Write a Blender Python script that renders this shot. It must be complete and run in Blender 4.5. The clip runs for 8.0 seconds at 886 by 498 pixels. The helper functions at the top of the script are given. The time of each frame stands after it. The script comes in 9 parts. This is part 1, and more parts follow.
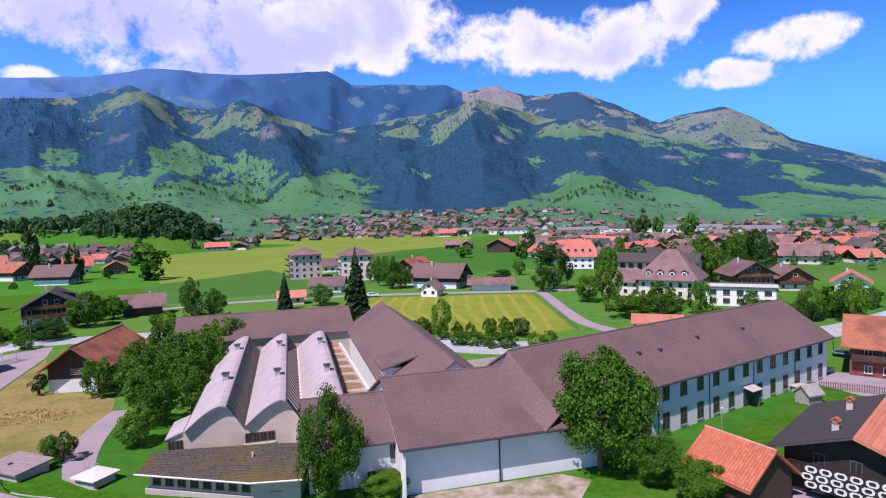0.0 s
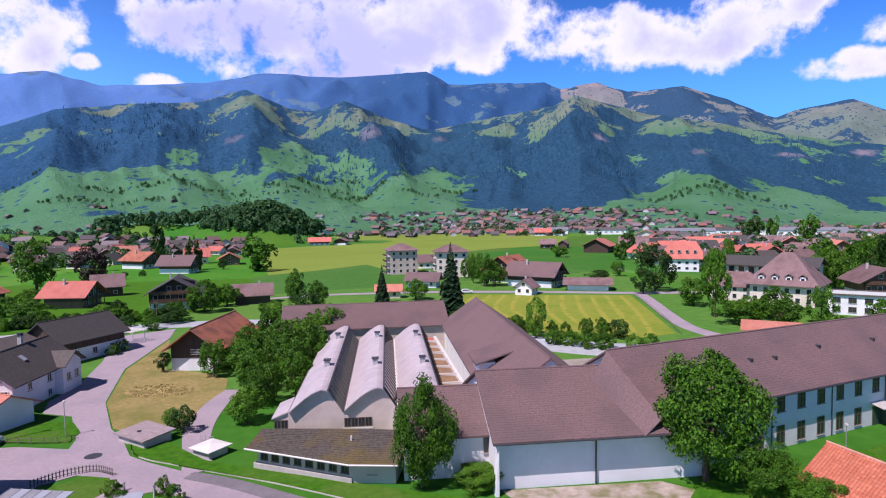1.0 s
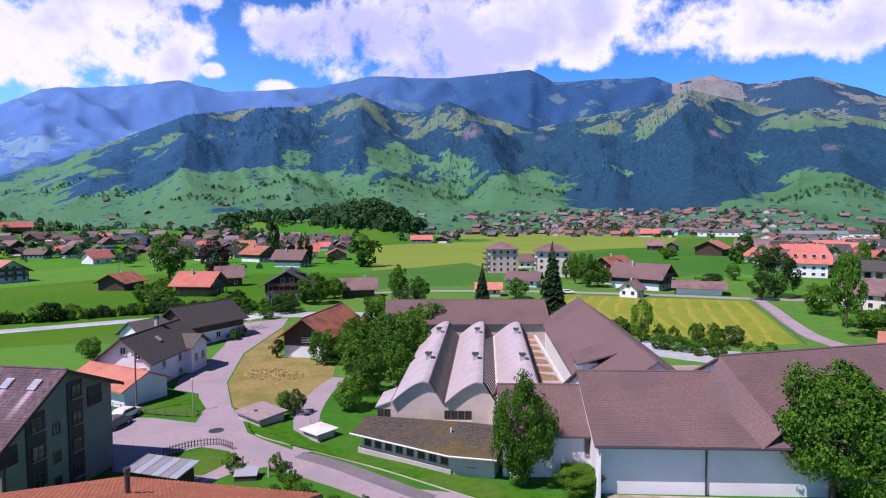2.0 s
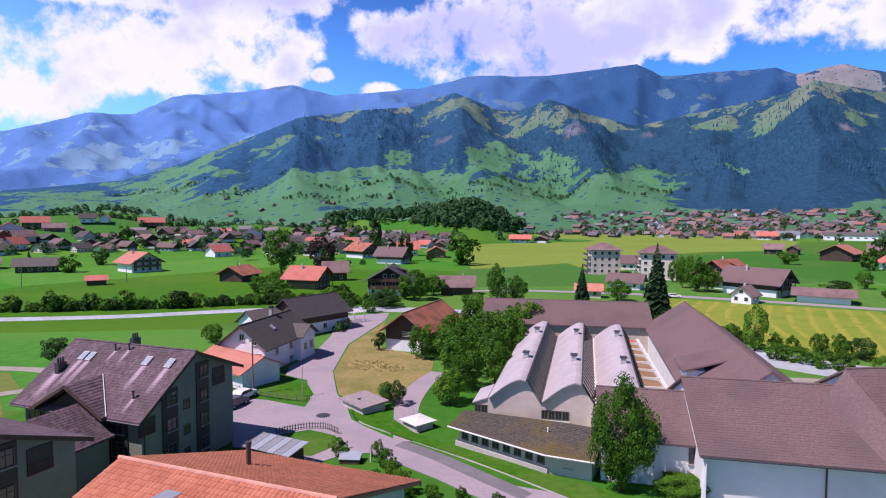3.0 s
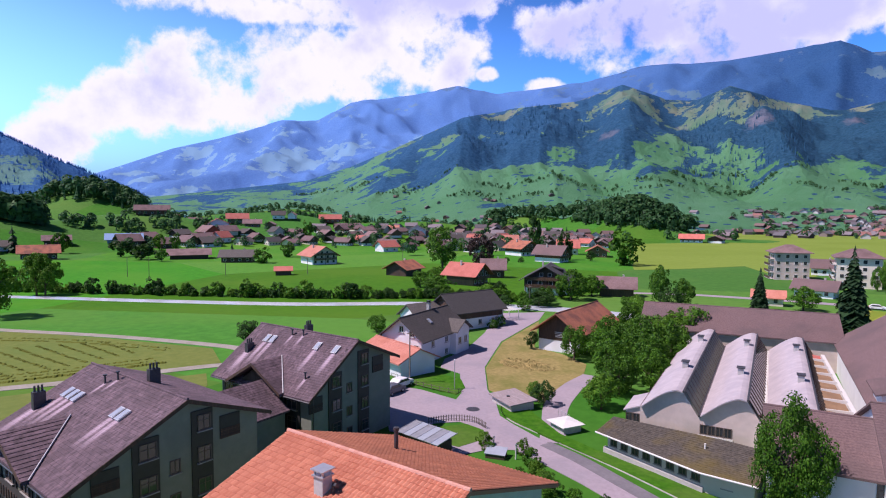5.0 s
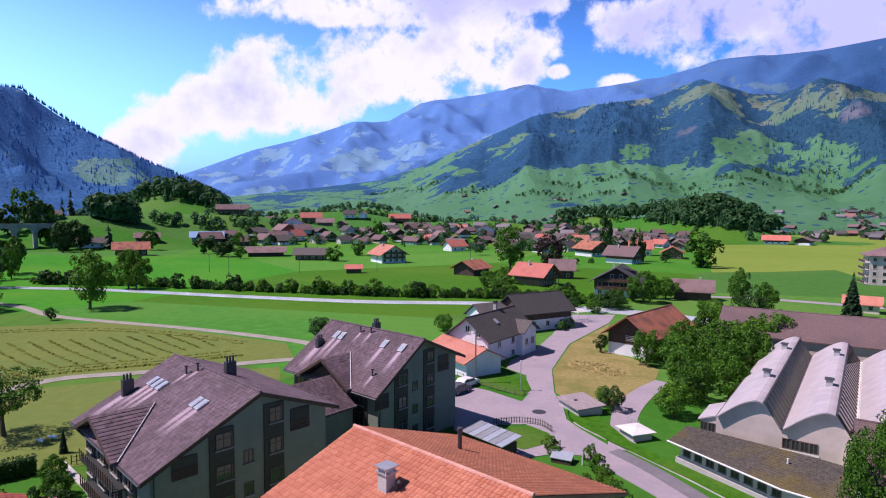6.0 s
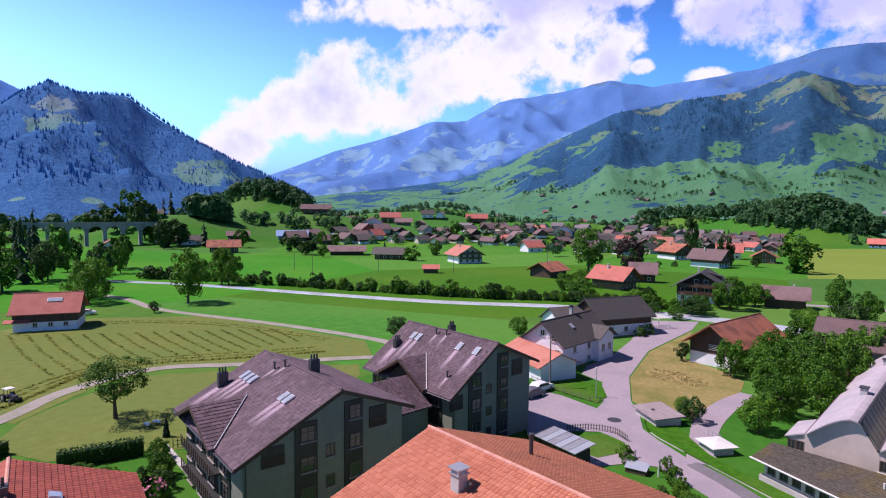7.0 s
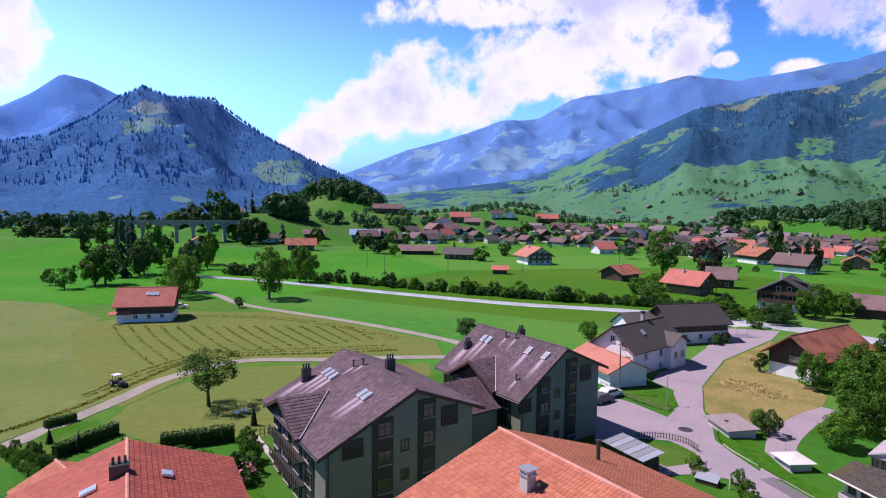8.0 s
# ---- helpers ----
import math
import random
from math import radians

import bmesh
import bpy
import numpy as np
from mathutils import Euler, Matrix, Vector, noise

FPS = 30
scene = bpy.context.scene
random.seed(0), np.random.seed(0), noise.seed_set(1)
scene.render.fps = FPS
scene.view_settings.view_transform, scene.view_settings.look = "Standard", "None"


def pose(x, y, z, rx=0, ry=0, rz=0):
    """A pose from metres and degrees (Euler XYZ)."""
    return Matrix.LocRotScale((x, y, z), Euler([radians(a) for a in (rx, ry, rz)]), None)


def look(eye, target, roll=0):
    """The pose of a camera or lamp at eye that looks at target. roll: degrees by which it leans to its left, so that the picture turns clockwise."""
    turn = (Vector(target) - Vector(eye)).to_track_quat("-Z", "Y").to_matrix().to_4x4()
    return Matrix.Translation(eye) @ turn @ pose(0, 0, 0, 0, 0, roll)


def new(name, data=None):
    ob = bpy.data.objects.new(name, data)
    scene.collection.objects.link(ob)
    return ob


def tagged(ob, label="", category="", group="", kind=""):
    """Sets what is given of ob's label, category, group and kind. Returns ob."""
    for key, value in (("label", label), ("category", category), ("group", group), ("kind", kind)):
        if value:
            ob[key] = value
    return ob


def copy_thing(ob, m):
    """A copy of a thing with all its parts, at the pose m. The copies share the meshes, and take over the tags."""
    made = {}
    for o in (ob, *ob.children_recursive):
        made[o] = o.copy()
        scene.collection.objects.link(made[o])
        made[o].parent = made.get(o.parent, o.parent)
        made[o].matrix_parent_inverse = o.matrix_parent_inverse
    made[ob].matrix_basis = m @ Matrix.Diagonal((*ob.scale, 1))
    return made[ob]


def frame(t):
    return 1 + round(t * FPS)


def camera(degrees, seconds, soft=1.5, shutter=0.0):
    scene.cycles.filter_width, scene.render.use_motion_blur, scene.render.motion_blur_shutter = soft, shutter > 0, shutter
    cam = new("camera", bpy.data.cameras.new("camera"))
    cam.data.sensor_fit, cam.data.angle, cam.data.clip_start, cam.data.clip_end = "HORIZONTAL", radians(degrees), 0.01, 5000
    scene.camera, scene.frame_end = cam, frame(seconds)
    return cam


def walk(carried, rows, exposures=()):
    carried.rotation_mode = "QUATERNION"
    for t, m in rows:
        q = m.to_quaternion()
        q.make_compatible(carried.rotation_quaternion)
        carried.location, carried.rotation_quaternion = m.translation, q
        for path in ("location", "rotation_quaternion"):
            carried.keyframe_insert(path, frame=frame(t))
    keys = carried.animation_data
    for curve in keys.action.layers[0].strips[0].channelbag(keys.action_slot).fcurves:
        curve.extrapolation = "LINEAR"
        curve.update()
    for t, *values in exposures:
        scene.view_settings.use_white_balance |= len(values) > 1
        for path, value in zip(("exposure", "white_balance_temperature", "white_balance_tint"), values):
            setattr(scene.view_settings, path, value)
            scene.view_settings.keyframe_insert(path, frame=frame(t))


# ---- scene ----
# ---- camera ----
cam = camera(73.5, 8.0, soft=1.1)
PATH = [
    (0.0, -0.74, 0.44, 28.10, 0.19, -3.28, -1.49),
    (0.5, -0.90, 0.47, 27.83, 4.67, -3.23, -1.12),
    (1.0, -1.14, 0.43, 27.56, 9.25, -3.21, -0.82),
    (1.5, -1.36, 0.40, 27.32, 14.04, -3.20, -0.59),
    (3.0, -1.21, -0.74, 27.10, 28.36, -3.25, 0.17),
    (3.5, -0.74, -0.91, 27.24, 32.76, -3.37, 0.24),
    (4.0, -0.09, -0.90, 27.42, 36.84, -3.48, 0.25),
    (4.5, 0.36, -0.84, 27.50, 40.52, -3.53, 0.25),
    (6.0, 0.44, -0.43, 27.59, 50.43, -3.67, 0.35),
    (6.5, 0.86, -0.55, 27.89, 54.15, -3.70, 0.40),
    (7.0, 1.56, -1.05, 28.37, 57.85, -3.79, 0.53),
    (7.5, 2.44, -1.78, 28.91, 61.31, -3.88, 0.69),
    (8.0, 3.49, -2.55, 29.43, 64.49, -3.99, 0.82)]


def carried_pose(x, y, z, yaw, pitch, roll):
    """Heading, pitch and roll of the flying camera as a pose."""
    return pose(x, y, z, 0, 0, yaw) @ pose(0, 0, 0, 90 + pitch) @ pose(0, 0, 0, 0, 0, roll)


walk(cam, [(row[0], carried_pose(*row[1:])) for row in PATH], exposures=[(0, 0.13, 6330, 34), (8, 0.13, 6330, 34)])

# ---- sky, sun ----
SUN_TO = Vector((-0.588, -0.809, 0.0)) * math.cos(radians(56)) + Vector((0, 0, math.sin(radians(56))))
world = bpy.data.worlds.new("sky_world")
scene.world = world
world.use_nodes = True


def build_sky(tree):
    """Clear blue sky with a broken cover of cumulus round the horizon."""
    n, l = tree.nodes, tree.links
    n.clear()
    out = n.new("ShaderNodeOutputWorld")
    bg = n.new("ShaderNodeBackground")
    sky = n.new("ShaderNodeTexSky")
    sky.sky_type = 'NISHITA'
    sky.sun_disc = False
    sky.sun_elevation = radians(56)
    sky.sun_rotation = math.atan2(SUN_TO.x, SUN_TO.y)
    sky.air_density = 1.0
    sky.dust_density = 3.6
    sky.ozone_density = 2.5
    bg.inputs["Strength"].default_value = 0.060
    l.new(bg.outputs[0], out.inputs[0])

    def math_node(op, a, b=None, c=None, clamp=False):
        m = n.new("ShaderNodeMath")
        m.operation = op
        m.use_clamp = clamp
        for i, v in enumerate((a, b, c)):
            if v is None:
                continue
            if isinstance(v, (int, float)):
                m.inputs[i].default_value = v
            else:
                l.new(v, m.inputs[i])
        return m.outputs[0]

    coord = n.new("ShaderNodeTexCoord")
    ripple = n.new("ShaderNodeTexNoise")
    ripple.inputs["Scale"].default_value = 11.0
    ripple.inputs["Detail"].default_value = 9.0
    ripple.inputs["Roughness"].default_value = 0.62
    l.new(coord.outputs["Generated"], ripple.inputs["Vector"])
    big = n.new("ShaderNodeTexNoise")
    big.inputs["Scale"].default_value = 5.0
    big.inputs["Detail"].default_value = 4.0
    l.new(coord.outputs["Generated"], big.inputs["Vector"])
    shape = None
    veil = None
    # cumulus banks: heading left of north, height, half width, half height (degrees), greyness
    for az, el, wide, tall, grey in CLOUDS:
        d = Vector((-math.sin(radians(az)) * math.cos(radians(el)), math.cos(radians(az)) * math.cos(radians(el)), math.sin(radians(el))))
        side = Vector((-math.cos(radians(az)), -math.sin(radians(az)), 0))
        up = d.cross(side)
        if up.z < 0:
            up = -up
        total = None
        for axis, half in ((side, wide), (up, tall)):
            dot = n.new("ShaderNodeVectorMath")
            dot.operation = 'DOT_PRODUCT'
            l.new(coord.outputs["Generated"], dot.inputs[0])
            dot.inputs[1].default_value = axis
            q = math_node('MULTIPLY', dot.outputs["Value"], 1 / math.sin(radians(half)))
            q = math_node('MULTIPLY', q, q)
            total = q if total is None else math_node('ADD', total, q)
        front = n.new("ShaderNodeVectorMath")
        front.operation = 'DOT_PRODUCT'
        l.new(coord.outputs["Generated"], front.inputs[0])
        front.inputs[1].default_value = d
        total = math_node('ADD', total, math_node('MULTIPLY', math_node('LESS_THAN', front.outputs["Value"], 0.2), 50.0))
        lump = math_node('SUBTRACT', 1.0, total)
        shape = lump if shape is None else math_node('SMOOTH_MAX', shape, lump, 0.25)
        if grey:
            shade = math_node('MULTIPLY', math_node('MAXIMUM', lump, 0.0), grey)
            veil = shade if veil is None else math_node('MAXIMUM', veil, shade)
    shape = math_node('MINIMUM', math_node('MAXIMUM', shape, -1.6), 0.75)
    fuzz = math_node('MULTIPLY', math_node('SUBTRACT', ripple.outputs["Fac"], 0.5), 3.6)
    fuzz = math_node('ADD', fuzz, math_node('MULTIPLY', math_node('SUBTRACT', big.outputs["Fac"], 0.5), 1.6))
    body = math_node('ADD', shape, fuzz)
    ramp = n.new("ShaderNodeMapRange")
    ramp.interpolation_type = 'SMOOTHSTEP'
    ramp.inputs["From Min"].default_value = 0.0
    ramp.inputs["From Max"].default_value = 0.6
    l.new(body, ramp.inputs["Value"])
    tone = n.new("ShaderNodeMapRange")
    tone.inputs["From Min"].default_value = 0.35
    tone.inputs["From Max"].default_value = 2.2
    billow = n.new("ShaderNodeTexNoise")
    billow.inputs["Scale"].default_value = 10.0
    billow.inputs["Detail"].default_value = 7.0
    l.new(coord.outputs["Generated"], billow.inputs["Vector"])
    l.new(math_node('ADD', math_node('ADD', body, veil), math_node('MULTIPLY', math_node('SUBTRACT', billow.outputs["Fac"], 0.5), 3.6)), tone.inputs["Value"])
    tone.interpolation_type = 'SMOOTHSTEP'
    puff = n.new("ShaderNodeMixRGB")
    puff.inputs[1].default_value = (13.9, 15.0, 18.0, 1)
    puff.inputs[2].default_value = (8.6, 9.7, 15.0, 1)
    l.new(tone.outputs[0], puff.inputs[0])
    mix = n.new("ShaderNodeMixRGB")
    l.new(ramp.outputs[0], mix.inputs[0])
    blue = n.new("ShaderNodeMixRGB")
    blue.blend_type = 'MULTIPLY'
    blue.inputs[0].default_value = 1.0
    height = n.new("ShaderNodeSeparateXYZ")
    l.new(coord.outputs["Generated"], height.inputs[0])
    climb = n.new("ShaderNodeMapRange")
    climb.interpolation_type = 'SMOOTHSTEP'
    climb.inputs["From Min"].default_value = 0.06
    climb.inputs["From Max"].default_value = 0.56
    l.new(height.outputs["Z"], climb.inputs["Value"])
    deep = n.new("ShaderNodeMixRGB")
    deep.inputs[1].default_value = (2.2, 3.7, 4.8, 1)
    deep.inputs[2].default_value = (0.10, 0.20, 0.36, 1)
    l.new(climb.outputs[0], deep.inputs[0])
    # the sky is brighter and paler on the sun's side
    toward = n.new("ShaderNodeVectorMath")
    toward.operation = 'DOT_PRODUCT'
    l.new(coord.outputs["Generated"], toward.inputs[0])
    toward.inputs[1].default_value = (-0.75, -0.66, 0.0)
    sunward = n.new("ShaderNodeMapRange")
    sunward.interpolation_type = 'SMOOTHSTEP'
    sunward.inputs["From Min"].default_value = -0.5
    sunward.inputs["From Max"].default_value = 0.9
    l.new(toward.outputs["Value"], sunward.inputs["Value"])
    paler = n.new("ShaderNodeMixRGB")
    paler.inputs[1].default_value = (0.40, 0.78, 1.12, 1)
    paler.inputs[2].default_value = (1.12, 1.32, 1.48, 1)
    l.new(sunward.outputs[0], paler.inputs[0])
    side = n.new("ShaderNodeMixRGB")
    side.blend_type = 'MULTIPLY'
    side.inputs[0].default_value = 1.0
    l.new(deep.outputs[0], side.inputs[1])
    l.new(paler.outputs[0], side.inputs[2])
    l.new(side.outputs[0], blue.inputs[2])
    l.new(sky.outputs[0], blue.inputs[1])
    l.new(blue.outputs[0], mix.inputs[1])
    l.new(puff.outputs[0], mix.inputs[2])
    l.new(mix.outputs[0], bg.inputs["Color"])


CLOUDS = [(24, 16.6, 13, 4.0, 1.7), (9.4, 17.6, 11, 4.2, 0.6), (16, 15.5, 9, 2.6, 1.6), (19, 13.4, 8.5, 2.4, 1.9), (29, 14.2, 4, 2.0, 1.0), (5.3, 14.4, 3.2, 1.8, 0), (-6.5, 15.4, 6, 3.2, 0), (-16.7, 15.2, 5.8, 3.2, 0), (-22, 17.2, 3.2, 1.8, 0),
          (-25.4, 11.2, 4.2, 1.4, 0), (-31, 13.4, 4.8, 1.9, 0), (34.2, 11.6, 2.2, 1.0, 0), (64, 10.8, 8, 5.0, 0), (55, 13.1, 9, 4.6, 0), (45.5, 15, 6, 4.4, 0), (57.4, 18.2, 14, 2.0, 0),
          (39.7, 12.8, 1.2, 0.9, 0), (30, 16.2, 6, 3.6, 1.4), (72.5, 8.6, 5.5, 3.2, 0), (77, 5.6, 3.6, 2.2, 0), (100.5, 13, 2.8, 3.8, 0), (46, 20, 9, 3.4, 1.4), (20, 21, 12, 3.0, 1.4),
          (150, 16, 14, 5, 0)]
build_sky(world.node_tree)
sun = new("sun", bpy.data.lights.new("sun", 'SUN'))
sun.data.energy = 5.0
sun.data.angle = radians(0.5)
sun.data.color = (1.0, 0.94, 0.85)
sun.matrix_world = look(SUN_TO * 300, (0, 0, 0))

# ---- materials ----
def mat(name, c1, c2, scale=2.0, rough=0.8, bump=0.15, c3=None, scale3=0.2, amount3=0.5, metal=0.0, detail=5.0, vary=0.0, depth=0.02,
        stretch=None):
    """Two-scale noise colour, grain bump, and a shift of tone from piece to piece."""
    m = bpy.data.materials.new(name)
    m.use_nodes = True
    n, l = m.node_tree.nodes, m.node_tree.links
    b = n["Principled BSDF"]
    b.inputs["Roughness"].default_value = rough
    b.inputs["Metallic"].default_value = metal
    if rough > 0.94:
        b.inputs["Specular IOR Level"].default_value = 0.08
    coord = n.new("ShaderNodeTexCoord")
    source = coord.outputs["Object"]
    if stretch:
        mp = n.new("ShaderNodeMapping")
        mp.inputs["Scale"].default_value = stretch
        l.new(source, mp.inputs["Vector"])
        source = mp.outputs[0]
    fine = n.new("ShaderNodeTexNoise")
    fine.inputs["Scale"].default_value = scale
    fine.inputs["Detail"].default_value = detail
    fine.inputs["Roughness"].default_value = 0.65
    l.new(source, fine.inputs["Vector"])
    spread = n.new("ShaderNodeMapRange")
    spread.inputs["From Min"].default_value = 0.3
    spread.inputs["From Max"].default_value = 0.7
    l.new(fine.outputs["Fac"], spread.inputs["Value"])
    mix = n.new("ShaderNodeMixRGB")
    mix.inputs[1].default_value = (*c1, 1)
    mix.inputs[2].default_value = (*c2, 1)
    l.new(spread.outputs[0], mix.inputs[0])
    colour = mix.outputs[0]
    if c3:
        broad = n.new("ShaderNodeTexNoise")
        broad.inputs["Scale"].default_value = scale3
        broad.inputs["Detail"].default_value = 4
        l.new(source, broad.inputs["Vector"])
        edge = n.new("ShaderNodeMapRange")
        edge.inputs["From Min"].default_value = 0.45
        edge.inputs["From Max"].default_value = 0.65
        edge.inputs["To Max"].default_value = amount3
        l.new(broad.outputs["Fac"], edge.inputs["Value"])
        mix3 = n.new("ShaderNodeMixRGB")
        l.new(edge.outputs[0], mix3.inputs[0])
        l.new(colour, mix3.inputs[1])
        mix3.inputs[2].default_value = (*c3, 1)
        colour = mix3.outputs[0]
    if vary:
        info = n.new("ShaderNodeObjectInfo")
        hsv = n.new("ShaderNodeHueSaturation")
        val = n.new("ShaderNodeMapRange")
        val.inputs["To Min"].default_value = 1 - vary
        val.inputs["To Max"].default_value = 1 + vary
        l.new(info.outputs["Random"], val.inputs["Value"])
        l.new(val.outputs[0], hsv.inputs["Value"])
        l.new(colour, hsv.inputs["Color"])
        colour = hsv.outputs[0]
    l.new(colour, b.inputs["Base Color"])
    if bump:
        bp = n.new("ShaderNodeBump")
        bp.inputs["Strength"].default_value = bump
        bp.inputs["Distance"].default_value = depth
        l.new(fine.outputs["Fac"], bp.inputs["Height"])
        l.new(bp.outputs[0], b.inputs["Normal"])
    return m


def leaf_mat(name, c1, c2, glow=0.25):
    """Leaves: tone by clump, some light through them."""
    m = bpy.data.materials.new(name)
    m.use_nodes = True
    n, l = m.node_tree.nodes, m.node_tree.links
    b = n["Principled BSDF"]
    b.inputs["Roughness"].default_value = 0.6
    b.inputs["Specular IOR Level"].default_value = 0.2
    geo = n.new("ShaderNodeNewGeometry")
    mix = n.new("ShaderNodeMixRGB")
    mix.inputs[1].default_value = (*c1, 1)
    mix.inputs[2].default_value = (*c2, 1)
    l.new(geo.outputs["Random Per Island"], mix.inputs[0])
    info = n.new("ShaderNodeObjectInfo")
    hsv = n.new("ShaderNodeHueSaturation")
    val = n.new("ShaderNodeMapRange")
    val.inputs["To Min"].default_value = 0.8
    val.inputs["To Max"].default_value = 1.2
    l.new(info.outputs["Random"], val.inputs["Value"])
    l.new(val.outputs[0], hsv.inputs["Value"])
    l.new(mix.outputs[0], hsv.inputs["Color"])
    l.new(hsv.outputs[0], b.inputs["Base Color"])
    tr = n.new("ShaderNodeBsdfTranslucent")
    l.new(hsv.outputs[0], tr.inputs["Color"])
    ms = n.new("ShaderNodeMixShader")
    ms.inputs[0].default_value = glow
    l.new(b.outputs[0], ms.inputs[1])
    l.new(tr.outputs[0], ms.inputs[2])
    l.new(ms.outputs[0], n["Material Output"].inputs["Surface"])
    return m


M = {}
M["grass"] = mat("grass", (0.020, 0.150, 0.006), (0.040, 0.218, 0.010), 0.35, 0.95, 0.3, (0.066, 0.205, 0.014), 0.02, 0.65, detail=10)
M["lawn"] = mat("lawn", (0.018, 0.10, 0.004), (0.056, 0.180, 0.010), 1.2, 0.95, 0.4, (0.12, 0.17, 0.04), 0.12, 0.5, detail=8)
M["olive_field"] = mat("olive_field", (0.155, 0.235, 0.034), (0.20, 0.28, 0.05), 0.25, 0.95, 0.3, (0.15, 0.225, 0.03), 0.015, 0.7, detail=9)
M["hay_field"] = mat("hay_field", (0.112, 0.152, 0.032), (0.168, 0.198, 0.050), 0.6, 0.95, 0.5, (0.11, 0.17, 0.04), 0.05, 0.6, detail=9)
M["yellow_field"] = mat("yellow_field", (0.165, 0.225, 0.025), (0.26, 0.285, 0.045), 0.5, 0.95, 0.3, (0.13, 0.22, 0.02), 0.06, 0.7, detail=9)
M["dry_meadow"] = mat("dry_meadow", (0.20, 0.17, 0.06), (0.34, 0.27, 0.11), 1.3, 0.95, 0.6, (0.13, 0.15, 0.035), 0.14, 0.7, detail=9)
M["asphalt"] = mat("asphalt", (0.29, 0.24, 0.27), (0.365, 0.305, 0.345), 2.0, 0.9, 0.1, (0.25, 0.225, 0.26), 0.18, 0.6, detail=8)
M["gravel"] = mat("gravel", (0.27, 0.25, 0.22), (0.36, 0.33, 0.29), 2.5, 0.95, 0.4, (0.2, 0.2, 0.14), 0.3, 0.5, detail=8)
M["river_water"] = mat("river_water", (0.40, 0.44, 0.48), (0.66, 0.69, 0.72), 1.2, 0.25, 0.5, (0.36, 0.43, 0.47), 0.15, 0.6, stretch=(0.5, 1.0, 1.0))
M["stone"] = mat("stone", (0.26, 0.25, 0.24), (0.40, 0.38, 0.36), 1.8, 0.9, 0.5, (0.16, 0.17, 0.13), 0.3, 0.5)
M["white_wall"] = mat("white_wall", (0.70, 0.72, 0.75), (0.78, 0.79, 0.80), 1.2, 0.9, 0.08, (0.58, 0.59, 0.60), 0.3, 0.4, vary=0.04)
M["cream_wall"] = mat("cream_wall", (0.62, 0.56, 0.47), (0.70, 0.64, 0.55), 1.0, 0.9, 0.08, (0.5, 0.45, 0.38), 0.25, 0.4, vary=0.06)
M["beige_wall"] = mat("beige_wall", (0.52, 0.42, 0.38), (0.61, 0.50, 0.45), 1.0, 0.9, 0.1, (0.38, 0.33, 0.3), 0.3, 0.5)
M["grey_wall"] = mat("grey_wall", (0.165, 0.185, 0.145), (0.205, 0.225, 0.180), 1.0, 0.9, 0.08, (0.12, 0.135, 0.115), 0.3, 0.4)
M["dark_wood"] = mat("dark_wood", (0.045, 0.026, 0.018), (0.10, 0.055, 0.035), 2.0, 0.8, 0.3, (0.03, 0.02, 0.016), 0.4, 0.5, stretch=(4, 4, 0.6), vary=0.25)
M["brown_wood"] = mat("brown_wood", (0.11, 0.055, 0.03), (0.19, 0.10, 0.055), 2.0, 0.8, 0.3, (0.07, 0.04, 0.025), 0.4, 0.5, stretch=(4, 4, 0.6), vary=0.25)
M["red_wood"] = mat("red_wood", (0.17, 0.045, 0.03), (0.25, 0.07, 0.045), 2.0, 0.75, 0.3, (0.1, 0.03, 0.02), 0.4, 0.5, stretch=(4, 4, 0.6))
M["mauve_roof"] = mat("mauve_roof", (0.108, 0.066, 0.066), (0.205, 0.132, 0.128), 5.0, 0.88, 0.5, (0.10, 0.072, 0.072), 0.16, 0.6, detail=10)
M["streaked_roof"] = mat("streaked_roof", (0.030, 0.019, 0.023), (0.200, 0.132, 0.158), 2.2, 0.88, 0.5, (0.070, 0.046, 0.055), 0.35, 0.7, detail=14, stretch=(1.5, 0.7, 0.7))
M["brown_roof"] = mat("brown_roof", (0.145, 0.088, 0.086), (0.225, 0.145, 0.142), 2.5, 0.85, 0.4, (0.09, 0.055, 0.05), 0.25, 0.6, vary=0.25)
M["red_roof"] = mat("red_roof", (0.44, 0.12, 0.09), (0.54, 0.17, 0.13), 2.5, 0.8, 0.4, (0.38, 0.10, 0.07), 0.3, 0.6, vary=0.2)
M["orange_roof"] = mat("orange_roof", (0.46, 0.165, 0.115), (0.56, 0.225, 0.165), 2.5, 0.8, 0.4, (0.36, 0.11, 0.06), 0.3, 0.5, vary=0.12)
M["rust_roof"] = mat("rust_roof", (0.32, 0.105, 0.06), (0.44, 0.16, 0.09), 3.0, 0.85, 0.5, (0.14, 0.06, 0.045), 0.35, 0.7)
M["grey_roof"] = mat("grey_roof", (0.058, 0.050, 0.046), (0.125, 0.110, 0.102), 3.2, 0.85, 0.4, (0.075, 0.068, 0.060), 0.3, 0.6, detail=9, vary=0.25)
M["slate_roof"] = mat("slate_roof", (0.038, 0.036, 0.036), (0.082, 0.076, 0.074), 3.2, 0.75, 0.4, (0.06, 0.055, 0.05), 0.3, 0.5, detail=9, vary=0.2)
M["mossy_roof"] = mat("mossy_roof", (0.05, 0.045, 0.040), (0.135, 0.118, 0.10), 3.0, 0.95, 0.7, (0.16, 0.12, 0.03), 0.22, 0.6, detail=9)
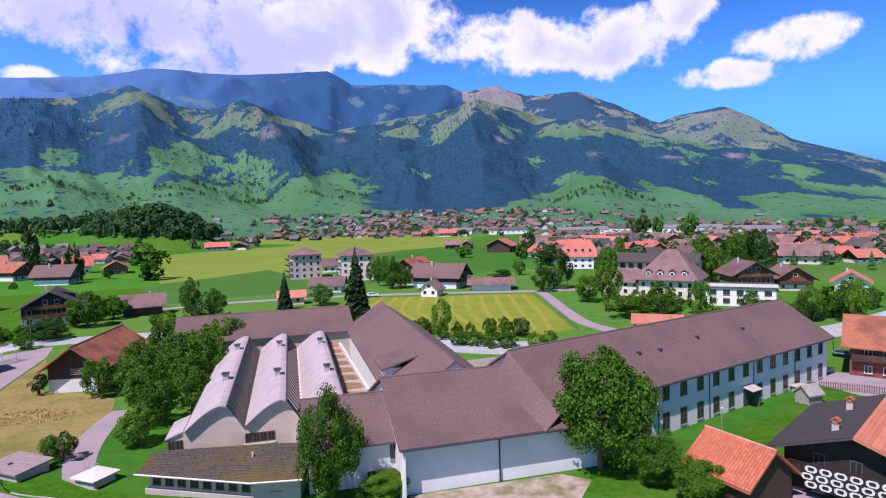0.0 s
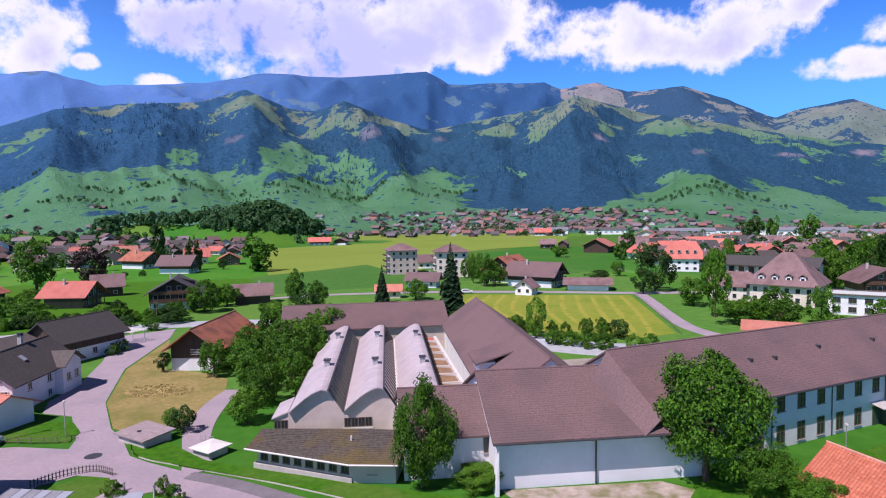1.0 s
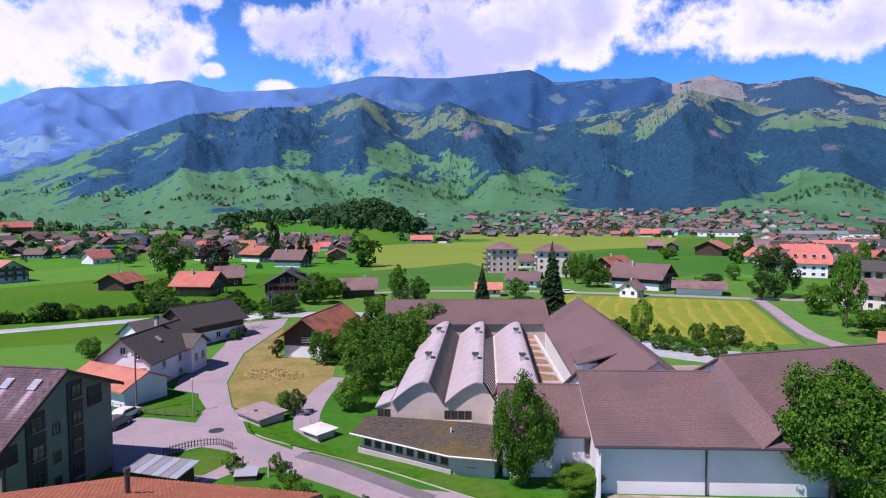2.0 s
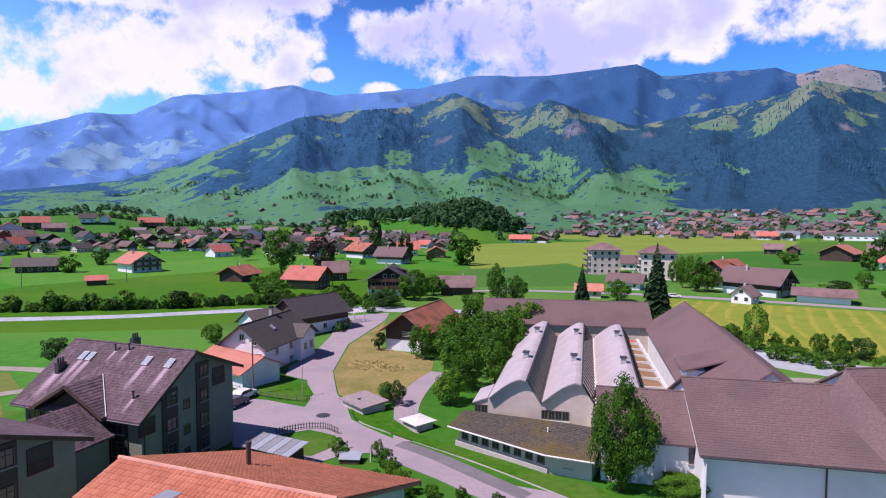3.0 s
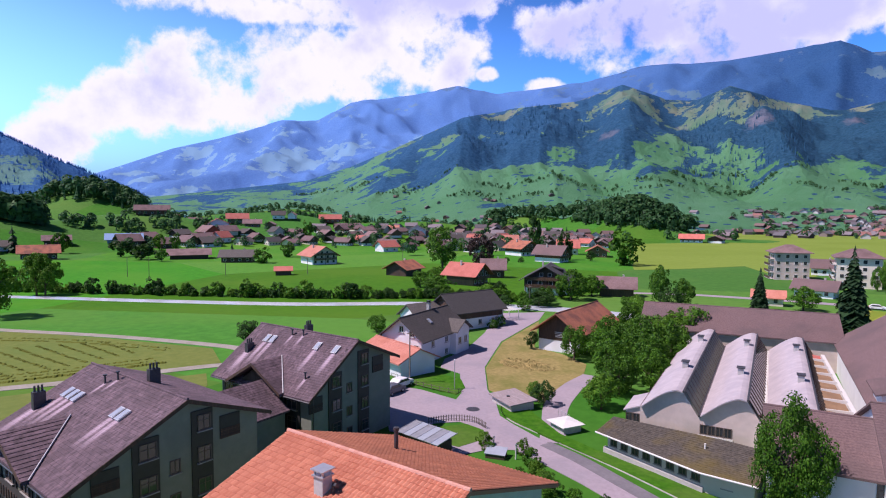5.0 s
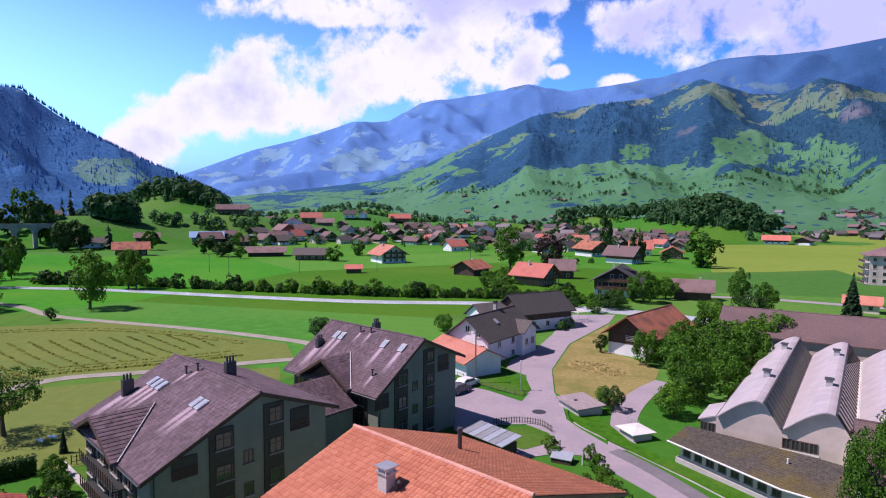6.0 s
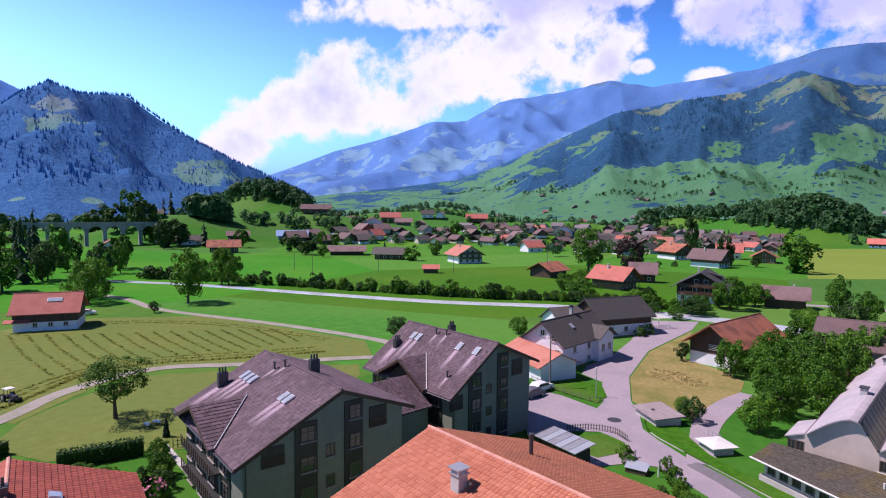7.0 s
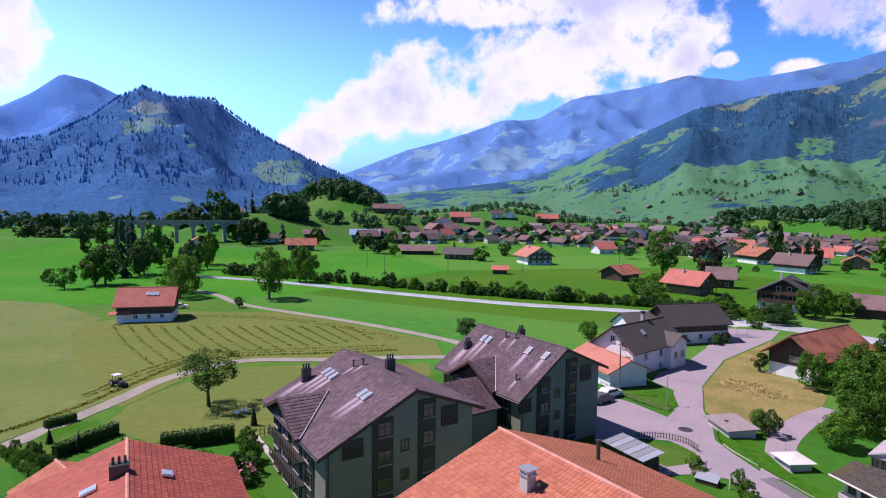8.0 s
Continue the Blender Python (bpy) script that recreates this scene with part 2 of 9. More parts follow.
M["shell_roof"] = mat("shell_roof", (0.38, 0.335, 0.355), (0.47, 0.42, 0.44), 1.0, 0.8, 0.08, (0.33, 0.30, 0.33), 0.35, 0.6)
M["sheet_metal"] = mat("sheet_metal", (0.42, 0.43, 0.45), (0.55, 0.56, 0.58), 1.5, 0.4, 0.05, metal=0.6)
M["dark_metal"] = mat("dark_metal", (0.05, 0.05, 0.055), (0.085, 0.085, 0.09), 4.0, 0.5, 0.05, metal=0.4)
M["concrete"] = mat("concrete", (0.40, 0.38, 0.36), (0.52, 0.50, 0.47), 1.5, 0.9, 0.2, (0.30, 0.29, 0.27), 0.4, 0.5)
M["frame_paint"] = mat("frame_paint", (0.62, 0.61, 0.58), (0.70, 0.69, 0.66), 5.0, 0.6, 0.05)
M["frame_dark"] = mat("frame_dark", (0.07, 0.055, 0.045), (0.12, 0.09, 0.07), 5.0, 0.6, 0.1)
M["shutter_green"] = mat("shutter_green", (0.035, 0.06, 0.045), (0.06, 0.09, 0.065), 4.0, 0.7, 0.1)
M["bark"] = mat("bark", (0.06, 0.045, 0.032), (0.13, 0.10, 0.075), 6.0, 0.95, 0.6, stretch=(3, 3, 0.6))
M["leaf"] = leaf_mat("leaf", (0.016, 0.068, 0.005), (0.082, 0.225, 0.012), 0.24)
M["leaf_light"] = leaf_mat("leaf_light", (0.040, 0.125, 0.008), (0.13, 0.30, 0.020), 0.28)
M["leaf_dark"] = leaf_mat("leaf_dark", (0.012, 0.046, 0.008), (0.042, 0.115, 0.015), 0.18)
M["wood_leaf"] = leaf_mat("wood_leaf", (0.016, 0.070, 0.024), (0.054, 0.155, 0.040), 0.22)
M["needle"] = leaf_mat("needle", (0.010, 0.036, 0.014), (0.028, 0.075, 0.026), 0.1)
M["leaf_copper"] = leaf_mat("leaf_copper", (0.028, 0.018, 0.018), (0.06, 0.035, 0.03), 0.1)


def glass_mat():
    m = bpy.data.materials.new("window_glass")
    m.use_nodes = True
    b = m.node_tree.nodes["Principled BSDF"]
    b.inputs["Base Color"].default_value = (0.03, 0.037, 0.042, 1)
    b.inputs["Roughness"].default_value = 0.06
    b.inputs["Specular IOR Level"].default_value = 0.7
    return m


M["glass"] = glass_mat()


# ---- building helpers ----
def part(name, bm, material, parent=None, label="", smooth=False):
    """Links a bmesh as one mesh object under a thing or a part."""
    me = bpy.data.meshes.new(name)
    bmesh.ops.recalc_face_normals(bm, faces=bm.faces)
    bm.to_mesh(me)
    bm.free()
    return hang(name, me, material, parent, label, smooth)


def hang(name, me, material, parent=None, label="", smooth=False):
    """Links mesh data, new or shared, as an object under a thing."""
    if material and not me.materials:
        me.materials.append(material)
    if smooth:
        for p in me.polygons:
            p.use_smooth = True
    ob = new(name, me)
    if parent:
        ob.parent = parent
    if label:
        tagged(ob, label)
    return ob


def thing(name, x, y, z=0.0, turn=0.0, label="", category="", group="", kind=""):
    ob = new(name)
    ob.empty_display_size = 0.5
    ob.matrix_basis = pose(x, y, z, 0, 0, turn)
    return tagged(ob, label, category, group, kind)


def box(bm, x0, y0, z0, x1, y1, z1):
    v = [bm.verts.new(p) for p in ((x0, y0, z0), (x1, y0, z0), (x1, y1, z0), (x0, y1, z0), (x0, y0, z1), (x1, y0, z1), (x1, y1, z1), (x0, y1, z1))]
    for f in ((0, 3, 2, 1), (4, 5, 6, 7), (0, 1, 5, 4), (1, 2, 6, 5), (2, 3, 7, 6), (3, 0, 4, 7)):
        bm.faces.new([v[i] for i in f])


def slab(bm, pts, thick):
    """A plate whose upper face has the corners pts."""
    top = [bm.verts.new(p) for p in pts]
    low = [bm.verts.new((p[0], p[1], p[2] - thick)) for p in pts]
    bm.faces.new(top)
    bm.faces.new(low[::-1])
    k = len(pts)
    for i in range(k):
        bm.faces.new((top[i], low[i], low[(i + 1) % k], top[(i + 1) % k]))


def tube(bm, a, b, r0, r1, sides=8):
    """A tapered round bar from a to b."""
    a, b = Vector(a), Vector(b)
    d = (b - a).normalized()
    u = d.orthogonal().normalized()
    w = d.cross(u)
    rings = []
    for p, r in ((a, r0), (b, r1)):
        rings.append([bm.verts.new(p + (u * math.cos(2 * math.pi * i / sides) + w * math.sin(2 * math.pi * i / sides)) * r) for i in range(sides)])
    for i in range(sides):
        j = (i + 1) % sides
        bm.faces.new((rings[0][i], rings[0][j], rings[1][j], rings[1][i]))
    bm.faces.new(rings[0][::-1])
    bm.faces.new(rings[1])


def prism(bm, outline, y0, y1):
    """An outline of (x, z) drawn along y."""
    a = [bm.verts.new((x, y0, z)) for x, z in outline]
    b = [bm.verts.new((x, y1, z)) for x, z in outline]
    bm.faces.new(a)
    bm.faces.new(b[::-1])
    k = len(outline)
    for i in range(k):
        bm.faces.new((a[i], b[i], b[(i + 1) % k], a[(i + 1) % k]))


WINDOW_MESHES = {}


def window_meshes(w, h, style):
    key = (w, h, style)
    if key not in WINDOW_MESHES:
        bm = bmesh.new()
        t = 0.09
        box(bm, -w / 2, -0.06, 0, -w / 2 + t, 0.10, h)
        box(bm, w / 2 - t, -0.06, 0, w / 2, 0.10, h)
        box(bm, -w / 2 + t, -0.06, 0, w / 2 - t, 0.10, t)
        box(bm, -w / 2 + t, -0.06, h - t, w / 2 - t, 0.10, h)
        box(bm, -0.035, -0.04, t, 0.035, 0.09, h - t)
        if h > 1.3:
            box(bm, -w / 2 + t, -0.035, h * 0.62, w / 2 - t, 0.085, h * 0.62 + 0.05)
        frame_me = bpy.data.meshes.new("window_frame")
        bm.to_mesh(frame_me)
        bm.free()
        bm = bmesh.new()
        box(bm, -w / 2 + 0.02, 0.0, 0.02, w / 2 - 0.02, 0.06, h - 0.02)
        pane_me = bpy.data.meshes.new("window_pane")
        bm.to_mesh(pane_me)
        bm.free()
        bm = bmesh.new()
        box(bm, -w / 2 - 0.08, -0.16, -0.09, w / 2 + 0.08, 0.10, -0.005)
        sill_me = bpy.data.meshes.new("window_sill")
        bm.to_mesh(sill_me)
        bm.free()
        bm = bmesh.new()
        s = w * 0.5
        box(bm, -w / 2 - s, -0.07, 0, -w / 2 - 0.02, -0.02, h)
        shut_me = bpy.data.meshes.new("shutter")
        bm.to_mesh(shut_me)
        bm.free()
        WINDOW_MESHES[key] = (frame_me, pane_me, sill_me, shut_me)
    return WINDOW_MESHES[key]


def far_window_mesh(w, h):
    """Frame and pane in one mesh, for windows far off."""
    key = (w, h, "one mesh")
    if key not in WINDOW_MESHES:
        bm = bmesh.new()
        box(bm, -w / 2, -0.02, 0, w / 2, 0.06, h)
        for f in bm.faces:
            f.material_index = 0
        start = len(bm.faces)
        t = 0.07
        box(bm, -w / 2 - t, -0.07, -t, -w / 2 + 0.03, 0.06, h + t)
        box(bm, w / 2 - 0.03, -0.07, -t, w / 2 + t, 0.06, h + t)
        box(bm, -w / 2 + 0.03, -0.07, h - 0.03, w / 2 - 0.03, 0.06, h + t)
        box(bm, -w / 2 + 0.03, -0.07, -t, w / 2 - 0.03, 0.06, 0.03)
        bm.faces.ensure_lookup_table()
        for f in bm.faces[start:]:
            f.material_index = 1
        me = bpy.data.meshes.new("window")
        bm.to_mesh(me)
        bm.free()
        me.materials.append(M["glass"])
        me.materials.append(M["frame_paint"])
        WINDOW_MESHES[key] = me
    return WINDOW_MESHES[key]


def window(parent, x, y, z, turn, w=1.0, h=1.3, frame_mat=None, shutters=None, style=""):
    """A window with frame, pane and sill; -y of its own axes faces out."""
    if style == "far":
        me = far_window_mesh(round(w, 2), round(h, 2))
        ob = hang("window", me, None, parent)
        ob.matrix_basis = pose(x, y, z, 0, 0, turn)
        return ob
    f, p, s, sh = window_meshes(round(w, 2), round(h, 2), style + (frame_mat.name if frame_mat else ""))
    win = hang("window", p, M["glass"], parent)
    win.matrix_basis = pose(x, y, z, 0, 0, turn)
    hang("window_frame", f, frame_mat or M["frame_paint"], win)
    hang("window_sill", s, M["stone"], win)
    if shutters:
        hang("shutter", sh, shutters, win)
        other = hang("shutter", sh, shutters, win)
        other.matrix_basis = pose(w * 1.52, 0, 0)
    return win


def gable_wall(bm, L, W, eave, ridge, x0=None):
    """Walls with two gable ends; the ridge runs along x."""
    o = [(-W / 2, 0), (W / 2, 0), (W / 2, eave), (0, ridge), (-W / 2, eave)]
    a = [bm.verts.new((-L / 2, y, z)) for y, z in o]
    b = [bm.verts.new((L / 2, y, z)) for y, z in o]
    bm.faces.new(a)
    bm.faces.new(b[::-1])
    for i in range(5):
        bm.faces.new((a[i], b[i], b[(i + 1) % 5], a[(i + 1) % 5]))


def roof_planes(L, W, eave, ridge, ox, oy, hip=0.0, lift=0.12):
    """Corners of the roof planes. hip: share of the height that is hipped back at both ends."""
    s = (ridge - eave) / (W / 2)
    ze = eave - s * oy + lift
    zr = ridge + lift
    X, Y = L / 2 + ox, W / 2 + oy
    if hip <= 0:
        return [[(-X, -Y, ze), (X, -Y, ze), (X, 0, zr), (-X, 0, zr)], [(X, Y, ze), (-X, Y, ze), (-X, 0, zr), (X, 0, zr)]]
    zh = zr - (zr - ze) * hip
    yh = Y * hip
    xr = X - Y * hip * 0.9
    planes = []
    for sy in (-1, 1):
        q = [(-X, sy * Y, ze), (X, sy * Y, ze), (X, sy * yh, zh), (xr, 0, zr), (-xr, 0, zr), (-X, sy * yh, zh)]
        if hip >= 0.999:
            q = [(-X, sy * Y, ze), (X, sy * Y, ze), (xr, 0, zr), (-xr, 0, zr)]
        planes.append(q if sy < 0 else q[::-1])
    for sx in (-1, 1):
        q = [(sx * X, -yh, zh), (sx * X, yh, zh), (sx * xr, 0, zr)]
        planes.append(q if sx > 0 else q[::-1])
    return planes


def chimney(parent, x, y, z0, z1, w=0.6, material=None, cap=True):
    bm = bmesh.new()
    box(bm, -w / 2, -w / 2, z0, w / 2, w / 2, z1)
    c = part("chimney", bm, material or M["concrete"], parent)
    c.matrix_basis = pose(x, y, 0)
    if cap:
        bm = bmesh.new()
        box(bm, -w * 0.68, -w * 0.68, z1 + 0.02, w * 0.68, w * 0.68, z1 + 0.12)
        for sx in (-1, 1):
            box(bm, sx * w * 0.5 - 0.05, -w * 0.4, z1 + 0.12, sx * w * 0.5 + 0.05, w * 0.4, z1 + 0.4)
        box(bm, -w * 0.7, -w * 0.6, z1 + 0.4, w * 0.7, w * 0.6, z1 + 0.47)
        part("chimney_cap", bm, M["dark_metal"], c)
    return c


def courses(bm, plane, step=0.35, proud=0.022):
    """Lapped courses of roofing on a plane whose first edge is the eave and whose last corners are the ridge."""
    a, b = Vector(plane[0]), Vector(plane[1])
    c, d = Vector(plane[-2]), Vector(plane[-1])
    n = (b - a).cross(d - a).normalized()
    if n.z < 0:
        n = -n
    rows = max(2, int(((d - a).length + (c - b).length) / 2 / step))
    for i in range(rows):
        t0, t1 = i / rows, min(1.0, (i + 1.25) / rows)
        p = [a.lerp(d, t0) + n * proud, b.lerp(c, t0) + n * proud, b.lerp(c, t1) + n * 0.004, a.lerp(d, t1) + n * 0.004]
        q = [a.lerp(d, t0) + n * 0.002, b.lerp(c, t0) + n * 0.002]
        v = [bm.verts.new(x) for x in p + q]
        bm.faces.new(v[:4])
        bm.faces.new((v[0], v[4], v[5], v[1]))


def house(name, x, y, turn, L, W, eave, ridge, wall, roof, label, z=0.0, ox=0.8, oy=0.9, hip=0.0, upper=None, split=0.5, windows=(), chimneys=(),
          category="house", group="", thick=0.2, lapped=False, balcony=None, frame_mat=None, shutters=None, style=""):
    """A gabled or hipped house. windows: (side, across, sill, w, h); side f, b along the length, l, r at the gables."""
    h = thing(name, x, y, z, turn, label, category, group)
    bm = bmesh.new()
    if upper:
        cut = eave * split
        box(bm, -L / 2, -W / 2, 0, L / 2, W / 2, cut)
        part("base_wall", bm, wall, h)
        bm = bmesh.new()
        o = [(-W / 2 - 0.06, cut + 0.01), (W / 2 + 0.06, cut + 0.01), (W / 2 + 0.06, eave), (0, ridge), (-W / 2 - 0.06, eave)]
        a = [bm.verts.new((-L / 2 - 0.06, q, r)) for q, r in o]
        b = [bm.verts.new((L / 2 + 0.06, q, r)) for q, r in o]
        bm.faces.new(a)
        bm.faces.new(b[::-1])
        for i in range(5):
            bm.faces.new((a[i], b[i], b[(i + 1) % 5], a[(i + 1) % 5]))
        part("upper_wall", bm, upper, h)
    elif hip >= 0.999:
        box(bm, -L / 2, -W / 2, 0, L / 2, W / 2, eave)
        part("wall", bm, wall, h)
    else:
        top = ridge if hip <= 0 else ridge - (ridge - eave) * hip
        half = W / 2 * (hip if hip > 0 else 0.0)
        o = [(-W / 2, 0), (W / 2, 0), (W / 2, eave), (half, top), (-half, top), (-W / 2, eave)] if hip > 0 else [(-W / 2, 0), (W / 2, 0), (W / 2, eave), (0, ridge), (-W / 2, eave)]
        a = [bm.verts.new((-L / 2, q, r)) for q, r in o]
        b = [bm.verts.new((L / 2, q, r)) for q, r in o]
        bm.faces.new(a)
        bm.faces.new(b[::-1])
        for i in range(len(o)):
            j = (i + 1) % len(o)
            bm.faces.new((a[i], b[i], b[j], a[j]))
        part("wall", bm, wall, h)
    planes = roof_planes(L, W, eave, ridge, ox, oy, hip)
    bm = bmesh.new()
    for p in planes:
        slab(bm, p, thick)
    r = part("roof", bm, roof, h)
    if lapped:
        bm = bmesh.new()
        for p in planes:
            if len(p) == 4:
                courses(bm, p)
        part("roof_covering", bm, roof, r)
        tagged(r.children[0], kind="stuff")
        bm = bmesh.new()
        tube(bm, (-L / 2 - ox, 0, ridge + 0.13), (L / 2 + ox, 0, ridge + 0.13), 0.13, 0.13, 8)
        part("ridge_cap", bm, roof, r)
    for side, across, sill, w, hh in windows:
        off = 0.07 if upper and sill > eave * split else 0.0
        if side == "f":
            window(h, across, -W / 2 - 0.02 - off, sill, 0, w, hh, frame_mat, shutters, style)
        elif side == "b":
            window(h, across, W / 2 + 0.02 + off, sill, 180, w, hh, frame_mat, shutters, style)
        elif side == "l":
            window(h, -L / 2 - 0.02 - off, across, sill, -90, w, hh, frame_mat, shutters, style)
        else:
            window(h, L / 2 + 0.02 + off, across, sill, 90, w, hh, frame_mat, shutters, style)
    for cx, cy, top in chimneys:
        chimney(h, cx, cy, eave, top, cap=style != "far")
    if balcony:
        side, level, depth = balcony
        bm = bmesh.new()
        sgn = -1 if side in "fl" else 1
        if side in "fb":
            box(bm, -L / 2 + 0.3, sgn * (W / 2 + depth), level - 0.15, L / 2 - 0.3, sgn * (W / 2 + 0.07), level)
            box(bm, -L / 2 + 0.3, sgn * (W / 2 + depth), level + 0.02, L / 2 - 0.3, sgn * (W / 2 + depth - 0.07), level + 0.95)
        else:
            box(bm, sgn * (L / 2 + depth), -W / 2 + 0.3, level - 0.15, sgn * (L / 2 + 0.07), W / 2 - 0.3, level)
            box(bm, sgn * (L / 2 + depth), -W / 2 + 0.3, level + 0.02, sgn * (L / 2 + depth - 0.07), W / 2 - 0.3, level + 0.95)
        part("balcony", bm, M["dark_wood"], h)
    return h


# ---- ground and mountains ----
def smooth01(v):
    v = max(0.0, min(1.0, v))
    return v * v * (3 - 2 * v)


# ridge lines: heading in degrees left of the y axis, rise in degrees
FAR_RIDGE = [(-50, 3), (-36.7, 3.2), (-34.2, 4.2), (-30.3, 5.6), (-27.8, 7.4), (-25.2, 8.8), (-21.5, 8.4), (-19.9, 7.8), (-16.2, 9.7), (-12.7, 11.1), (-8, 11),
             (-5.4, 12), (-1.9, 11.7), (-0.5, 12.4), (8.5, 12.4), (10.6, 13.7), (18.6, 13.1), (25.9, 13.1), (30.5, 12.1), (35, 11.5), (38.8, 11.2), (42.5, 11.9),
             (46.3, 11.2), (52.6, 10.3), (55.7, 8.5), (59, 8.4), (63.9, 6.7), (68.2, 5.5), (72.3, 3.8), (74.4, 3.0), (80, 2.4)]
FRONT_RIDGE = [(-50, 2), (-40, 2.2), (-36.7, 2.0), (-31, 4.4), (-26, 5.3), (-20.6, 6.4), (-15.7, 7.7), (-9.6, 9.0), (-3.2, 11.0), (-1.5, 10.2), (2, 9.6), (5.1, 9.2), (7.5, 8.7), (9.8, 8.3), (11.2, 8.4), (13, 8.9), (15, 9.6), (18.4, 10.9), (21, 9.9), (23.7, 10.2),
               (27.3, 11.6), (31.3, 10.3), (37.2, 9.8), (42, 9.0), (48.5, 6.1), (52.7, 4.3), (56.8, 2.9), (63.6, 2.0), (70, 1.2), (80, 0.8)]
WEST_RIDGE = [(66, 0.4), (70, 1.2), (74.4, 3.1), (77.6, 4.5), (80.8, 6.1), (83.2, 7.7), (85.5, 9.4), (89.2, 9.2), (91.2, 9.9), (93, 8.9), (95, 7.2), (98, 5.4), (104, 4), (116, 3)]
WEST_FAR = [(84, 4), (88, 7), (93.1, 9.1), (95.1, 10), (97, 10.3), (99, 8.6), (101.1, 7.3), (108, 5.4), (116, 5)]


def ridge_rise(az, line):
    if az <= line[0][0] or az >= line[-1][0]:
        return (line[0] if az <= line[0][0] else line[-1])[1]
    for (a, h), (b, k) in zip(line, line[1:]):
        if a <= az <= b:
            return h + (k - h) * (az - a) / (b - a)


def knoll(x, y, cx, cy, rx, ry, turn, h):
    a = radians(turn)
    u = ((x - cx) * math.cos(a) + (y - cy) * math.sin(a)) / rx
    v = (-(x - cx) * math.sin(a) + (y - cy) * math.cos(a)) / ry
    q = u * u + v * v
    return h * math.exp(-q * 1.6) if q < 4 else 0.0


def ground_z(x, y):
    """Height of the valley floor: flat, with knolls farther out."""
    r = math.hypot(x, y)
    if r < 240:
        return 0.0
    z = smooth01((r - 1000) / 300) * 2.5 * (noise.noise(Vector((x * 0.004, y * 0.004, 3.1))) + 0.3)
    for k in KNOLLS:
        z += knoll(x, y, *k)
    return z


KNOLLS = [(-286, 590, 70, 30, 27, 31), (-350, 590, 70, 26, 30, 27), (-424, 575, 72, 26, 37, 26), (-800, 215, 120, 95, 14, 52), (-533, 185, 120, 55, 60, 24), (-574, 315, 150, 60, 45, 27), (-515, 72, 80, 60, 80, 22),
          (-430, 330, 110, 40, 40, 9), (-480, 470, 150, 50, 20, 15), (-380, -60, 130, 60, 80, 10), (-690, 420, 160, 70, 40, 30)]


def range_z(az, r, line, r0, r1, steep, seed, gully_deep=200.0, spur_high=110.0):
    """Height of one mountain range in polar steps round the valley."""
    rise = ridge_rise(az, line)
    r0 = r0 + 90 * math.sin(radians(az * 3.1 + seed * 50))
    u = (r - r0) / (r1 - r0)
    if u <= 0:
        return -8.0
    x, y = -math.sin(radians(az)) * r, math.cos(radians(az)) * r
    top = 28 + r1 * math.tan(radians(rise))
    if u > 1:
        return top * (1 - (u - 1) * 2.4)
    warp = noise.noise(Vector((x * 0.0008, y * 0.0008, 7.7 + seed)))
    spur = noise.ridged_multi_fractal(Vector((x * 0.0013, y * 0.0013, 1.3 + seed)), 0.95, 2.1, 6, 1.0, 2.0) - 1.1
    gully = abs(noise.noise(Vector((az * 0.13 + warp * 2.2, u * 1.5 + warp, 4.2 + seed))))
    form = 0.08 * u + 0.92 * u ** steep
    bell = min(1.0, 5.0 * u * u * (1 - u) * 2) * min(1.0, top / 500)
    z = top * form + bell * (spur_high * spur - gully_deep * gully * u + 0.25 * gully_deep * u)
    z += 10 * noise.noise(Vector((x * 0.012, y * 0.012, 2.0))) * min(1, u * 4)
    return min(z, math.tan(radians(rise - 0.1)) * r + 28)


# spurs that run down from the front ridge: heading at the top, heading at the foot, half width, height
SPURS = [(19, 10.5, 4.5, 95), (-2.5, -4, 5.5, 120), (4, 3.4, 3.0, 50), (-11, -17, 4.5, 80), (-17, -25, 5, 70), (27, 24.5, 4, 60), (33, 34, 4, 60), (42, 42, 5, 80), (36, 37, 3.5, 50),
         (48, 52, 5, 60), (13, 15.5, 2.6, 45), (-26, -31, 5, 45)]


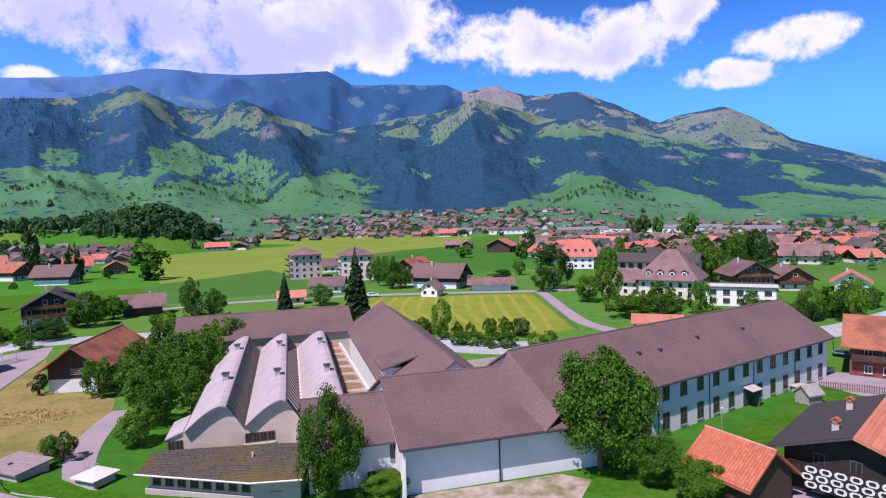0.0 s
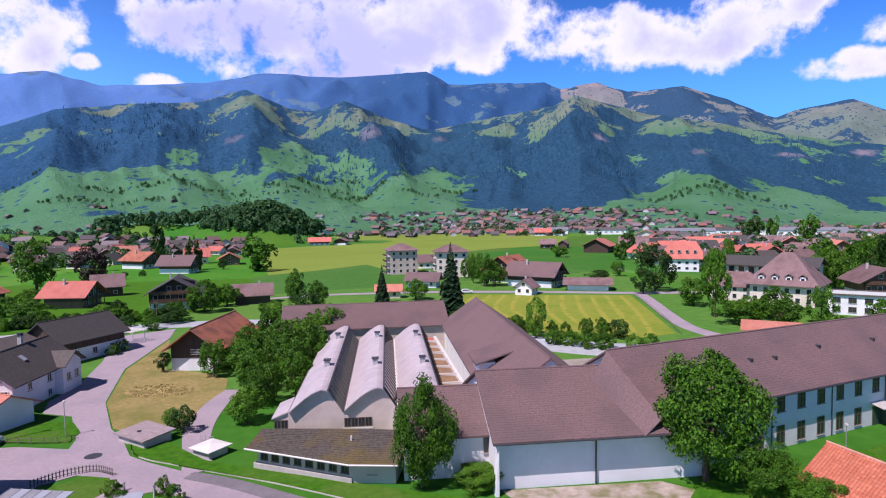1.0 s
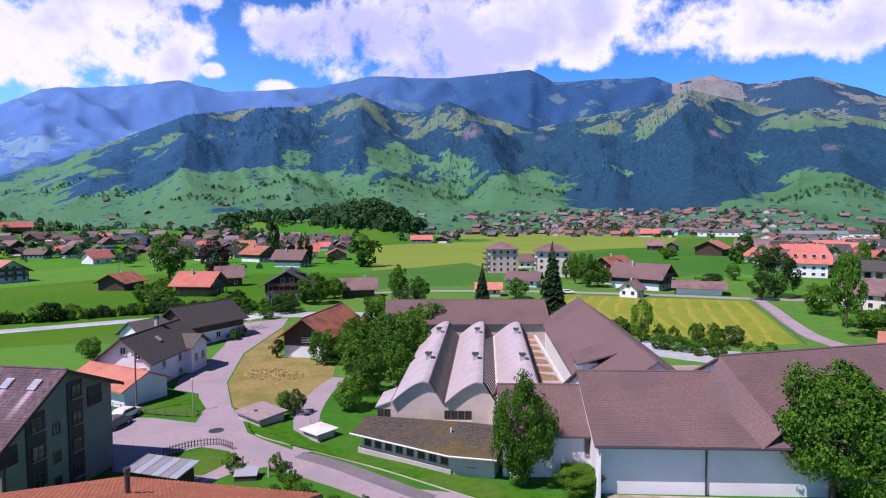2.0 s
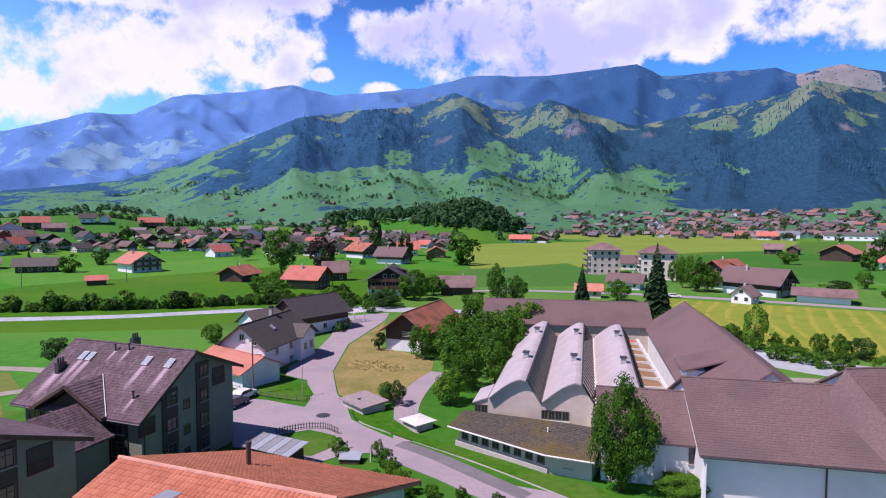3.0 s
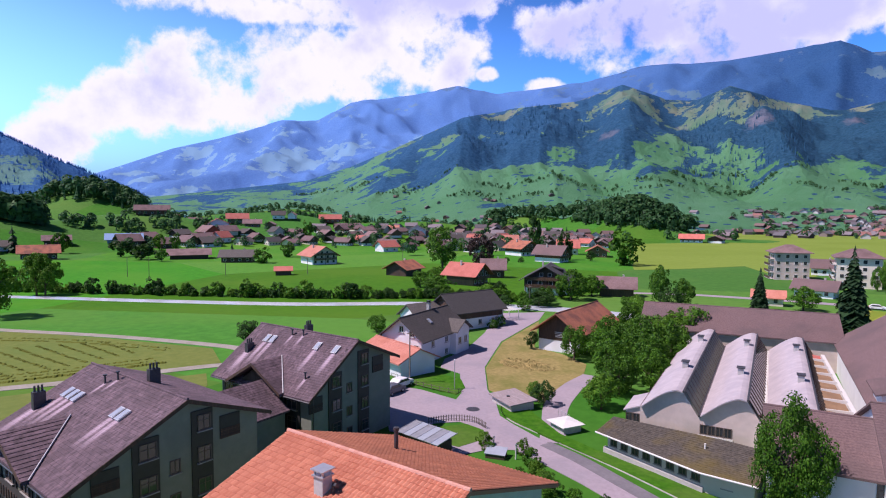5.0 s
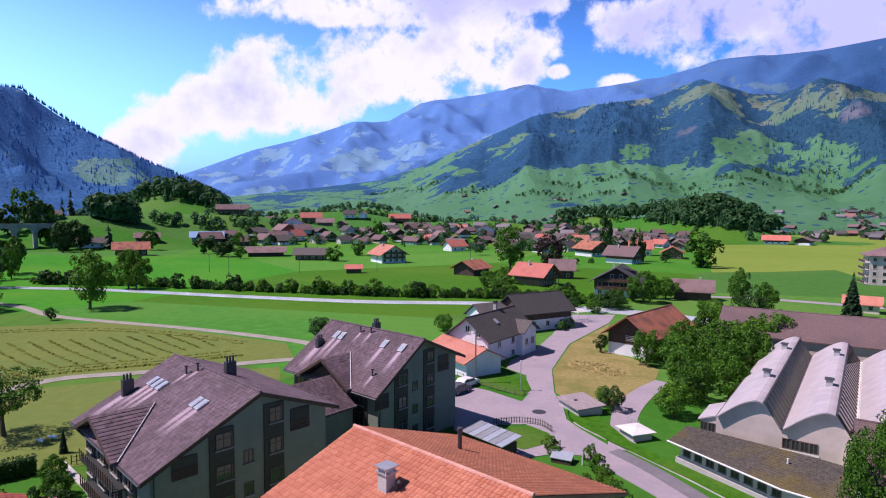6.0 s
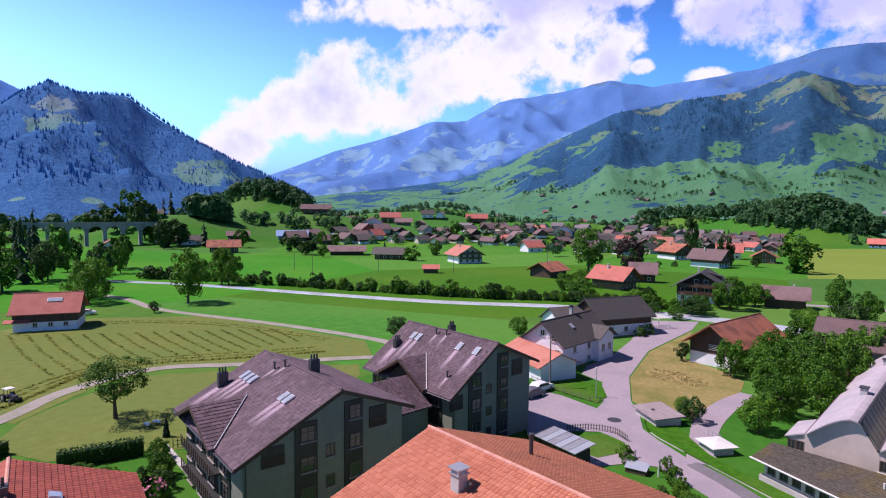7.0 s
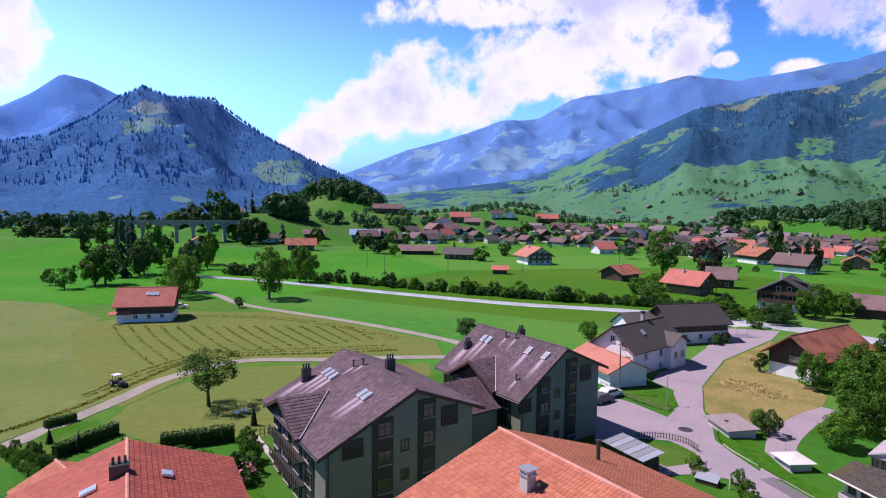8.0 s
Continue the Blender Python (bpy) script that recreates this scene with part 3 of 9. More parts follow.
def mountain_z(az, r):
    """Height of the lower slopes behind the valley floor: an apron of meadows, then steep spurs."""
    rise = ridge_rise(az, FRONT_RIDGE)
    r0 = 880 + 350 * smooth01((-az - 14) / 14) + 250 * smooth01((az - 40) / 15) + 50 * math.sin(radians(az * 9))
    r1 = 2400
    u = (r - r0) / (r1 - r0)
    if u <= 0:
        return -8.0
    x, y = -math.sin(radians(az)) * r, math.cos(radians(az)) * r
    top = 28 + r1 * math.tan(radians(rise))
    if u > 1:
        return top * (1 - (u - 1) * 2.0)
    apron = min(115.0, top * 0.3)
    z = apron * (u / 0.42) ** 1.25 if u < 0.42 else apron + (top - apron) * ((u - 0.42) / 0.58) ** 0.95
    big = min(1.0, top / 420)
    warp = noise.noise(Vector((x * 0.0022, y * 0.0022, 5.5)))
    for a0, a1, wide, high in SPURS:
        c = a1 + (a0 - a1) * u + warp * 1.6
        d = abs(az - c) / wide
        if d < 1.6:
            z += 0.50 * high * big * (max(0.0, 1 - d) - 0.35 * max(0.0, 1 - abs(d - 1))) * smooth01((u - 0.12) / 0.3)
    fine = noise.ridged_multi_fractal(Vector((x * 0.0040, y * 0.0040, 1.3)), 0.8, 2.1, 7, 1.0, 2.0) - 1.1
    z += big * 24 * fine * smooth01((u - 0.15) / 0.4)
    ravine = abs(noise.noise(Vector((az * 0.42 + warp * 1.4, u * 2.2, 8.8))))
    z -= big * 12 * max(0.0, 0.42 - ravine) * smooth01((u - 0.3) / 0.3)
    z += big * 26 * noise.noise(Vector((x * 0.0065, y * 0.0065, 6.1))) * smooth01((u - 0.2) / 0.3)
    z += 5 * noise.noise(Vector((x * 0.014, y * 0.014, 2.0))) * min(1, u * 4)
    return min(z, math.tan(radians(rise - 0.1)) * r + 28)


def on_slope(az, rise, height, r0=700, r1=4300):
    """Where a line of sight from the valley, at a heading and a rise, meets a slope."""
    r = r0
    while r < r1 and height(az, r) < 28 + r * math.tan(radians(rise)):
        r += 10
    return (-math.sin(radians(az)) * r, math.cos(radians(az)) * r, height(az, r))

def build_ground():
    """One sheet from under the camera out to the far slopes."""
    rings = [0.0]
    r = 30.0
    while r < 4900:
        rings.append(r)
        r *= 1.045 if r > 240 else 1.3
    rings.append(4900)
    seg = 288
    verts, faces = [(0, 0, 0)], []
    for r in rings[1:]:
        for i in range(seg):
            a = 2 * math.pi * i / seg
            x, y = -math.sin(a) * r, math.cos(a) * r
            verts.append((x, y, ground_z(x, y) if r < 1500 else -3.0))
    for i in range(seg):
        faces.append((0, 1 + i, 1 + (i + 1) % seg))
    for k in range(len(rings) - 2):
        for i in range(seg):
            a, b = 1 + k * seg + i, 1 + k * seg + (i + 1) % seg
            faces.append((a, a + seg, b + seg, b))
    me = bpy.data.meshes.new("ground")
    me.from_pydata(verts, [], faces)
    ob = hang("ground", me, parcels(M["grass"]), smooth=True)
    tagged(ob, "green valley meadows of short summer grass", "ground", kind="structure")


def parcels(source):
    """The meadow grass with its tone changing from one parcel of land to the next."""
    m = source.copy()
    m.name = "meadow_ground"
    n, l = m.node_tree.nodes, m.node_tree.links
    b = n["Principled BSDF"]
    geo = n.new("ShaderNodeNewGeometry")
    mp = n.new("ShaderNodeMapping")
    mp.inputs["Scale"].default_value = (0.009, 0.0055, 0.0)
    mp.inputs["Rotation"].default_value = (0, 0, 0.5)
    l.new(geo.outputs["Position"], mp.inputs["Vector"])
    v = n.new("ShaderNodeTexVoronoi")
    v.inputs["Scale"].default_value = 1.0
    l.new(mp.outputs[0], v.inputs["Vector"])
    sep = n.new("ShaderNodeSeparateColor")
    l.new(v.outputs["Color"], sep.inputs[0])
    hsv = n.new("ShaderNodeHueSaturation")
    for out, to, lo, hi in (("Red", "Hue", 0.472, 0.505), ("Green", "Value", 0.8, 1.25), ("Blue", "Saturation", 0.85, 1.0)):
        r = n.new("ShaderNodeMapRange")
        r.inputs["To Min"].default_value = lo
        r.inputs["To Max"].default_value = hi
        l.new(sep.outputs[out], r.inputs["Value"])
        l.new(r.outputs[0], hsv.inputs[to])
    old = b.inputs["Base Color"].links[0].from_socket
    l.new(old, hsv.inputs["Color"])
    l.new(hsv.outputs[0], b.inputs["Base Color"])
    return m


def mountain_mat(name, forest_a, forest_b, meadow_a, meadow_b, alp_a, alp_b, bare, limit0, stands, rocks=(), ragged=0.27, west=None, single=1.2, reach=(-900.0, -2700.0)):
    """Spruce forest broken by meadows, paler grass and rock towards the tops; the colours carry painted distance haze.
    stands: (x, y, z, radius, more or less forest);
    rocks: the same for bare screes; ragged: how far the edges of the forest break up; west: forest and meadow with a
    bluer haze tint for the western part, which begins and ends at reach;
    single: how rare single trees are."""
    m = bpy.data.materials.new(name)
    m.use_nodes = True
    n, l = m.node_tree.nodes, m.node_tree.links
    b = n["Principled BSDF"]
    b.inputs["Roughness"].default_value = 0.95
    b.inputs["Specular IOR Level"].default_value = 0.1
    coord = n.new("ShaderNodeTexCoord")

    def noise_node(scale, detail, rough=0.6):
        t = n.new("ShaderNodeTexNoise")
        t.inputs["Scale"].default_value = scale
        t.inputs["Detail"].default_value = detail
        t.inputs["Roughness"].default_value = rough
        l.new(coord.outputs["Object"], t.inputs["Vector"])
        return t.outputs["Fac"]

    def steps(value, lo, hi):
        r = n.new("ShaderNodeMapRange")
        r.inputs["From Min"].default_value = lo
        r.inputs["From Max"].default_value = hi
        l.new(value, r.inputs["Value"])
        return r.outputs[0]

    def mix(f, a, c):
        x = n.new("ShaderNodeMixRGB")
        l.new(f, x.inputs[0])
        for i, v in ((1, a), (2, c)):
            if isinstance(v, tuple):
                x.inputs[i].default_value = (*v, 1)
            else:
                l.new(v, x.inputs[i])
        return x.outputs[0]

    def arith(op, a, c):
        x = n.new("ShaderNodeMath")
        x.operation = op
        for i, v in ((0, a), (1, c)):
            if isinstance(v, (int, float)):
                x.inputs[i].default_value = v
            else:
                l.new(v, x.inputs[i])
        return x.outputs[0]

    sep = n.new("ShaderNodeSeparateXYZ")
    l.new(coord.outputs["Object"], sep.inputs[0])
    height = sep.outputs["Z"]
    trees = noise_node(0.11, 5, 0.75)
    forest = mix(steps(trees, 0.35, 0.65), forest_a, forest_b)
    meadow = mix(steps(noise_node(0.006, 7), 0.35, 0.65), meadow_a, meadow_b)
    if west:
        # painted haze: forest and meadow turn bluer towards the west
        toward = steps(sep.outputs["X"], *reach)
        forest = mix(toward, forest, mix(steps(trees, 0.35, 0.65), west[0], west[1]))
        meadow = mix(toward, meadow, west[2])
    alp = mix(steps(noise_node(0.007, 8, 0.7), 0.4, 0.62), alp_a, alp_b)
    open_land = mix(steps(height, bare * 0.55, bare), meadow, alp)
    patch = arith('ADD', arith('MULTIPLY', noise_node(0.0062, 9, 0.62), 1.0 - ragged), arith('MULTIPLY', noise_node(0.034, 7, 0.72), ragged))
    patch = arith('ADD', arith('MULTIPLY', arith('SUBTRACT', patch, 0.5), 2.7), 0.5)
    low = steps(height, 30.0, 130.0)
    limit = arith('SUBTRACT', limit0, arith('MULTIPLY', arith('SUBTRACT', 1.0, low), 0.34))
    limit = arith('SUBTRACT', limit, arith('MULTIPLY', steps(height, bare * 0.7, bare * 1.15), 0.10))
    for cx, cy, cz, rad, amount in stands:
        d = n.new("ShaderNodeVectorMath")
        d.operation = 'DISTANCE'
        l.new(coord.outputs["Object"], d.inputs[0])
        d.inputs[1].default_value = (cx, cy, cz)
        limit = arith('ADD', limit, arith('MULTIPLY', steps(d.outputs["Value"], rad, rad * 0.45), amount))
    cover = n.new("ShaderNodeMapRange")
    l.new(patch, cover.inputs["Value"])
    l.new(arith('SUBTRACT', limit, 0.015), cover.inputs["From Min"])
    l.new(arith('ADD', limit, 0.015), cover.inputs["From Max"])
    # single trees and small groups out in the meadows
    cells = n.new("ShaderNodeTexVoronoi")
    cells.inputs["Scale"].default_value = 0.055
    l.new(coord.outputs["Object"], cells.inputs["Vector"])
    chance = n.new("ShaderNodeSeparateColor")
    l.new(cells.outputs["Color"], chance.inputs[0])
    keep = arith('MULTIPLY', arith('LESS_THAN', cells.outputs["Distance"], 0.33), arith('GREATER_THAN', arith('ADD', chance.outputs["Red"], arith('MULTIPLY', noise_node(0.012, 3), 0.9)), single))
    open_share = arith('MULTIPLY', cover.outputs[0], arith('SUBTRACT', 1.0, keep))
    colour = mix(open_share, forest, open_land)
    crumble = noise_node(0.022, 8, 0.75)
    for cx, cy, cz, rad, amount in rocks:
        d = n.new("ShaderNodeVectorMath")
        d.operation = 'DISTANCE'
        l.new(coord.outputs["Object"], d.inputs[0])
        d.inputs[1].default_value = (cx, cy, cz)
        near = arith('ADD', steps(d.outputs["Value"], rad, rad * 0.2), arith('MULTIPLY', arith('SUBTRACT', crumble, 0.5), 2.6))
        scree = arith('MULTIPLY', arith('MULTIPLY', steps(near, 0.4, 1.0), amount), arith('LESS_THAN', d.outputs["Value"], rad))
        colour = mix(scree, colour, (0.31, 0.26, 0.30))
    l.new(colour, b.inputs["Base Color"])
    bp = n.new("ShaderNodeBump")
    bp.inputs["Strength"].default_value = 0.9
    bp.inputs["Distance"].default_value = 9.0
    l.new(trees, bp.inputs["Height"])
    l.new(bp.outputs[0], b.inputs["Normal"])
    return m


def stands(height, rows):
    """Forest (more) and clearings (less) as spots on a slope: heading, rise, radius, amount."""
    return [(*on_slope(az, rise, height), rad, amount) for az, rise, rad, amount in rows]


def far_z(az, r):
    return range_z(az, r, FAR_RIDGE, 2500, 4350, 1.35, 3, 130, 100)


def west_z(az, r):
    return range_z(az, r, WEST_RIDGE, 900, 2350, 1.3, 5, 240, 150)


# forest and meadow tones include a blue haze tint, more of it westwards
M["front_slopes"] = mountain_mat("front_slopes", (0.010, 0.052, 0.098), (0.030, 0.104, 0.180), (0.062, 0.205, 0.085), (0.100, 0.260, 0.140), (0.110, 0.200, 0.150), (0.205, 0.235, 0.180), 360.0, 0.650,
                                 stands(mountain_z, [
                                     (17.2, 5.7, 260, 0.20), (23.4, 4.5, 150, 0.12), (-2.5, 5.9, 360, 0.20), (-5.2, 2.6, 260, 0.2), (3, 3.7, 200, 0.2), (-16.8, 4.2, 300, 0.08), (-21.6, 2.6, 260, 0.12),
                                     (-30, 1.8, 400, 0.10), (3.6, 2.0, 150, 0.2), (-1.8, 1.8, 190, 0.3), (-6.5, 1.9, 190, 0.25), (-8.7, 2.6, 150, 0.2), (33, 6.2, 240, 0.14), (38, 5.2, 220, 0.16), (12, 6.5, 200, 0.12), (10, 4.8, 130, 0.15), (42.4, 6, 230, 0.2), (-35, 2.5, 400, 0.06), (17.6, 2.6, 420, -0.22), (25.6, 3.3, 260, -0.17), (8.9, 2.7, 150, -0.17),
                                     (-14.7, 1.4, 270, -0.22), (-9.5, 2.6, 140, -0.17), (22.7, 6.5, 110, -0.17), (20.5, 8.0, 110, -0.17), (24.7, 5.2, 90, -0.14), (4.6, 7.8, 130, -0.24), (-0.9, 8.4, 120, -0.30),
                                     (0.8, 10.3, 110, -0.26), (27.3, 10.6, 170, -0.38), (24, 7.6, 200, 0.10), (30, 7.6, 200, 0.05), (20, 6.6, 150, 0.10), (36, 8, 260, 0.08), (6, 6, 170, 0.08), (-12, 6, 260, 0.06), (35, 3.5, 190, -0.14), (51.3, 4.4, 280, -0.13), (33.5, 4.6, 200, -0.13), (44.5, 2.2, 320, -0.19), (55, 2.4, 300, -0.13),
                                     (-1.1, 8.2, 80, -0.4), (-9, 8.4, 120, -0.36),
                                     (-12.4, 7.9, 130, -0.36), (-16, 7.4, 150, -0.38), (-22, 6.0, 150, -0.4), (-28.2, 4.9, 170, -0.4), (-31.3, 3.1, 80, -0.34), (-21.6, 4.0, 45, -0.4), (-6.2, 7.6, 60, -0.36),
                                     (-11.7, 1.8, 150, -0.3), (-16, 0.8, 220, -0.36), (-19.3, 2.0, 70, -0.4), (-22, 1.1, 90, -0.36), (-30.6, 0.5, 150, -0.36), (20, 8.2, 80, -0.3), (21.3, 6.5, 80, -0.3),
                                     (24.3, 5.2, 80, -0.3), (4.2, 7.9, 90, -0.35), (35.1, 3.9, 110, -0.3), (33.6, 7.1, 80, -0.25), (33, 5, 60, -0.25), (30.4, 3.6, 70, -0.3)]),
                                 stands(mountain_z, [(16.3, 7.6, 60, 0.5), (-21.2, 4.6, 80, 0.6), (28.3, 7.0, 50, 0.35), (-26, 4.4, 60, 0.8), (-5.6, 6.9, 45, 0.7), (9.3, 7.2, 50, 0.4), (22, 7.4, 36, 0.3), (-14.5, 5.2, 50, 0.5)]),
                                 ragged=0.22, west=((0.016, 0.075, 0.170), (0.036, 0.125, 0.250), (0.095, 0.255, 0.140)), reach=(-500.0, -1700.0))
# the blue of distance haze is painted into these colours, strongest in the west
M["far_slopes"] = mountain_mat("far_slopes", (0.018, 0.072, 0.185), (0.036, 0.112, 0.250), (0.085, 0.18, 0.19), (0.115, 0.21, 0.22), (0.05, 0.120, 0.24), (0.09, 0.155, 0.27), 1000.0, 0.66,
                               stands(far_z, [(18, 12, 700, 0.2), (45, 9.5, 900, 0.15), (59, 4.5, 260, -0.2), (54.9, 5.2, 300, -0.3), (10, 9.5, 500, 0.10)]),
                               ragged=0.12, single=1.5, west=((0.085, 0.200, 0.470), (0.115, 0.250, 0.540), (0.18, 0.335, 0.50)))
# a weaker haze blue is mixed into the eastern range's own colours
M["east_slopes"] = mountain_mat("east_slopes", (0.020, 0.064, 0.125), (0.038, 0.098, 0.170), (0.13, 0.195, 0.17), (0.17, 0.225, 0.19), (0.19, 0.205, 0.225), (0.31, 0.265, 0.27), 900.0, 0.60,
                                stands(far_z, [(-25.2, 7.5, 420, -0.3), (-4.7, 11, 260, -0.28), (-12.5, 9.5, 240, 0.15), (-19, 6.5, 300, -0.2), (-22, 7.2, 140, 0.2)]))
# forest, meadow and alp are all shifted to blue, which paints the haze on
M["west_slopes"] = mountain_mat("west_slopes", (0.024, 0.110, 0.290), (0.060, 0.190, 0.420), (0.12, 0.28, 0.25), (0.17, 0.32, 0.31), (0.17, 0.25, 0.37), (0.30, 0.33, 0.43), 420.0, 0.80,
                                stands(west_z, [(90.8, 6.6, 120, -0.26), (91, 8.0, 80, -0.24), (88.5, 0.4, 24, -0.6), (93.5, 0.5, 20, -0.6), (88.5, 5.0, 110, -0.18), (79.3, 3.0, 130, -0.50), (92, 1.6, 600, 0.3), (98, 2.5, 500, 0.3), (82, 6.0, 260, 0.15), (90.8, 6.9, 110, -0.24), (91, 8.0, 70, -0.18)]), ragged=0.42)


# haze put in as a pale blue base colour, nearly without land cover
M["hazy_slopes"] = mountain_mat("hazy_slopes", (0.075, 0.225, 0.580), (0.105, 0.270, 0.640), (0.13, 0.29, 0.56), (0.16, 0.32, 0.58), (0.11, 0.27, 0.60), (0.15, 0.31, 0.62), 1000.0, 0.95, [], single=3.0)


def build_range(name, label, material, az0, az1, step, r0, r1, height, grow=1.0165):
    """One range as a sheet in polar steps."""
    heads = [az0 + step * i for i in range(int((az1 - az0) / step) + 1)]
    dists = [r0]
    while dists[-1] < r1:
        dists.append(dists[-1] * grow)
    verts, faces = [], []
    for az in heads:
        a = radians(az)
        for r in dists:
            verts.append((-math.sin(a) * r, math.cos(a) * r, height(az, r)))
    k = len(dists)
    for i in range(len(heads) - 1):
        for q in range(k - 1):
            faces.append((i * k + q, i * k + q + 1, (i + 1) * k + q + 1, (i + 1) * k + q))
    me = bpy.data.meshes.new(name)
    me.from_pydata(verts, [], faces)
    tagged(hang(name, me, material, smooth=True), label, "mountain", kind="structure")


def slope_trees(name, label, material, seed, places, tall):
    """Conifers standing out of the forest on a slope, joined: heading, distance, and the slope's height there."""
    rng = random.Random(seed)
    verts, faces = [], []
    for az, r, z in places:
        h = tall * rng.uniform(0.55, 1.15)
        w = h * rng.uniform(0.17, 0.25)
        x, y = -math.sin(radians(az)) * r, math.cos(radians(az)) * r
        k, turn = len(verts), rng.uniform(0, 6.28)
        verts.extend((x + math.cos(turn + q * 1.2566) * w, y + math.sin(turn + q * 1.2566) * w, z - 4 + h * 0.1) for q in range(5))
        verts.append((x + rng.uniform(-0.5, 0.5), y + rng.uniform(-0.5, 0.5), z + h))
        faces.extend((k + q, k + (q + 1) % 5, k + 5) for q in range(5))
    me = bpy.data.meshes.new(name)
    me.from_pydata(verts, [], faces)
    tagged(hang(name, me, material), label, "forest", kind="stuff")


def forest_places(seed, count, az0, az1, r0, r1, height, least):
    rng = random.Random(seed)
    rows = []
    while len(rows) < count:
        az, r = rng.uniform(az0, az1), rng.uniform(r0, r1)
        z = height(az, r)
        if z > least and noise.noise(Vector((az * 0.9, r * 0.006, 3.0 + seed))) > -0.15:
            rows.append((az, r, z))
    return rows


# spruces coloured with the haze blue of the front slopes
M["slope_needles_hazed"] = mat("slope_needles_hazed", (0.016, 0.070, 0.130), (0.034, 0.112, 0.190), 0.05, 0.95, 0.0)
# western conifers take the same painted haze blue as their slope
M["west_needles_hazed"] = mat("west_needles_hazed", (0.024, 0.115, 0.295), (0.050, 0.165, 0.380), 0.05, 0.95, 0.0)


def build_mountains():
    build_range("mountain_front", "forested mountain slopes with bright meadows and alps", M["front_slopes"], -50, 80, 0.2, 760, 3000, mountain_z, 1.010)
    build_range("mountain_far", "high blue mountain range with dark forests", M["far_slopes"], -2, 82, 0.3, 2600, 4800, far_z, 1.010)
    build_range("mountain_east", "high mountain range with tan alps and bare tops", M["east_slopes"], -50, -2, 0.25, 2600, 4800, far_z, 1.010)
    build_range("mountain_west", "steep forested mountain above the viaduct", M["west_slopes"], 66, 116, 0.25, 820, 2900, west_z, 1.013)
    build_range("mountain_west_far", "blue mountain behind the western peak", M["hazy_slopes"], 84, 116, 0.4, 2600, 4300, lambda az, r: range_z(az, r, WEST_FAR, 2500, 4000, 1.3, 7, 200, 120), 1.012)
    build_range("mountain_behind", "low forested hills closing the valley", M["front_slopes"], 114, 312, 4, 1500, 4600, lambda az, r: range_z(az, r, [(110, 5), (200, 7), (315, 4)], 1500, 4000, 1.5, 9), 1.06)


M["pale_meadow"] = mat("pale_meadow", (0.12, 0.165, 0.045), (0.165, 0.215, 0.065), 0.5, 0.95, 0.3, (0.10, 0.155, 0.035), 0.04, 0.6, detail=9)
build_ground()
build_mountains()
slope_trees("west_forest", "dark conifers over the steep western slope", M["west_needles_hazed"], 1,
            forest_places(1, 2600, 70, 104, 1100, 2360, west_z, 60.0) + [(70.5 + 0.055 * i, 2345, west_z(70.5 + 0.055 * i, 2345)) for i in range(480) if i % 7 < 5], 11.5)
slope_trees("front_forest", "dark spruce forest over the mountain slopes", M["slope_needles_hazed"], 2,
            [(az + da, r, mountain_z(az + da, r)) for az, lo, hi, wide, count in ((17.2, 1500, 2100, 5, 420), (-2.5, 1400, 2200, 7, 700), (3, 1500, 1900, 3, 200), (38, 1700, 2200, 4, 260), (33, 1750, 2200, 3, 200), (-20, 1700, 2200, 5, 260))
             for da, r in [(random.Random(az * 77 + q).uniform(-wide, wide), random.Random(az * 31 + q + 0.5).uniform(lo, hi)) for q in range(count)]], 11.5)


def sheet(name, pts, material, label, category, z=0.03, kind="structure"):
    """A flat piece of land with the given outline."""
    bm = bmesh.new()
    v = [bm.verts.new((x, y, z)) for x, y in pts]
    low = [bm.verts.new((x, y, z - 0.25)) for x, y in pts]
    bm.faces.new(v)
    for i in range(len(v)):
        j = (i + 1) % len(v)
        bm.faces.new((v[i], low[i], low[j], v[j]))
    ob = part(name, bm, material)
    return tagged(ob, label, category, kind=kind)


def smooth_line(pts, n=8):
    """Points of a smooth curve through pts."""
    out = []
    p = [Vector(q) for q in pts]
    p = [p[0] * 2 - p[1]] + p + [p[-1] * 2 - p[-2]]
    for i in range(1, len(p) - 2):
        for s in range(n):
            t = s / n
            a, b, c, d = p[i - 1], p[i], p[i + 1], p[i + 2]
            out.append(0.5 * (2 * b + (c - a) * t + (2 * a - 5 * b + 4 * c - d) * t * t + (3 * b - a - 3 * c + d) * t ** 3))
    out.append(p[-2])
    return out


def strip(name, rows, material, label, category, z=0.05, kind="structure"):
    """A road, path or river: rows of (x, y, width) along its middle."""
    line = smooth_line([(x, y, w) for x, y, w in rows])
    bm = bmesh.new()
    prev = None
    for i, p in enumerate(line):
        q = line[min(i + 1, len(line) - 1)] - line[max(i - 1, 0)]
        s = Vector((-q.y, q.x)).normalized() * (p.z / 2)
        row = [bm.verts.new((p.x + s.x, p.y + s.y, z - 0.25)), bm.verts.new((p.x + s.x, p.y + s.y, z)), bm.verts.new((p.x - s.x, p.y - s.y, z)), bm.verts.new((p.x - s.x, p.y - s.y, z - 0.25))]
        if prev:
            for k in range(3):
                bm.faces.new((prev[k], prev[k + 1], row[k + 1], row[k]))
        prev = row
    ob = part(name, bm, material)
    return tagged(ob, label, category, kind=kind)


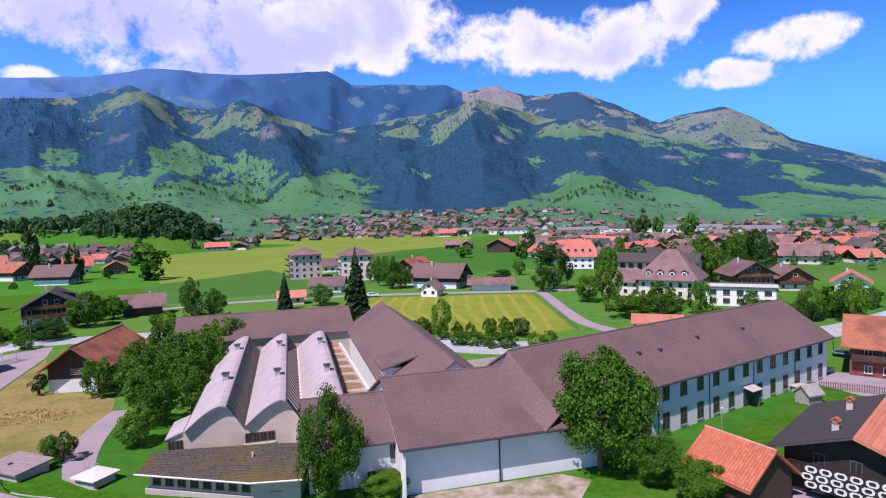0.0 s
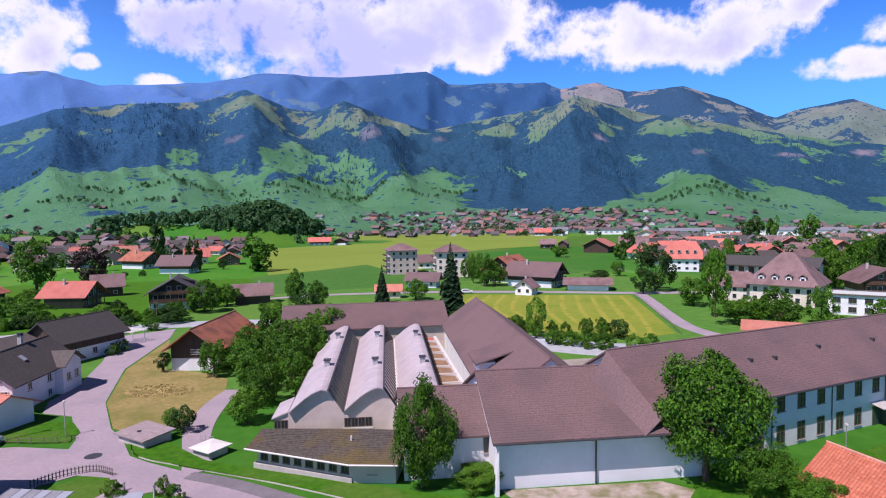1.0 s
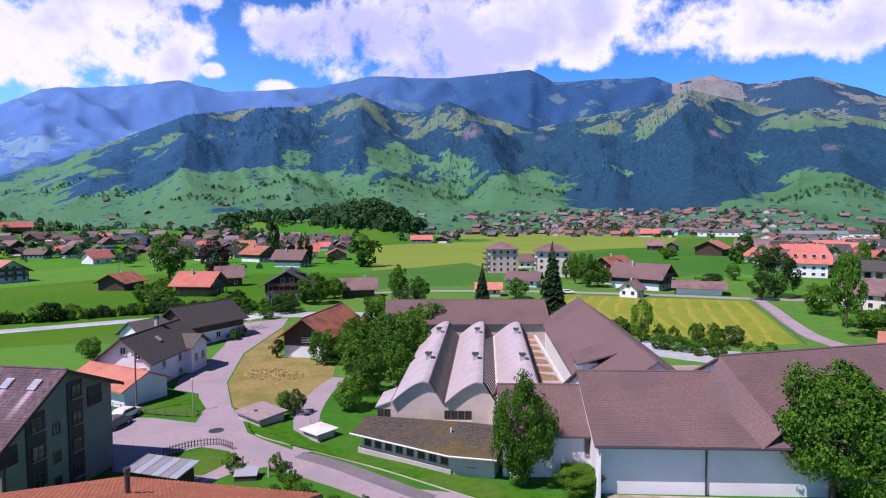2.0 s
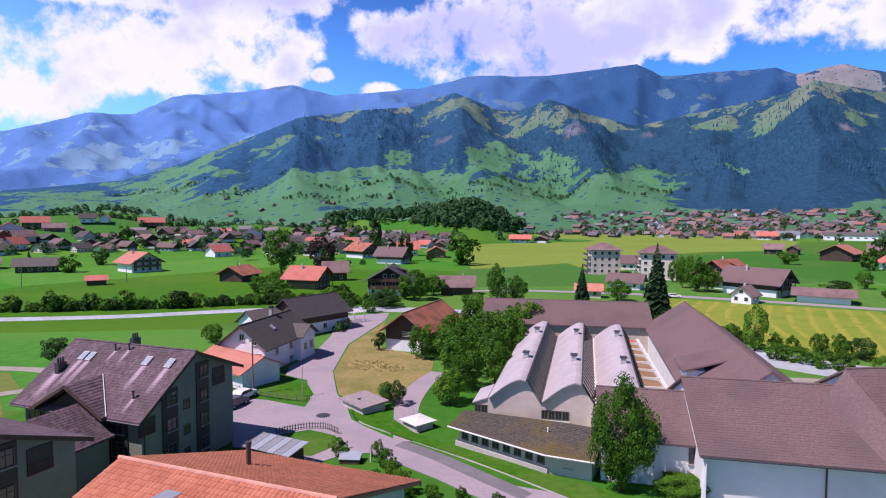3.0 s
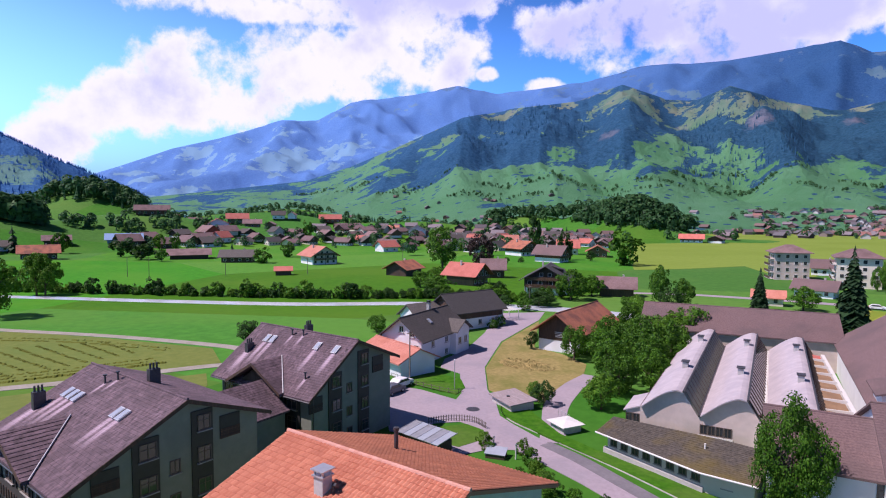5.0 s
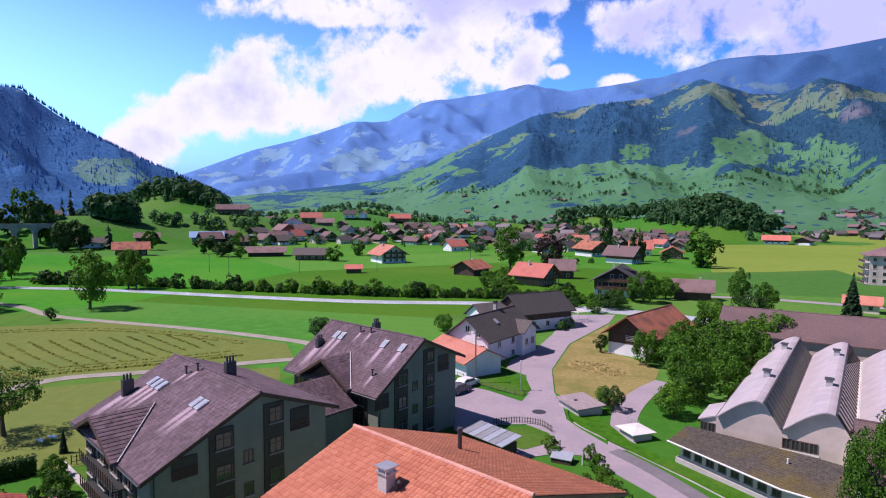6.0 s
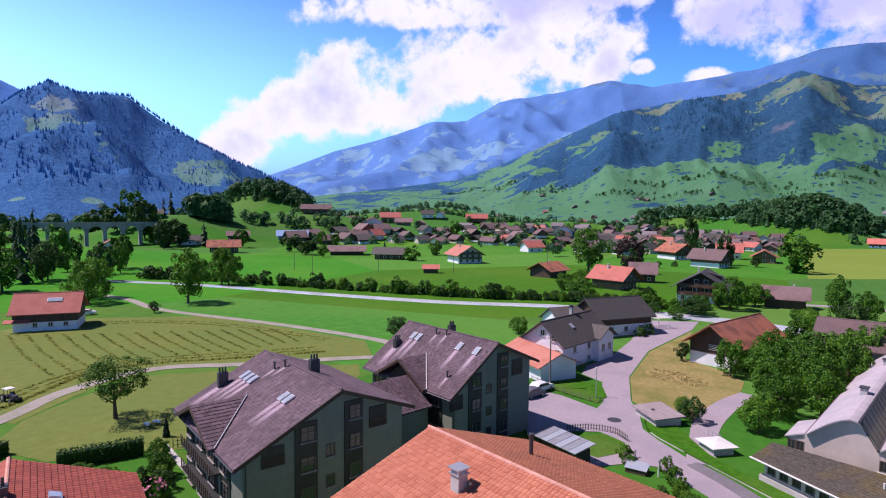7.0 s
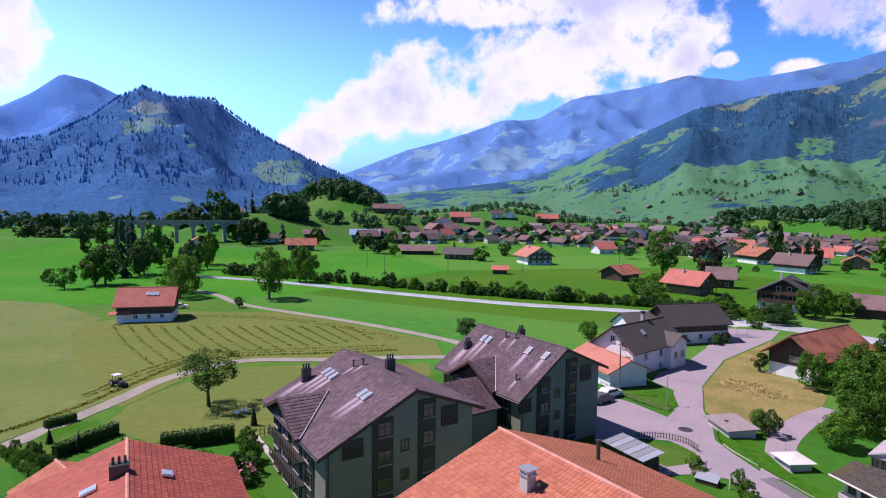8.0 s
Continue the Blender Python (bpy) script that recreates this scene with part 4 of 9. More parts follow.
sheet("field_olive", [(-225.5, 447.7), (-130.3, 268.4), (-115.3, 291.8), (-99.4, 330.3), (-79.4, 297.0), (-59.0, 265.4), (-67.2, 420.6), (-35.4, 490.1), (14.0, 532.4), (33.4, 730.2), (-22.5, 991.9), (-169.6, 1047.1),
                      (-255.2, 1000.0), (-283.8, 816.8), (-303.5, 669.7)], M["olive_field"], "pale olive hay meadow in the valley", "field", 0.06)
strip("lane_valley", [(-341.6, 601.9, 3), (-329.4, 649.5, 4), (-304.6, 705.7, 4), (-320.9, 924.6, 5), (-296.5, 1163.8, 6), (-206.7, 1279.4, 6)], M["gravel"], "pale lane across the hay meadow", "lane", 0.12)
sheet("field_yellow", [(-36, 174), (-30, 205), (29, 206), (29.5, 170), (29.5, 141), (18, 134), (-4, 141), (-20, 150)], M["yellow_field"], "mown yellow-green field with hay swaths", "field")
sheet("field_hay", [(-92, -8), (-107, 3), (-111, 12), (-107, 24), (-102, 48), (-114, 52), (-140, 40), (-162, 28), (-172, 4), (-164, -20), (-140, -40)], M["hay_field"],
      "mown hay field with drying swaths", "field")
sheet("field_mown", [(-169.4, -16.3), (-152.7, -21.2), (-125.9, -18.1), (-104.6, -12.1), (-97.9, -9.2), (-89.5, -15.2), (-83.9, -20.2), (-76.3, -24.9), (-117.1, -47.4), (-186.0, -62.8), (-211.2, -45.2), (-199.8, -30.9)], M["pale_meadow"], "freshly mown pale meadow", "field", 0.04)
sheet("meadow_dry", [(-85.1, 123.6), (-76.4, 97.6), (-65.7, 79.2), (-57.0, 69.5), (-51.8, 68.1), (-46.6, 71.1), (-50.6, 86.6), (-54.2, 93.9), (-61.5, 97.5), (-69.1, 98.8)],
      M["dry_meadow"], "dry tan meadow with heaps of hay", "field", 0.035)
strip("river", [(-330, -60, 5), (-256, 12, 5), (-230, 37, 5), (-187, 68, 5.5), (-152, 95, 6), (-128, 121, 6.5), (-104, 137, 8), (-76, 146, 9), (-40, 142, 10), (-4, 129, 12), (15, 123, 12),
                (50, 124, 10), (86, 132, 9), (125, 156, 9), (190, 190, 9)], M["river_water"], "pale glacial river between low banks", "river", 0.06)
sheet("road_main", [(-91.7, 135.9), (-86.0, 124.9), (-77.0, 97.9), (-66.1, 79.4), (-57.2, 69.4), (-52.4, 65.5), (-48.5, 61.5), (-45.1, 60.1), (-37.8, 57.8), (-32.8, 56.0), (-24.7, 53.5),
      (-19, 54.2), (-5, 50.2), (4, 46.5), (2, 42.5), (-12, 47), (-25.4, 50.0), (-30.0, 51.4), (-36.8, 53.0), (-40.1, 53.5), (-42.4, 51.2), (-43.5, 48.1), (-44.4, 45.5), (-46.9, 48.5), (-45.3, 51.1), (-45.9, 54.7), (-47.5, 55.8),
      (-50.7, 56.0), (-52.9, 53.1), (-52.0, 48.3), (-54.9, 47.3), (-65.3, 55.4), (-70.5, 60.3), (-64.5, 62.2), (-57.4, 62.4), (-58.9, 65.3), (-66.4, 73.2), (-71.6, 73.8), (-75.2, 78.6), (-77.3, 86.9), (-85.5, 102.7), (-93.9, 115.7), (-100.5, 124.4)],
      M["asphalt"], "grey-mauve asphalt village lane and forecourt", "road", 0.06)
strip("path_shed", [(-38.0, 58.5, 3.4), (-41, 63.0, 3.0), (-45.6, 71, 3.6), (-48.6, 80, 3.4), (-50, 88, 2.6)], M["asphalt"], "worn asphalt path behind the sheds", "road", 0.045)
strip("track_farm", [(-78.3, -22.1, 2.6), (-82.3, -19.3, 2.6), (-88.4, -14.4, 2.6), (-96.1, -8.4, 2.6), (-105.3, -1.6, 2.6), (-112, 11, 2.6), (-107, 26, 2.6), (-101, 46, 2.6), (-96, 52, 2.6)], M["gravel"], "gravel farm track between hay fields", "track", 0.07)
strip("track_river", [(-96, 56, 2.6), (-108, 56, 2.6), (-118, 53, 2.6), (-142, 41, 2.6), (-177, 20, 2.6), (-200, 14, 2.6), (-215, 8, 2.6)], M["gravel"], "gravel track along the meadow", "track", 0.06)

# ---- factory ----
def mill():
    wins = [("f", -15 + 3.55 * i, 4.3, 1.3, 2.1) for i in range(13)] + [("f", -15 + 3.55 * i, 0.5, 1.3, 2.2) for i in range(13) if i != 6]
    m = house("mill_building", 31.8, 86.1, 33.1, 59.5, 15.3, 7.186, 11.86, M["white_wall"], M["mauve_roof"], "long white mill building with a mauve tiled roof", ox=0.6, oy=0.95, lapped=True,
              category="building", frame_mat=M["frame_dark"], windows=wins)
    for x in (-13.0, -2.4, 8.2, 19.6):
        bm = bmesh.new()
        tube(bm, (x, -7.75, 0.1), (x, -7.75, 7.2), 0.06, 0.06, 8)
        part("downpipe", bm, M["dark_metal"], m)
    bm = bmesh.new()
    tube(bm, (-30, -8.68, 6.6), (30, -8.68, 6.6), 0.09, 0.09, 8)
    part("gutter", bm, M["dark_metal"], m)
    # door with a small canopy
    bm = bmesh.new()
    box(bm, 5.7, -7.77, 0.0, 7.3, -7.63, 2.4)
    part("door", bm, M["shutter_green"], m)
    bm = bmesh.new()
    slab(bm, [(5.3, -9.3, 2.6), (7.8, -9.3, 2.6), (7.8, -7.66, 3.0), (5.3, -7.66, 3.0)], 0.1)
    part("canopy", bm, M["concrete"], m)
    bm = bmesh.new()
    box(bm, 7.4, -9.1, 0.0, 7.6, -7.66, 2.5)
    part("screen", bm, M["shutter_green"], m)
    # balcony box at the first window
    bm = bmesh.new()
    box(bm, -15.6, -8.6, 4.0, -14.1, -7.68, 4.15)
    box(bm, -15.6, -8.6, 4.16, -14.1, -8.5, 4.9)
    box(bm, -15.6, -8.5, 4.16, -15.5, -7.68, 4.9)
    part("balcony", bm, M["concrete"], m)
    # tiled slope down to the lower hall, added to hide the gable from the camera
    a = [(-30.3, 0.0, 11.98), (-30.3, -8.6, 6.73)]
    rise = []
    for x, y in ((-32.6, 0.0), (-32.6, -8.6)):
        wx, wy = 31.8 + x * math.cos(radians(33.1)) - y * math.sin(radians(33.1)), 86.1 + x * math.sin(radians(33.1)) + y * math.cos(radians(33.1))
        v = -(wx - 2.5) * math.sin(radians(16)) + (wy - 70.1) * math.cos(radians(16))
        rise.append((x, y, 9.75 - 0.433 * abs(v)))
    bm = bmesh.new()
    slab(bm, [a[1], a[0], rise[0], rise[1]], 0.12)
    part("valley_slope", bm, M["mauve_roof"], m)
    # roof vents
    for x, y in ((-8, -4.2), (1, -3.6), (-12, -4.0), (12, -3.8)):
        bm = bmesh.new()
        z = 11.95 - 0.611 * abs(y)
        box(bm, x - 0.2, y - 0.25, z - 0.1, x + 0.2, y + 0.25, z + 0.35)
        part("roof_vent", bm, M["dark_metal"], m)


mill()


def weaving_hall():
    h = house("weaving_hall", 2.5, 70.1, 16, 22, 17.8, 5.84, 9.7, M["white_wall"], M["mauve_roof"], "white hall with a mauve tiled roof and blank front", ox=0.5, oy=1.45, lapped=True, category="building")
    bm = bmesh.new()
    tube(bm, (-0.6, -9.1, 0.1), (-0.6, -9.1, 5.6), 0.09, 0.09, 8)
    part("downpipe", bm, M["dark_metal"], h)
    bm = bmesh.new()
    tube(bm, (-11.4, -10.42, 5.18), (11, -10.42, 5.18), 0.1, 0.1, 8)
    part("gutter", bm, M["dark_metal"], h)
    bm = bmesh.new()
    prism(bm, [(-11.3, 0.0), (-10.9, 0.0), (-10.9, 4.6)], -10.4, -9.0)
    part("buttress", bm, M["white_wall"], h)


weaving_hall()
house("office_annex", -11.75, 67.1, 16, 10.8, 13, 4.8, 7.8, M["white_wall"], M["mauve_roof"], "white annex with mauve roof and dark windows", ox=0.4, oy=0.7, lapped=True, category="building",
      frame_mat=M["frame_dark"], windows=[("f", 3.6, 2.5, 1.2, 1.7), ("f", 3.6, 0.3, 1.3, 1.2), ("f", 1.2, 0.3, 1.3, 1.2), ("f", -3.2, 2.5, 1.2, 1.7)])


def spinning_hall():
    h = house("spinning_hall", -7.2, 98.0, 105.6, 54, 14, 5.4, 10.2, M["white_wall"], M["mauve_roof"], "large hall with a steep mauve roof", ox=0.3, oy=0.6, lapped=True, category="building")
    # shed dormer on the court side, towards the annex
    bm = bmesh.new()
    prism(bm, [(-16.2, 5.2), (-10.6, 5.2), (-10.6, 7.3), (-16.2, 7.3)], 3.4, 6.7)
    d = part("dormer", bm, M["white_wall"], h)
    bm = bmesh.new()
    slab(bm, [(-16.9, 7.4, 7.35), (-9.9, 7.4, 7.35), (-9.9, 2.0, 9.0), (-16.9, 2.0, 9.0)], 0.2)
    part("dormer_roof", bm, M["mauve_roof"], d)


spinning_hall()
house("back_hall", -38, 122, 18, 33, 16, 5.5, 9, M["beige_wall"], M["mauve_roof"], "long low hall with a mauve roof", ox=0.5, oy=0.6, lapped=True, category="building")


def shed_hall():
    """Three shell-roofed sheds side by side, each with a glazed face."""
    s = thing("shed_hall", -31.3, 67.1, 0, 14.7, "beige weaving shed with three pale curved shell roofs", "factory hall")
    deep = 41.0
    for i in range(3):
        x0 = 6.7 * i
        arc = []
        for k in range(13):
            t = k / 12
            arc.append((x0 + 0.1 + 4.75 * t, 4.2 + 2.75 * math.sin(t * math.pi * 0.5) ** 1.05 - 0.25 * max(0, t - 0.85) / 0.15))
        bm = bmesh.new()
        prism(bm, [(x0, 0)] + [(x0, 4.2)] + [(a, z - 0.18) for a, z in arc] + [(x0 + 6.46, 3.9), (x0 + 6.69, 3.9), (x0 + 6.69, 0)], 0.0, deep)
        part("wall", bm, M["beige_wall"], s)
        bm = bmesh.new()
        rows = [[bm.verts.new((a, y, z + d)) for a, z in arc] for y, d in ((-0.6, 0), (deep + 0.4, 0), (deep + 0.4, -0.16), (-0.6, -0.16))]
        for q in range(4):
            for k in range(12):
                bm.faces.new((rows[q][k], rows[q][k + 1], rows[(q + 1) % 4][k + 1], rows[(q + 1) % 4][k]))
        bm.faces.new([rows[q][0] for q in range(4)])
        bm.faces.new([rows[q][12] for q in range(4)][::-1])
        shell = part("roof_shell", bm, M["shell_roof"], s, "pale pinkish concrete shell roof", smooth=False)
        bm = bmesh.new()
        tube(bm, (arc[-1][0] + 0.05, -0.6, arc[-1][1] + 0.03), (arc[-1][0] + 0.05, deep + 0.4, arc[-1][1] + 0.03), 0.12, 0.12, 6)
        part("roof_edge", bm, M["dark_metal"], shell)
        # glazed face with its bars
        top, foot_ = (x0 + 4.92, 6.55), (x0 + 6.48, 4.0)
        bm = bmesh.new()
        prism(bm, [top, (top[0] + 0.1, top[1]), (foot_[0] + 0.1, foot_[1]), foot_], 0.1, deep - 0.1)
        glazing = part("glazing", bm, M["glass"] if i else M["grey_wall"], s, "row of tall sloping shed windows")
        for k in range(24):
            y = 0.4 + k * (deep - 0.8) / 23
            bm = bmesh.new()
            tube(bm, (top[0] + 0.12, y, top[1]), (foot_[0] + 0.12, y, foot_[1]), 0.05, 0.05, 5)
            part("glazing_bar", bm, M["frame_dark"], glazing)
        bm = bmesh.new()
        box(bm, x0 + 6.5, -0.2, 3.9, x0 + 6.85, deep, 4.12)
        part("gutter", bm, M["frame_paint"] if i else M["dark_metal"], s)
        # ridge ventilators
        for y in (11.5, 30.5):
            bm = bmesh.new()
            zc = arc[9][1]
            box(bm, arc[9][0] - 0.35, y - 0.5, zc - 0.1, arc[9][0] + 0.35, y + 0.5, zc + 0.75)
            vent = part("ventilator", bm, M["concrete"], s)
            bm = bmesh.new()
            box(bm, arc[9][0] - 0.5, y - 0.65, zc + 0.82, arc[9][0] + 0.5, y + 0.65, zc + 0.9)
            box(bm, arc[9][0] - 0.36, y - 0.2, zc + 0.75, arc[9][0] + 0.36, y - 0.1, zc + 0.82)
            box(bm, arc[9][0] - 0.36, y + 0.1, zc + 0.75, arc[9][0] + 0.36, y + 0.2, zc + 0.82)
            part("hood", bm, M["dark_metal"], vent)
    bm = bmesh.new()
    prism(bm, [(-1.7, 0), (-0.02, 0), (-0.02, 3.9), (-1.7, 3.3)], 0.2, 6)
    lean = part("lean_to", bm, M["beige_wall"], s)
    bm = bmesh.new()
    slab(bm, [(-2.0, 0.0, 3.35), (-0.03, 0.0, 4.1), (-0.03, 6.2, 4.1), (-2.0, 6.2, 3.35)], 0.15)
    part("lean_to_roof", bm, M["shell_roof"], lean)
    for x, count in ((-0.9, 2), (8.4, 4), (14.9, 4)):
        for k in range(count):
            window(s, x + (k - (count - 1) / 2) * 0.85, -0.02 if x > 0 else 0.18, 1.9, 0, 0.8, 1.15, M["frame_dark"])
        bm = bmesh.new()
        box(bm, x - count * 0.45, -0.25 if x > 0 else -0.05, 1.68, x + count * 0.45, 0.0 if x > 0 else 0.2, 1.85)
        part("sill", bm, M["frame_paint"], s)
    return s


shed_hall()


def court_roof():
    """Low brown roof in bays between the sheds and the spinning hall."""
    c = thing("court_roof", -17.6, 93.0, 0, 107.0, "low brown sheet roof in bays between two halls", "roof")
    bm = bmesh.new()
    box(bm, -19, -1.6, 0, 18, 1.6, 4.2)
    part("wall", bm, M["white_wall"], c)
    for k in range(8):
        x = 17.2 - 4.55 * k
        bm = bmesh.new()
        slab(bm, [(x - 4.3, -1.5, 4.55), (x, -1.5, 4.55), (x, 1.5, 4.85), (x - 4.3, 1.5, 4.85)], 0.2)
        part("roof_panel", bm, M["red_roof"] if k == 0 else M["ochre_sheet"], c)
        bm = bmesh.new()
        box(bm, x - 4.5, -1.7, 4.3, x - 4.3, 1.7, 4.95)
        part("roof_rib", bm, M["frame_paint"], c)
    for y in (-1.9, 1.9):
        bm = bmesh.new()
        box(bm, -19.2, y - 0.25, 4.22, 17.5, y + 0.25, 4.75)
        part("parapet", bm, M["frame_paint"], c)


M["ochre_sheet"] = mat("ochre_sheet", (0.26, 0.16, 0.085), (0.36, 0.22, 0.12), 2.0, 0.8, 0.2, (0.2, 0.12, 0.07), 0.5, 0.6)
court_roof()


def low_range():
    """Long low outbuilding with a mossy roof and a bend in its front."""
    f = [(-33.0, 60.7), (-21.3, 58.2), (-16.8, 58.6)]
    b = [(-16.9, 63.6), (-33.0, 62.8)]
    o = thing("outbuilding", -24.1, 61, 0, 0, "low cream outbuilding with a mossy dark shingle roof", "outbuilding")
    bm = bmesh.new()
    pts = [(x + 25, y - 61) for x, y in f + b]
    lo = [bm.verts.new((x, y, 0)) for x, y in pts]
    hi = [bm.verts.new((x, y, 2.2 if i < 3 else 3.1)) for i, (x, y) in enumerate(pts)]
    bm.faces.new(lo[::-1])
    bm.faces.new(hi)
    for i in range(5):
        bm.faces.new((lo[i], lo[(i + 1) % 5], hi[(i + 1) % 5], hi[i]))
    part("wall", bm, M["cream_wall"], o)
    bm = bmesh.new()
    slab(bm, [(-9.0, -1.2, 2.42), (3.7, -3.9, 2.42), (3.7, 2.9, 3.7), (-8.6, 2.2, 3.4)], 0.16)
    slab(bm, [(3.7, -3.9, 2.42), (8.7, -3.4, 2.45), (8.7, 2.9, 3.7), (3.7, 2.9, 3.7)], 0.16)
    r = part("roof", bm, M["mossy_roof"], o, "dark shingle roof with ochre moss")
    # shingle courses
    bm = bmesh.new()
    courses(bm, [(-9.0, -1.2, 2.42), (3.7, -3.9, 2.42), (3.7, 2.9, 3.7), (-8.6, 2.2, 3.4)], 0.33, 0.05)
    courses(bm, [(3.7, -3.9, 2.42), (8.7, -3.4, 2.45), (8.7, 2.9, 3.7), (3.7, 2.9, 3.7)], 0.33, 0.05)
    tagged(part("roof_covering", bm, M["mossy_roof"], r), kind="stuff")
    bm = bmesh.new()
    for a, c in (((-9.05, -1.3, 2.38), (3.7, -4.0, 2.38)), ((3.7, -4.0, 2.38), (8.8, -3.5, 2.4))):
        tube(bm, a, c, 0.1, 0.1, 6)
    part("gutter", bm, M["frame_paint"], o)
    bm = bmesh.new()
    tube(bm, (2.6, 0.4, 3.2), (2.6, 0.4, 3.75), 0.1, 0.1, 8)
    part("vent_pipe", bm, M["frame_paint"], r)
    for i in range(8):
        t = (i + 0.6) / 8.2
        ax, ay, bx, by = -8.0, -0.3, 3.7, -2.8
        window(o, ax + (bx - ax) * t, ay + (by - ay) * t - 0.03, 0.95, -12, 0.9, 0.8, M["frame_dark"])
    window(o, 5.8, -2.55, 0.95, 5, 1.0, 0.85, M["frame_dark"])
    bm = bmesh.new()
    slab(bm, [(-8.4, -0.6, 0.55), (3.7, -3.1, 0.55), (3.7, -2.6, 0.6), (-8.4, -0.1, 0.6)], 0.6)
    part("plinth", bm, M["concrete"], o)


low_range()


def hay_barn():
    b = house("hay_barn", -64.19, 107.26, 97, 17.5, 8.8, 4.6, 7.8, M["white_wall"], M["rust_roof"], "old barn with rust-red tiles above a white base", upper=M["dark_wood"], split=0.5, oy=1.0, ox=1.8,
              category="barn", lapped=True)
    bm = bmesh.new()
    for k in range(4):
        box(bm, -9.0, -1.6 + 0.1 * k, 3.0 + 0.3 * k, -8.83, 0.8, 3.1 + 0.3 * k)
    part("louvre", bm, M["sheet_metal"], b)


hay_barn()

# ---- flats and near houses ----
def chimney_pots(parent, x, y, z0, z1, w, d):
    """Dark metal-clad chimney with three flue pots."""
    bm = bmesh.new()
    box(bm, x - w / 2, y - d / 2, z0, x + w / 2, y + d / 2, z1)
    c = part("chimney", bm, M["dark_metal"], parent)
    for k in (-1, 0, 1):
        bm = bmesh.new()
        tube(bm, (x, y + k * d * 0.3, z1), (x, y + k * d * 0.3, z1 + 0.55), 0.11, 0.09, 8)
        part("flue_pot", bm, M["dark_metal"], c)
    return c


def skylight(parent, x, y, ridge, slope, side=-1, w=0.8, h=1.2):
    z = ridge - slope * abs(y)
    a = math.atan(slope) * side
    bm = bmesh.new()
    box(bm, -w / 2, -h / 2, 0.05, w / 2, h / 2, 0.2)
    s = part("skylight", bm, M["sheet_metal"], parent)
    s.matrix_basis = pose(x, y, z + 0.12) @ pose(0, 0, 0, math.degrees(-a), 0, 0)
    bm = bmesh.new()
    box(bm, -w / 2 + 0.08, -h / 2 + 0.08, 0.2, w / 2 - 0.08, h / 2 - 0.08, 0.23)
    part("pane", bm, M["sky_glass"], s)


M["sky_glass"] = mat("sky_glass", (0.30, 0.34, 0.40), (0.36, 0.40, 0.46), 1.0, 0.05, 0.0)


def stained(name, source, marks):
    """A roof covering with pale runs of washed-off dirt: each mark begins at x, y, is so wide to each side and so long down the slope."""
    m = source.copy()
    m.name = name
    n, l = m.node_tree.nodes, m.node_tree.links
    b = n["Principled BSDF"]
    coord = n.new("ShaderNodeTexCoord")
    sep = n.new("ShaderNodeSeparateXYZ")
    l.new(coord.outputs["Object"], sep.inputs[0])
    mp = n.new("ShaderNodeMapping")
    mp.inputs["Scale"].default_value = (3.0, 0.5, 0.5)
    l.new(coord.outputs["Object"], mp.inputs["Vector"])
    grain = n.new("ShaderNodeTexNoise")
    grain.inputs["Scale"].default_value = 1.4
    grain.inputs["Detail"].default_value = 9
    grain.inputs["Roughness"].default_value = 0.75
    l.new(mp.outputs[0], grain.inputs["Vector"])

    def arith(op, a, c):
        x = n.new("ShaderNodeMath")
        x.operation = op
        for i, v in ((0, a), (1, c)):
            if isinstance(v, (int, float)):
                x.inputs[i].default_value = v
            else:
                l.new(v, x.inputs[i])
        return x.outputs[0]

    def steps(value, lo, hi):
        r = n.new("ShaderNodeMapRange")
        r.inputs["From Min"].default_value = lo
        r.inputs["From Max"].default_value = hi
        l.new(value, r.inputs["Value"])
        return r.outputs[0]

    total = 0.0
    for x0, y0, wide, long in marks:
        across = arith('ABSOLUTE', arith('SUBTRACT', sep.outputs["X"], x0), 0.0)
        run = arith('MULTIPLY', steps(across, wide, wide * 0.35), steps(sep.outputs["Y"], y0 - long, y0 - long * 0.35))
        total = arith('MAXIMUM', arith('MULTIPLY', run, arith('LESS_THAN', sep.outputs["Y"], y0)), total)
    share = arith('MULTIPLY', total, steps(grain.outputs["Fac"], 0.30, 0.48))
    mix = n.new("ShaderNodeMixRGB")
    l.new(arith('MULTIPLY', share, 0.85), mix.inputs[0])
    l.new(b.inputs["Base Color"].links[0].from_socket, mix.inputs[1])
    mix.inputs[2].default_value = (0.44, 0.33, 0.39, 1)
    l.new(mix.outputs[0], b.inputs["Base Color"])
    return m


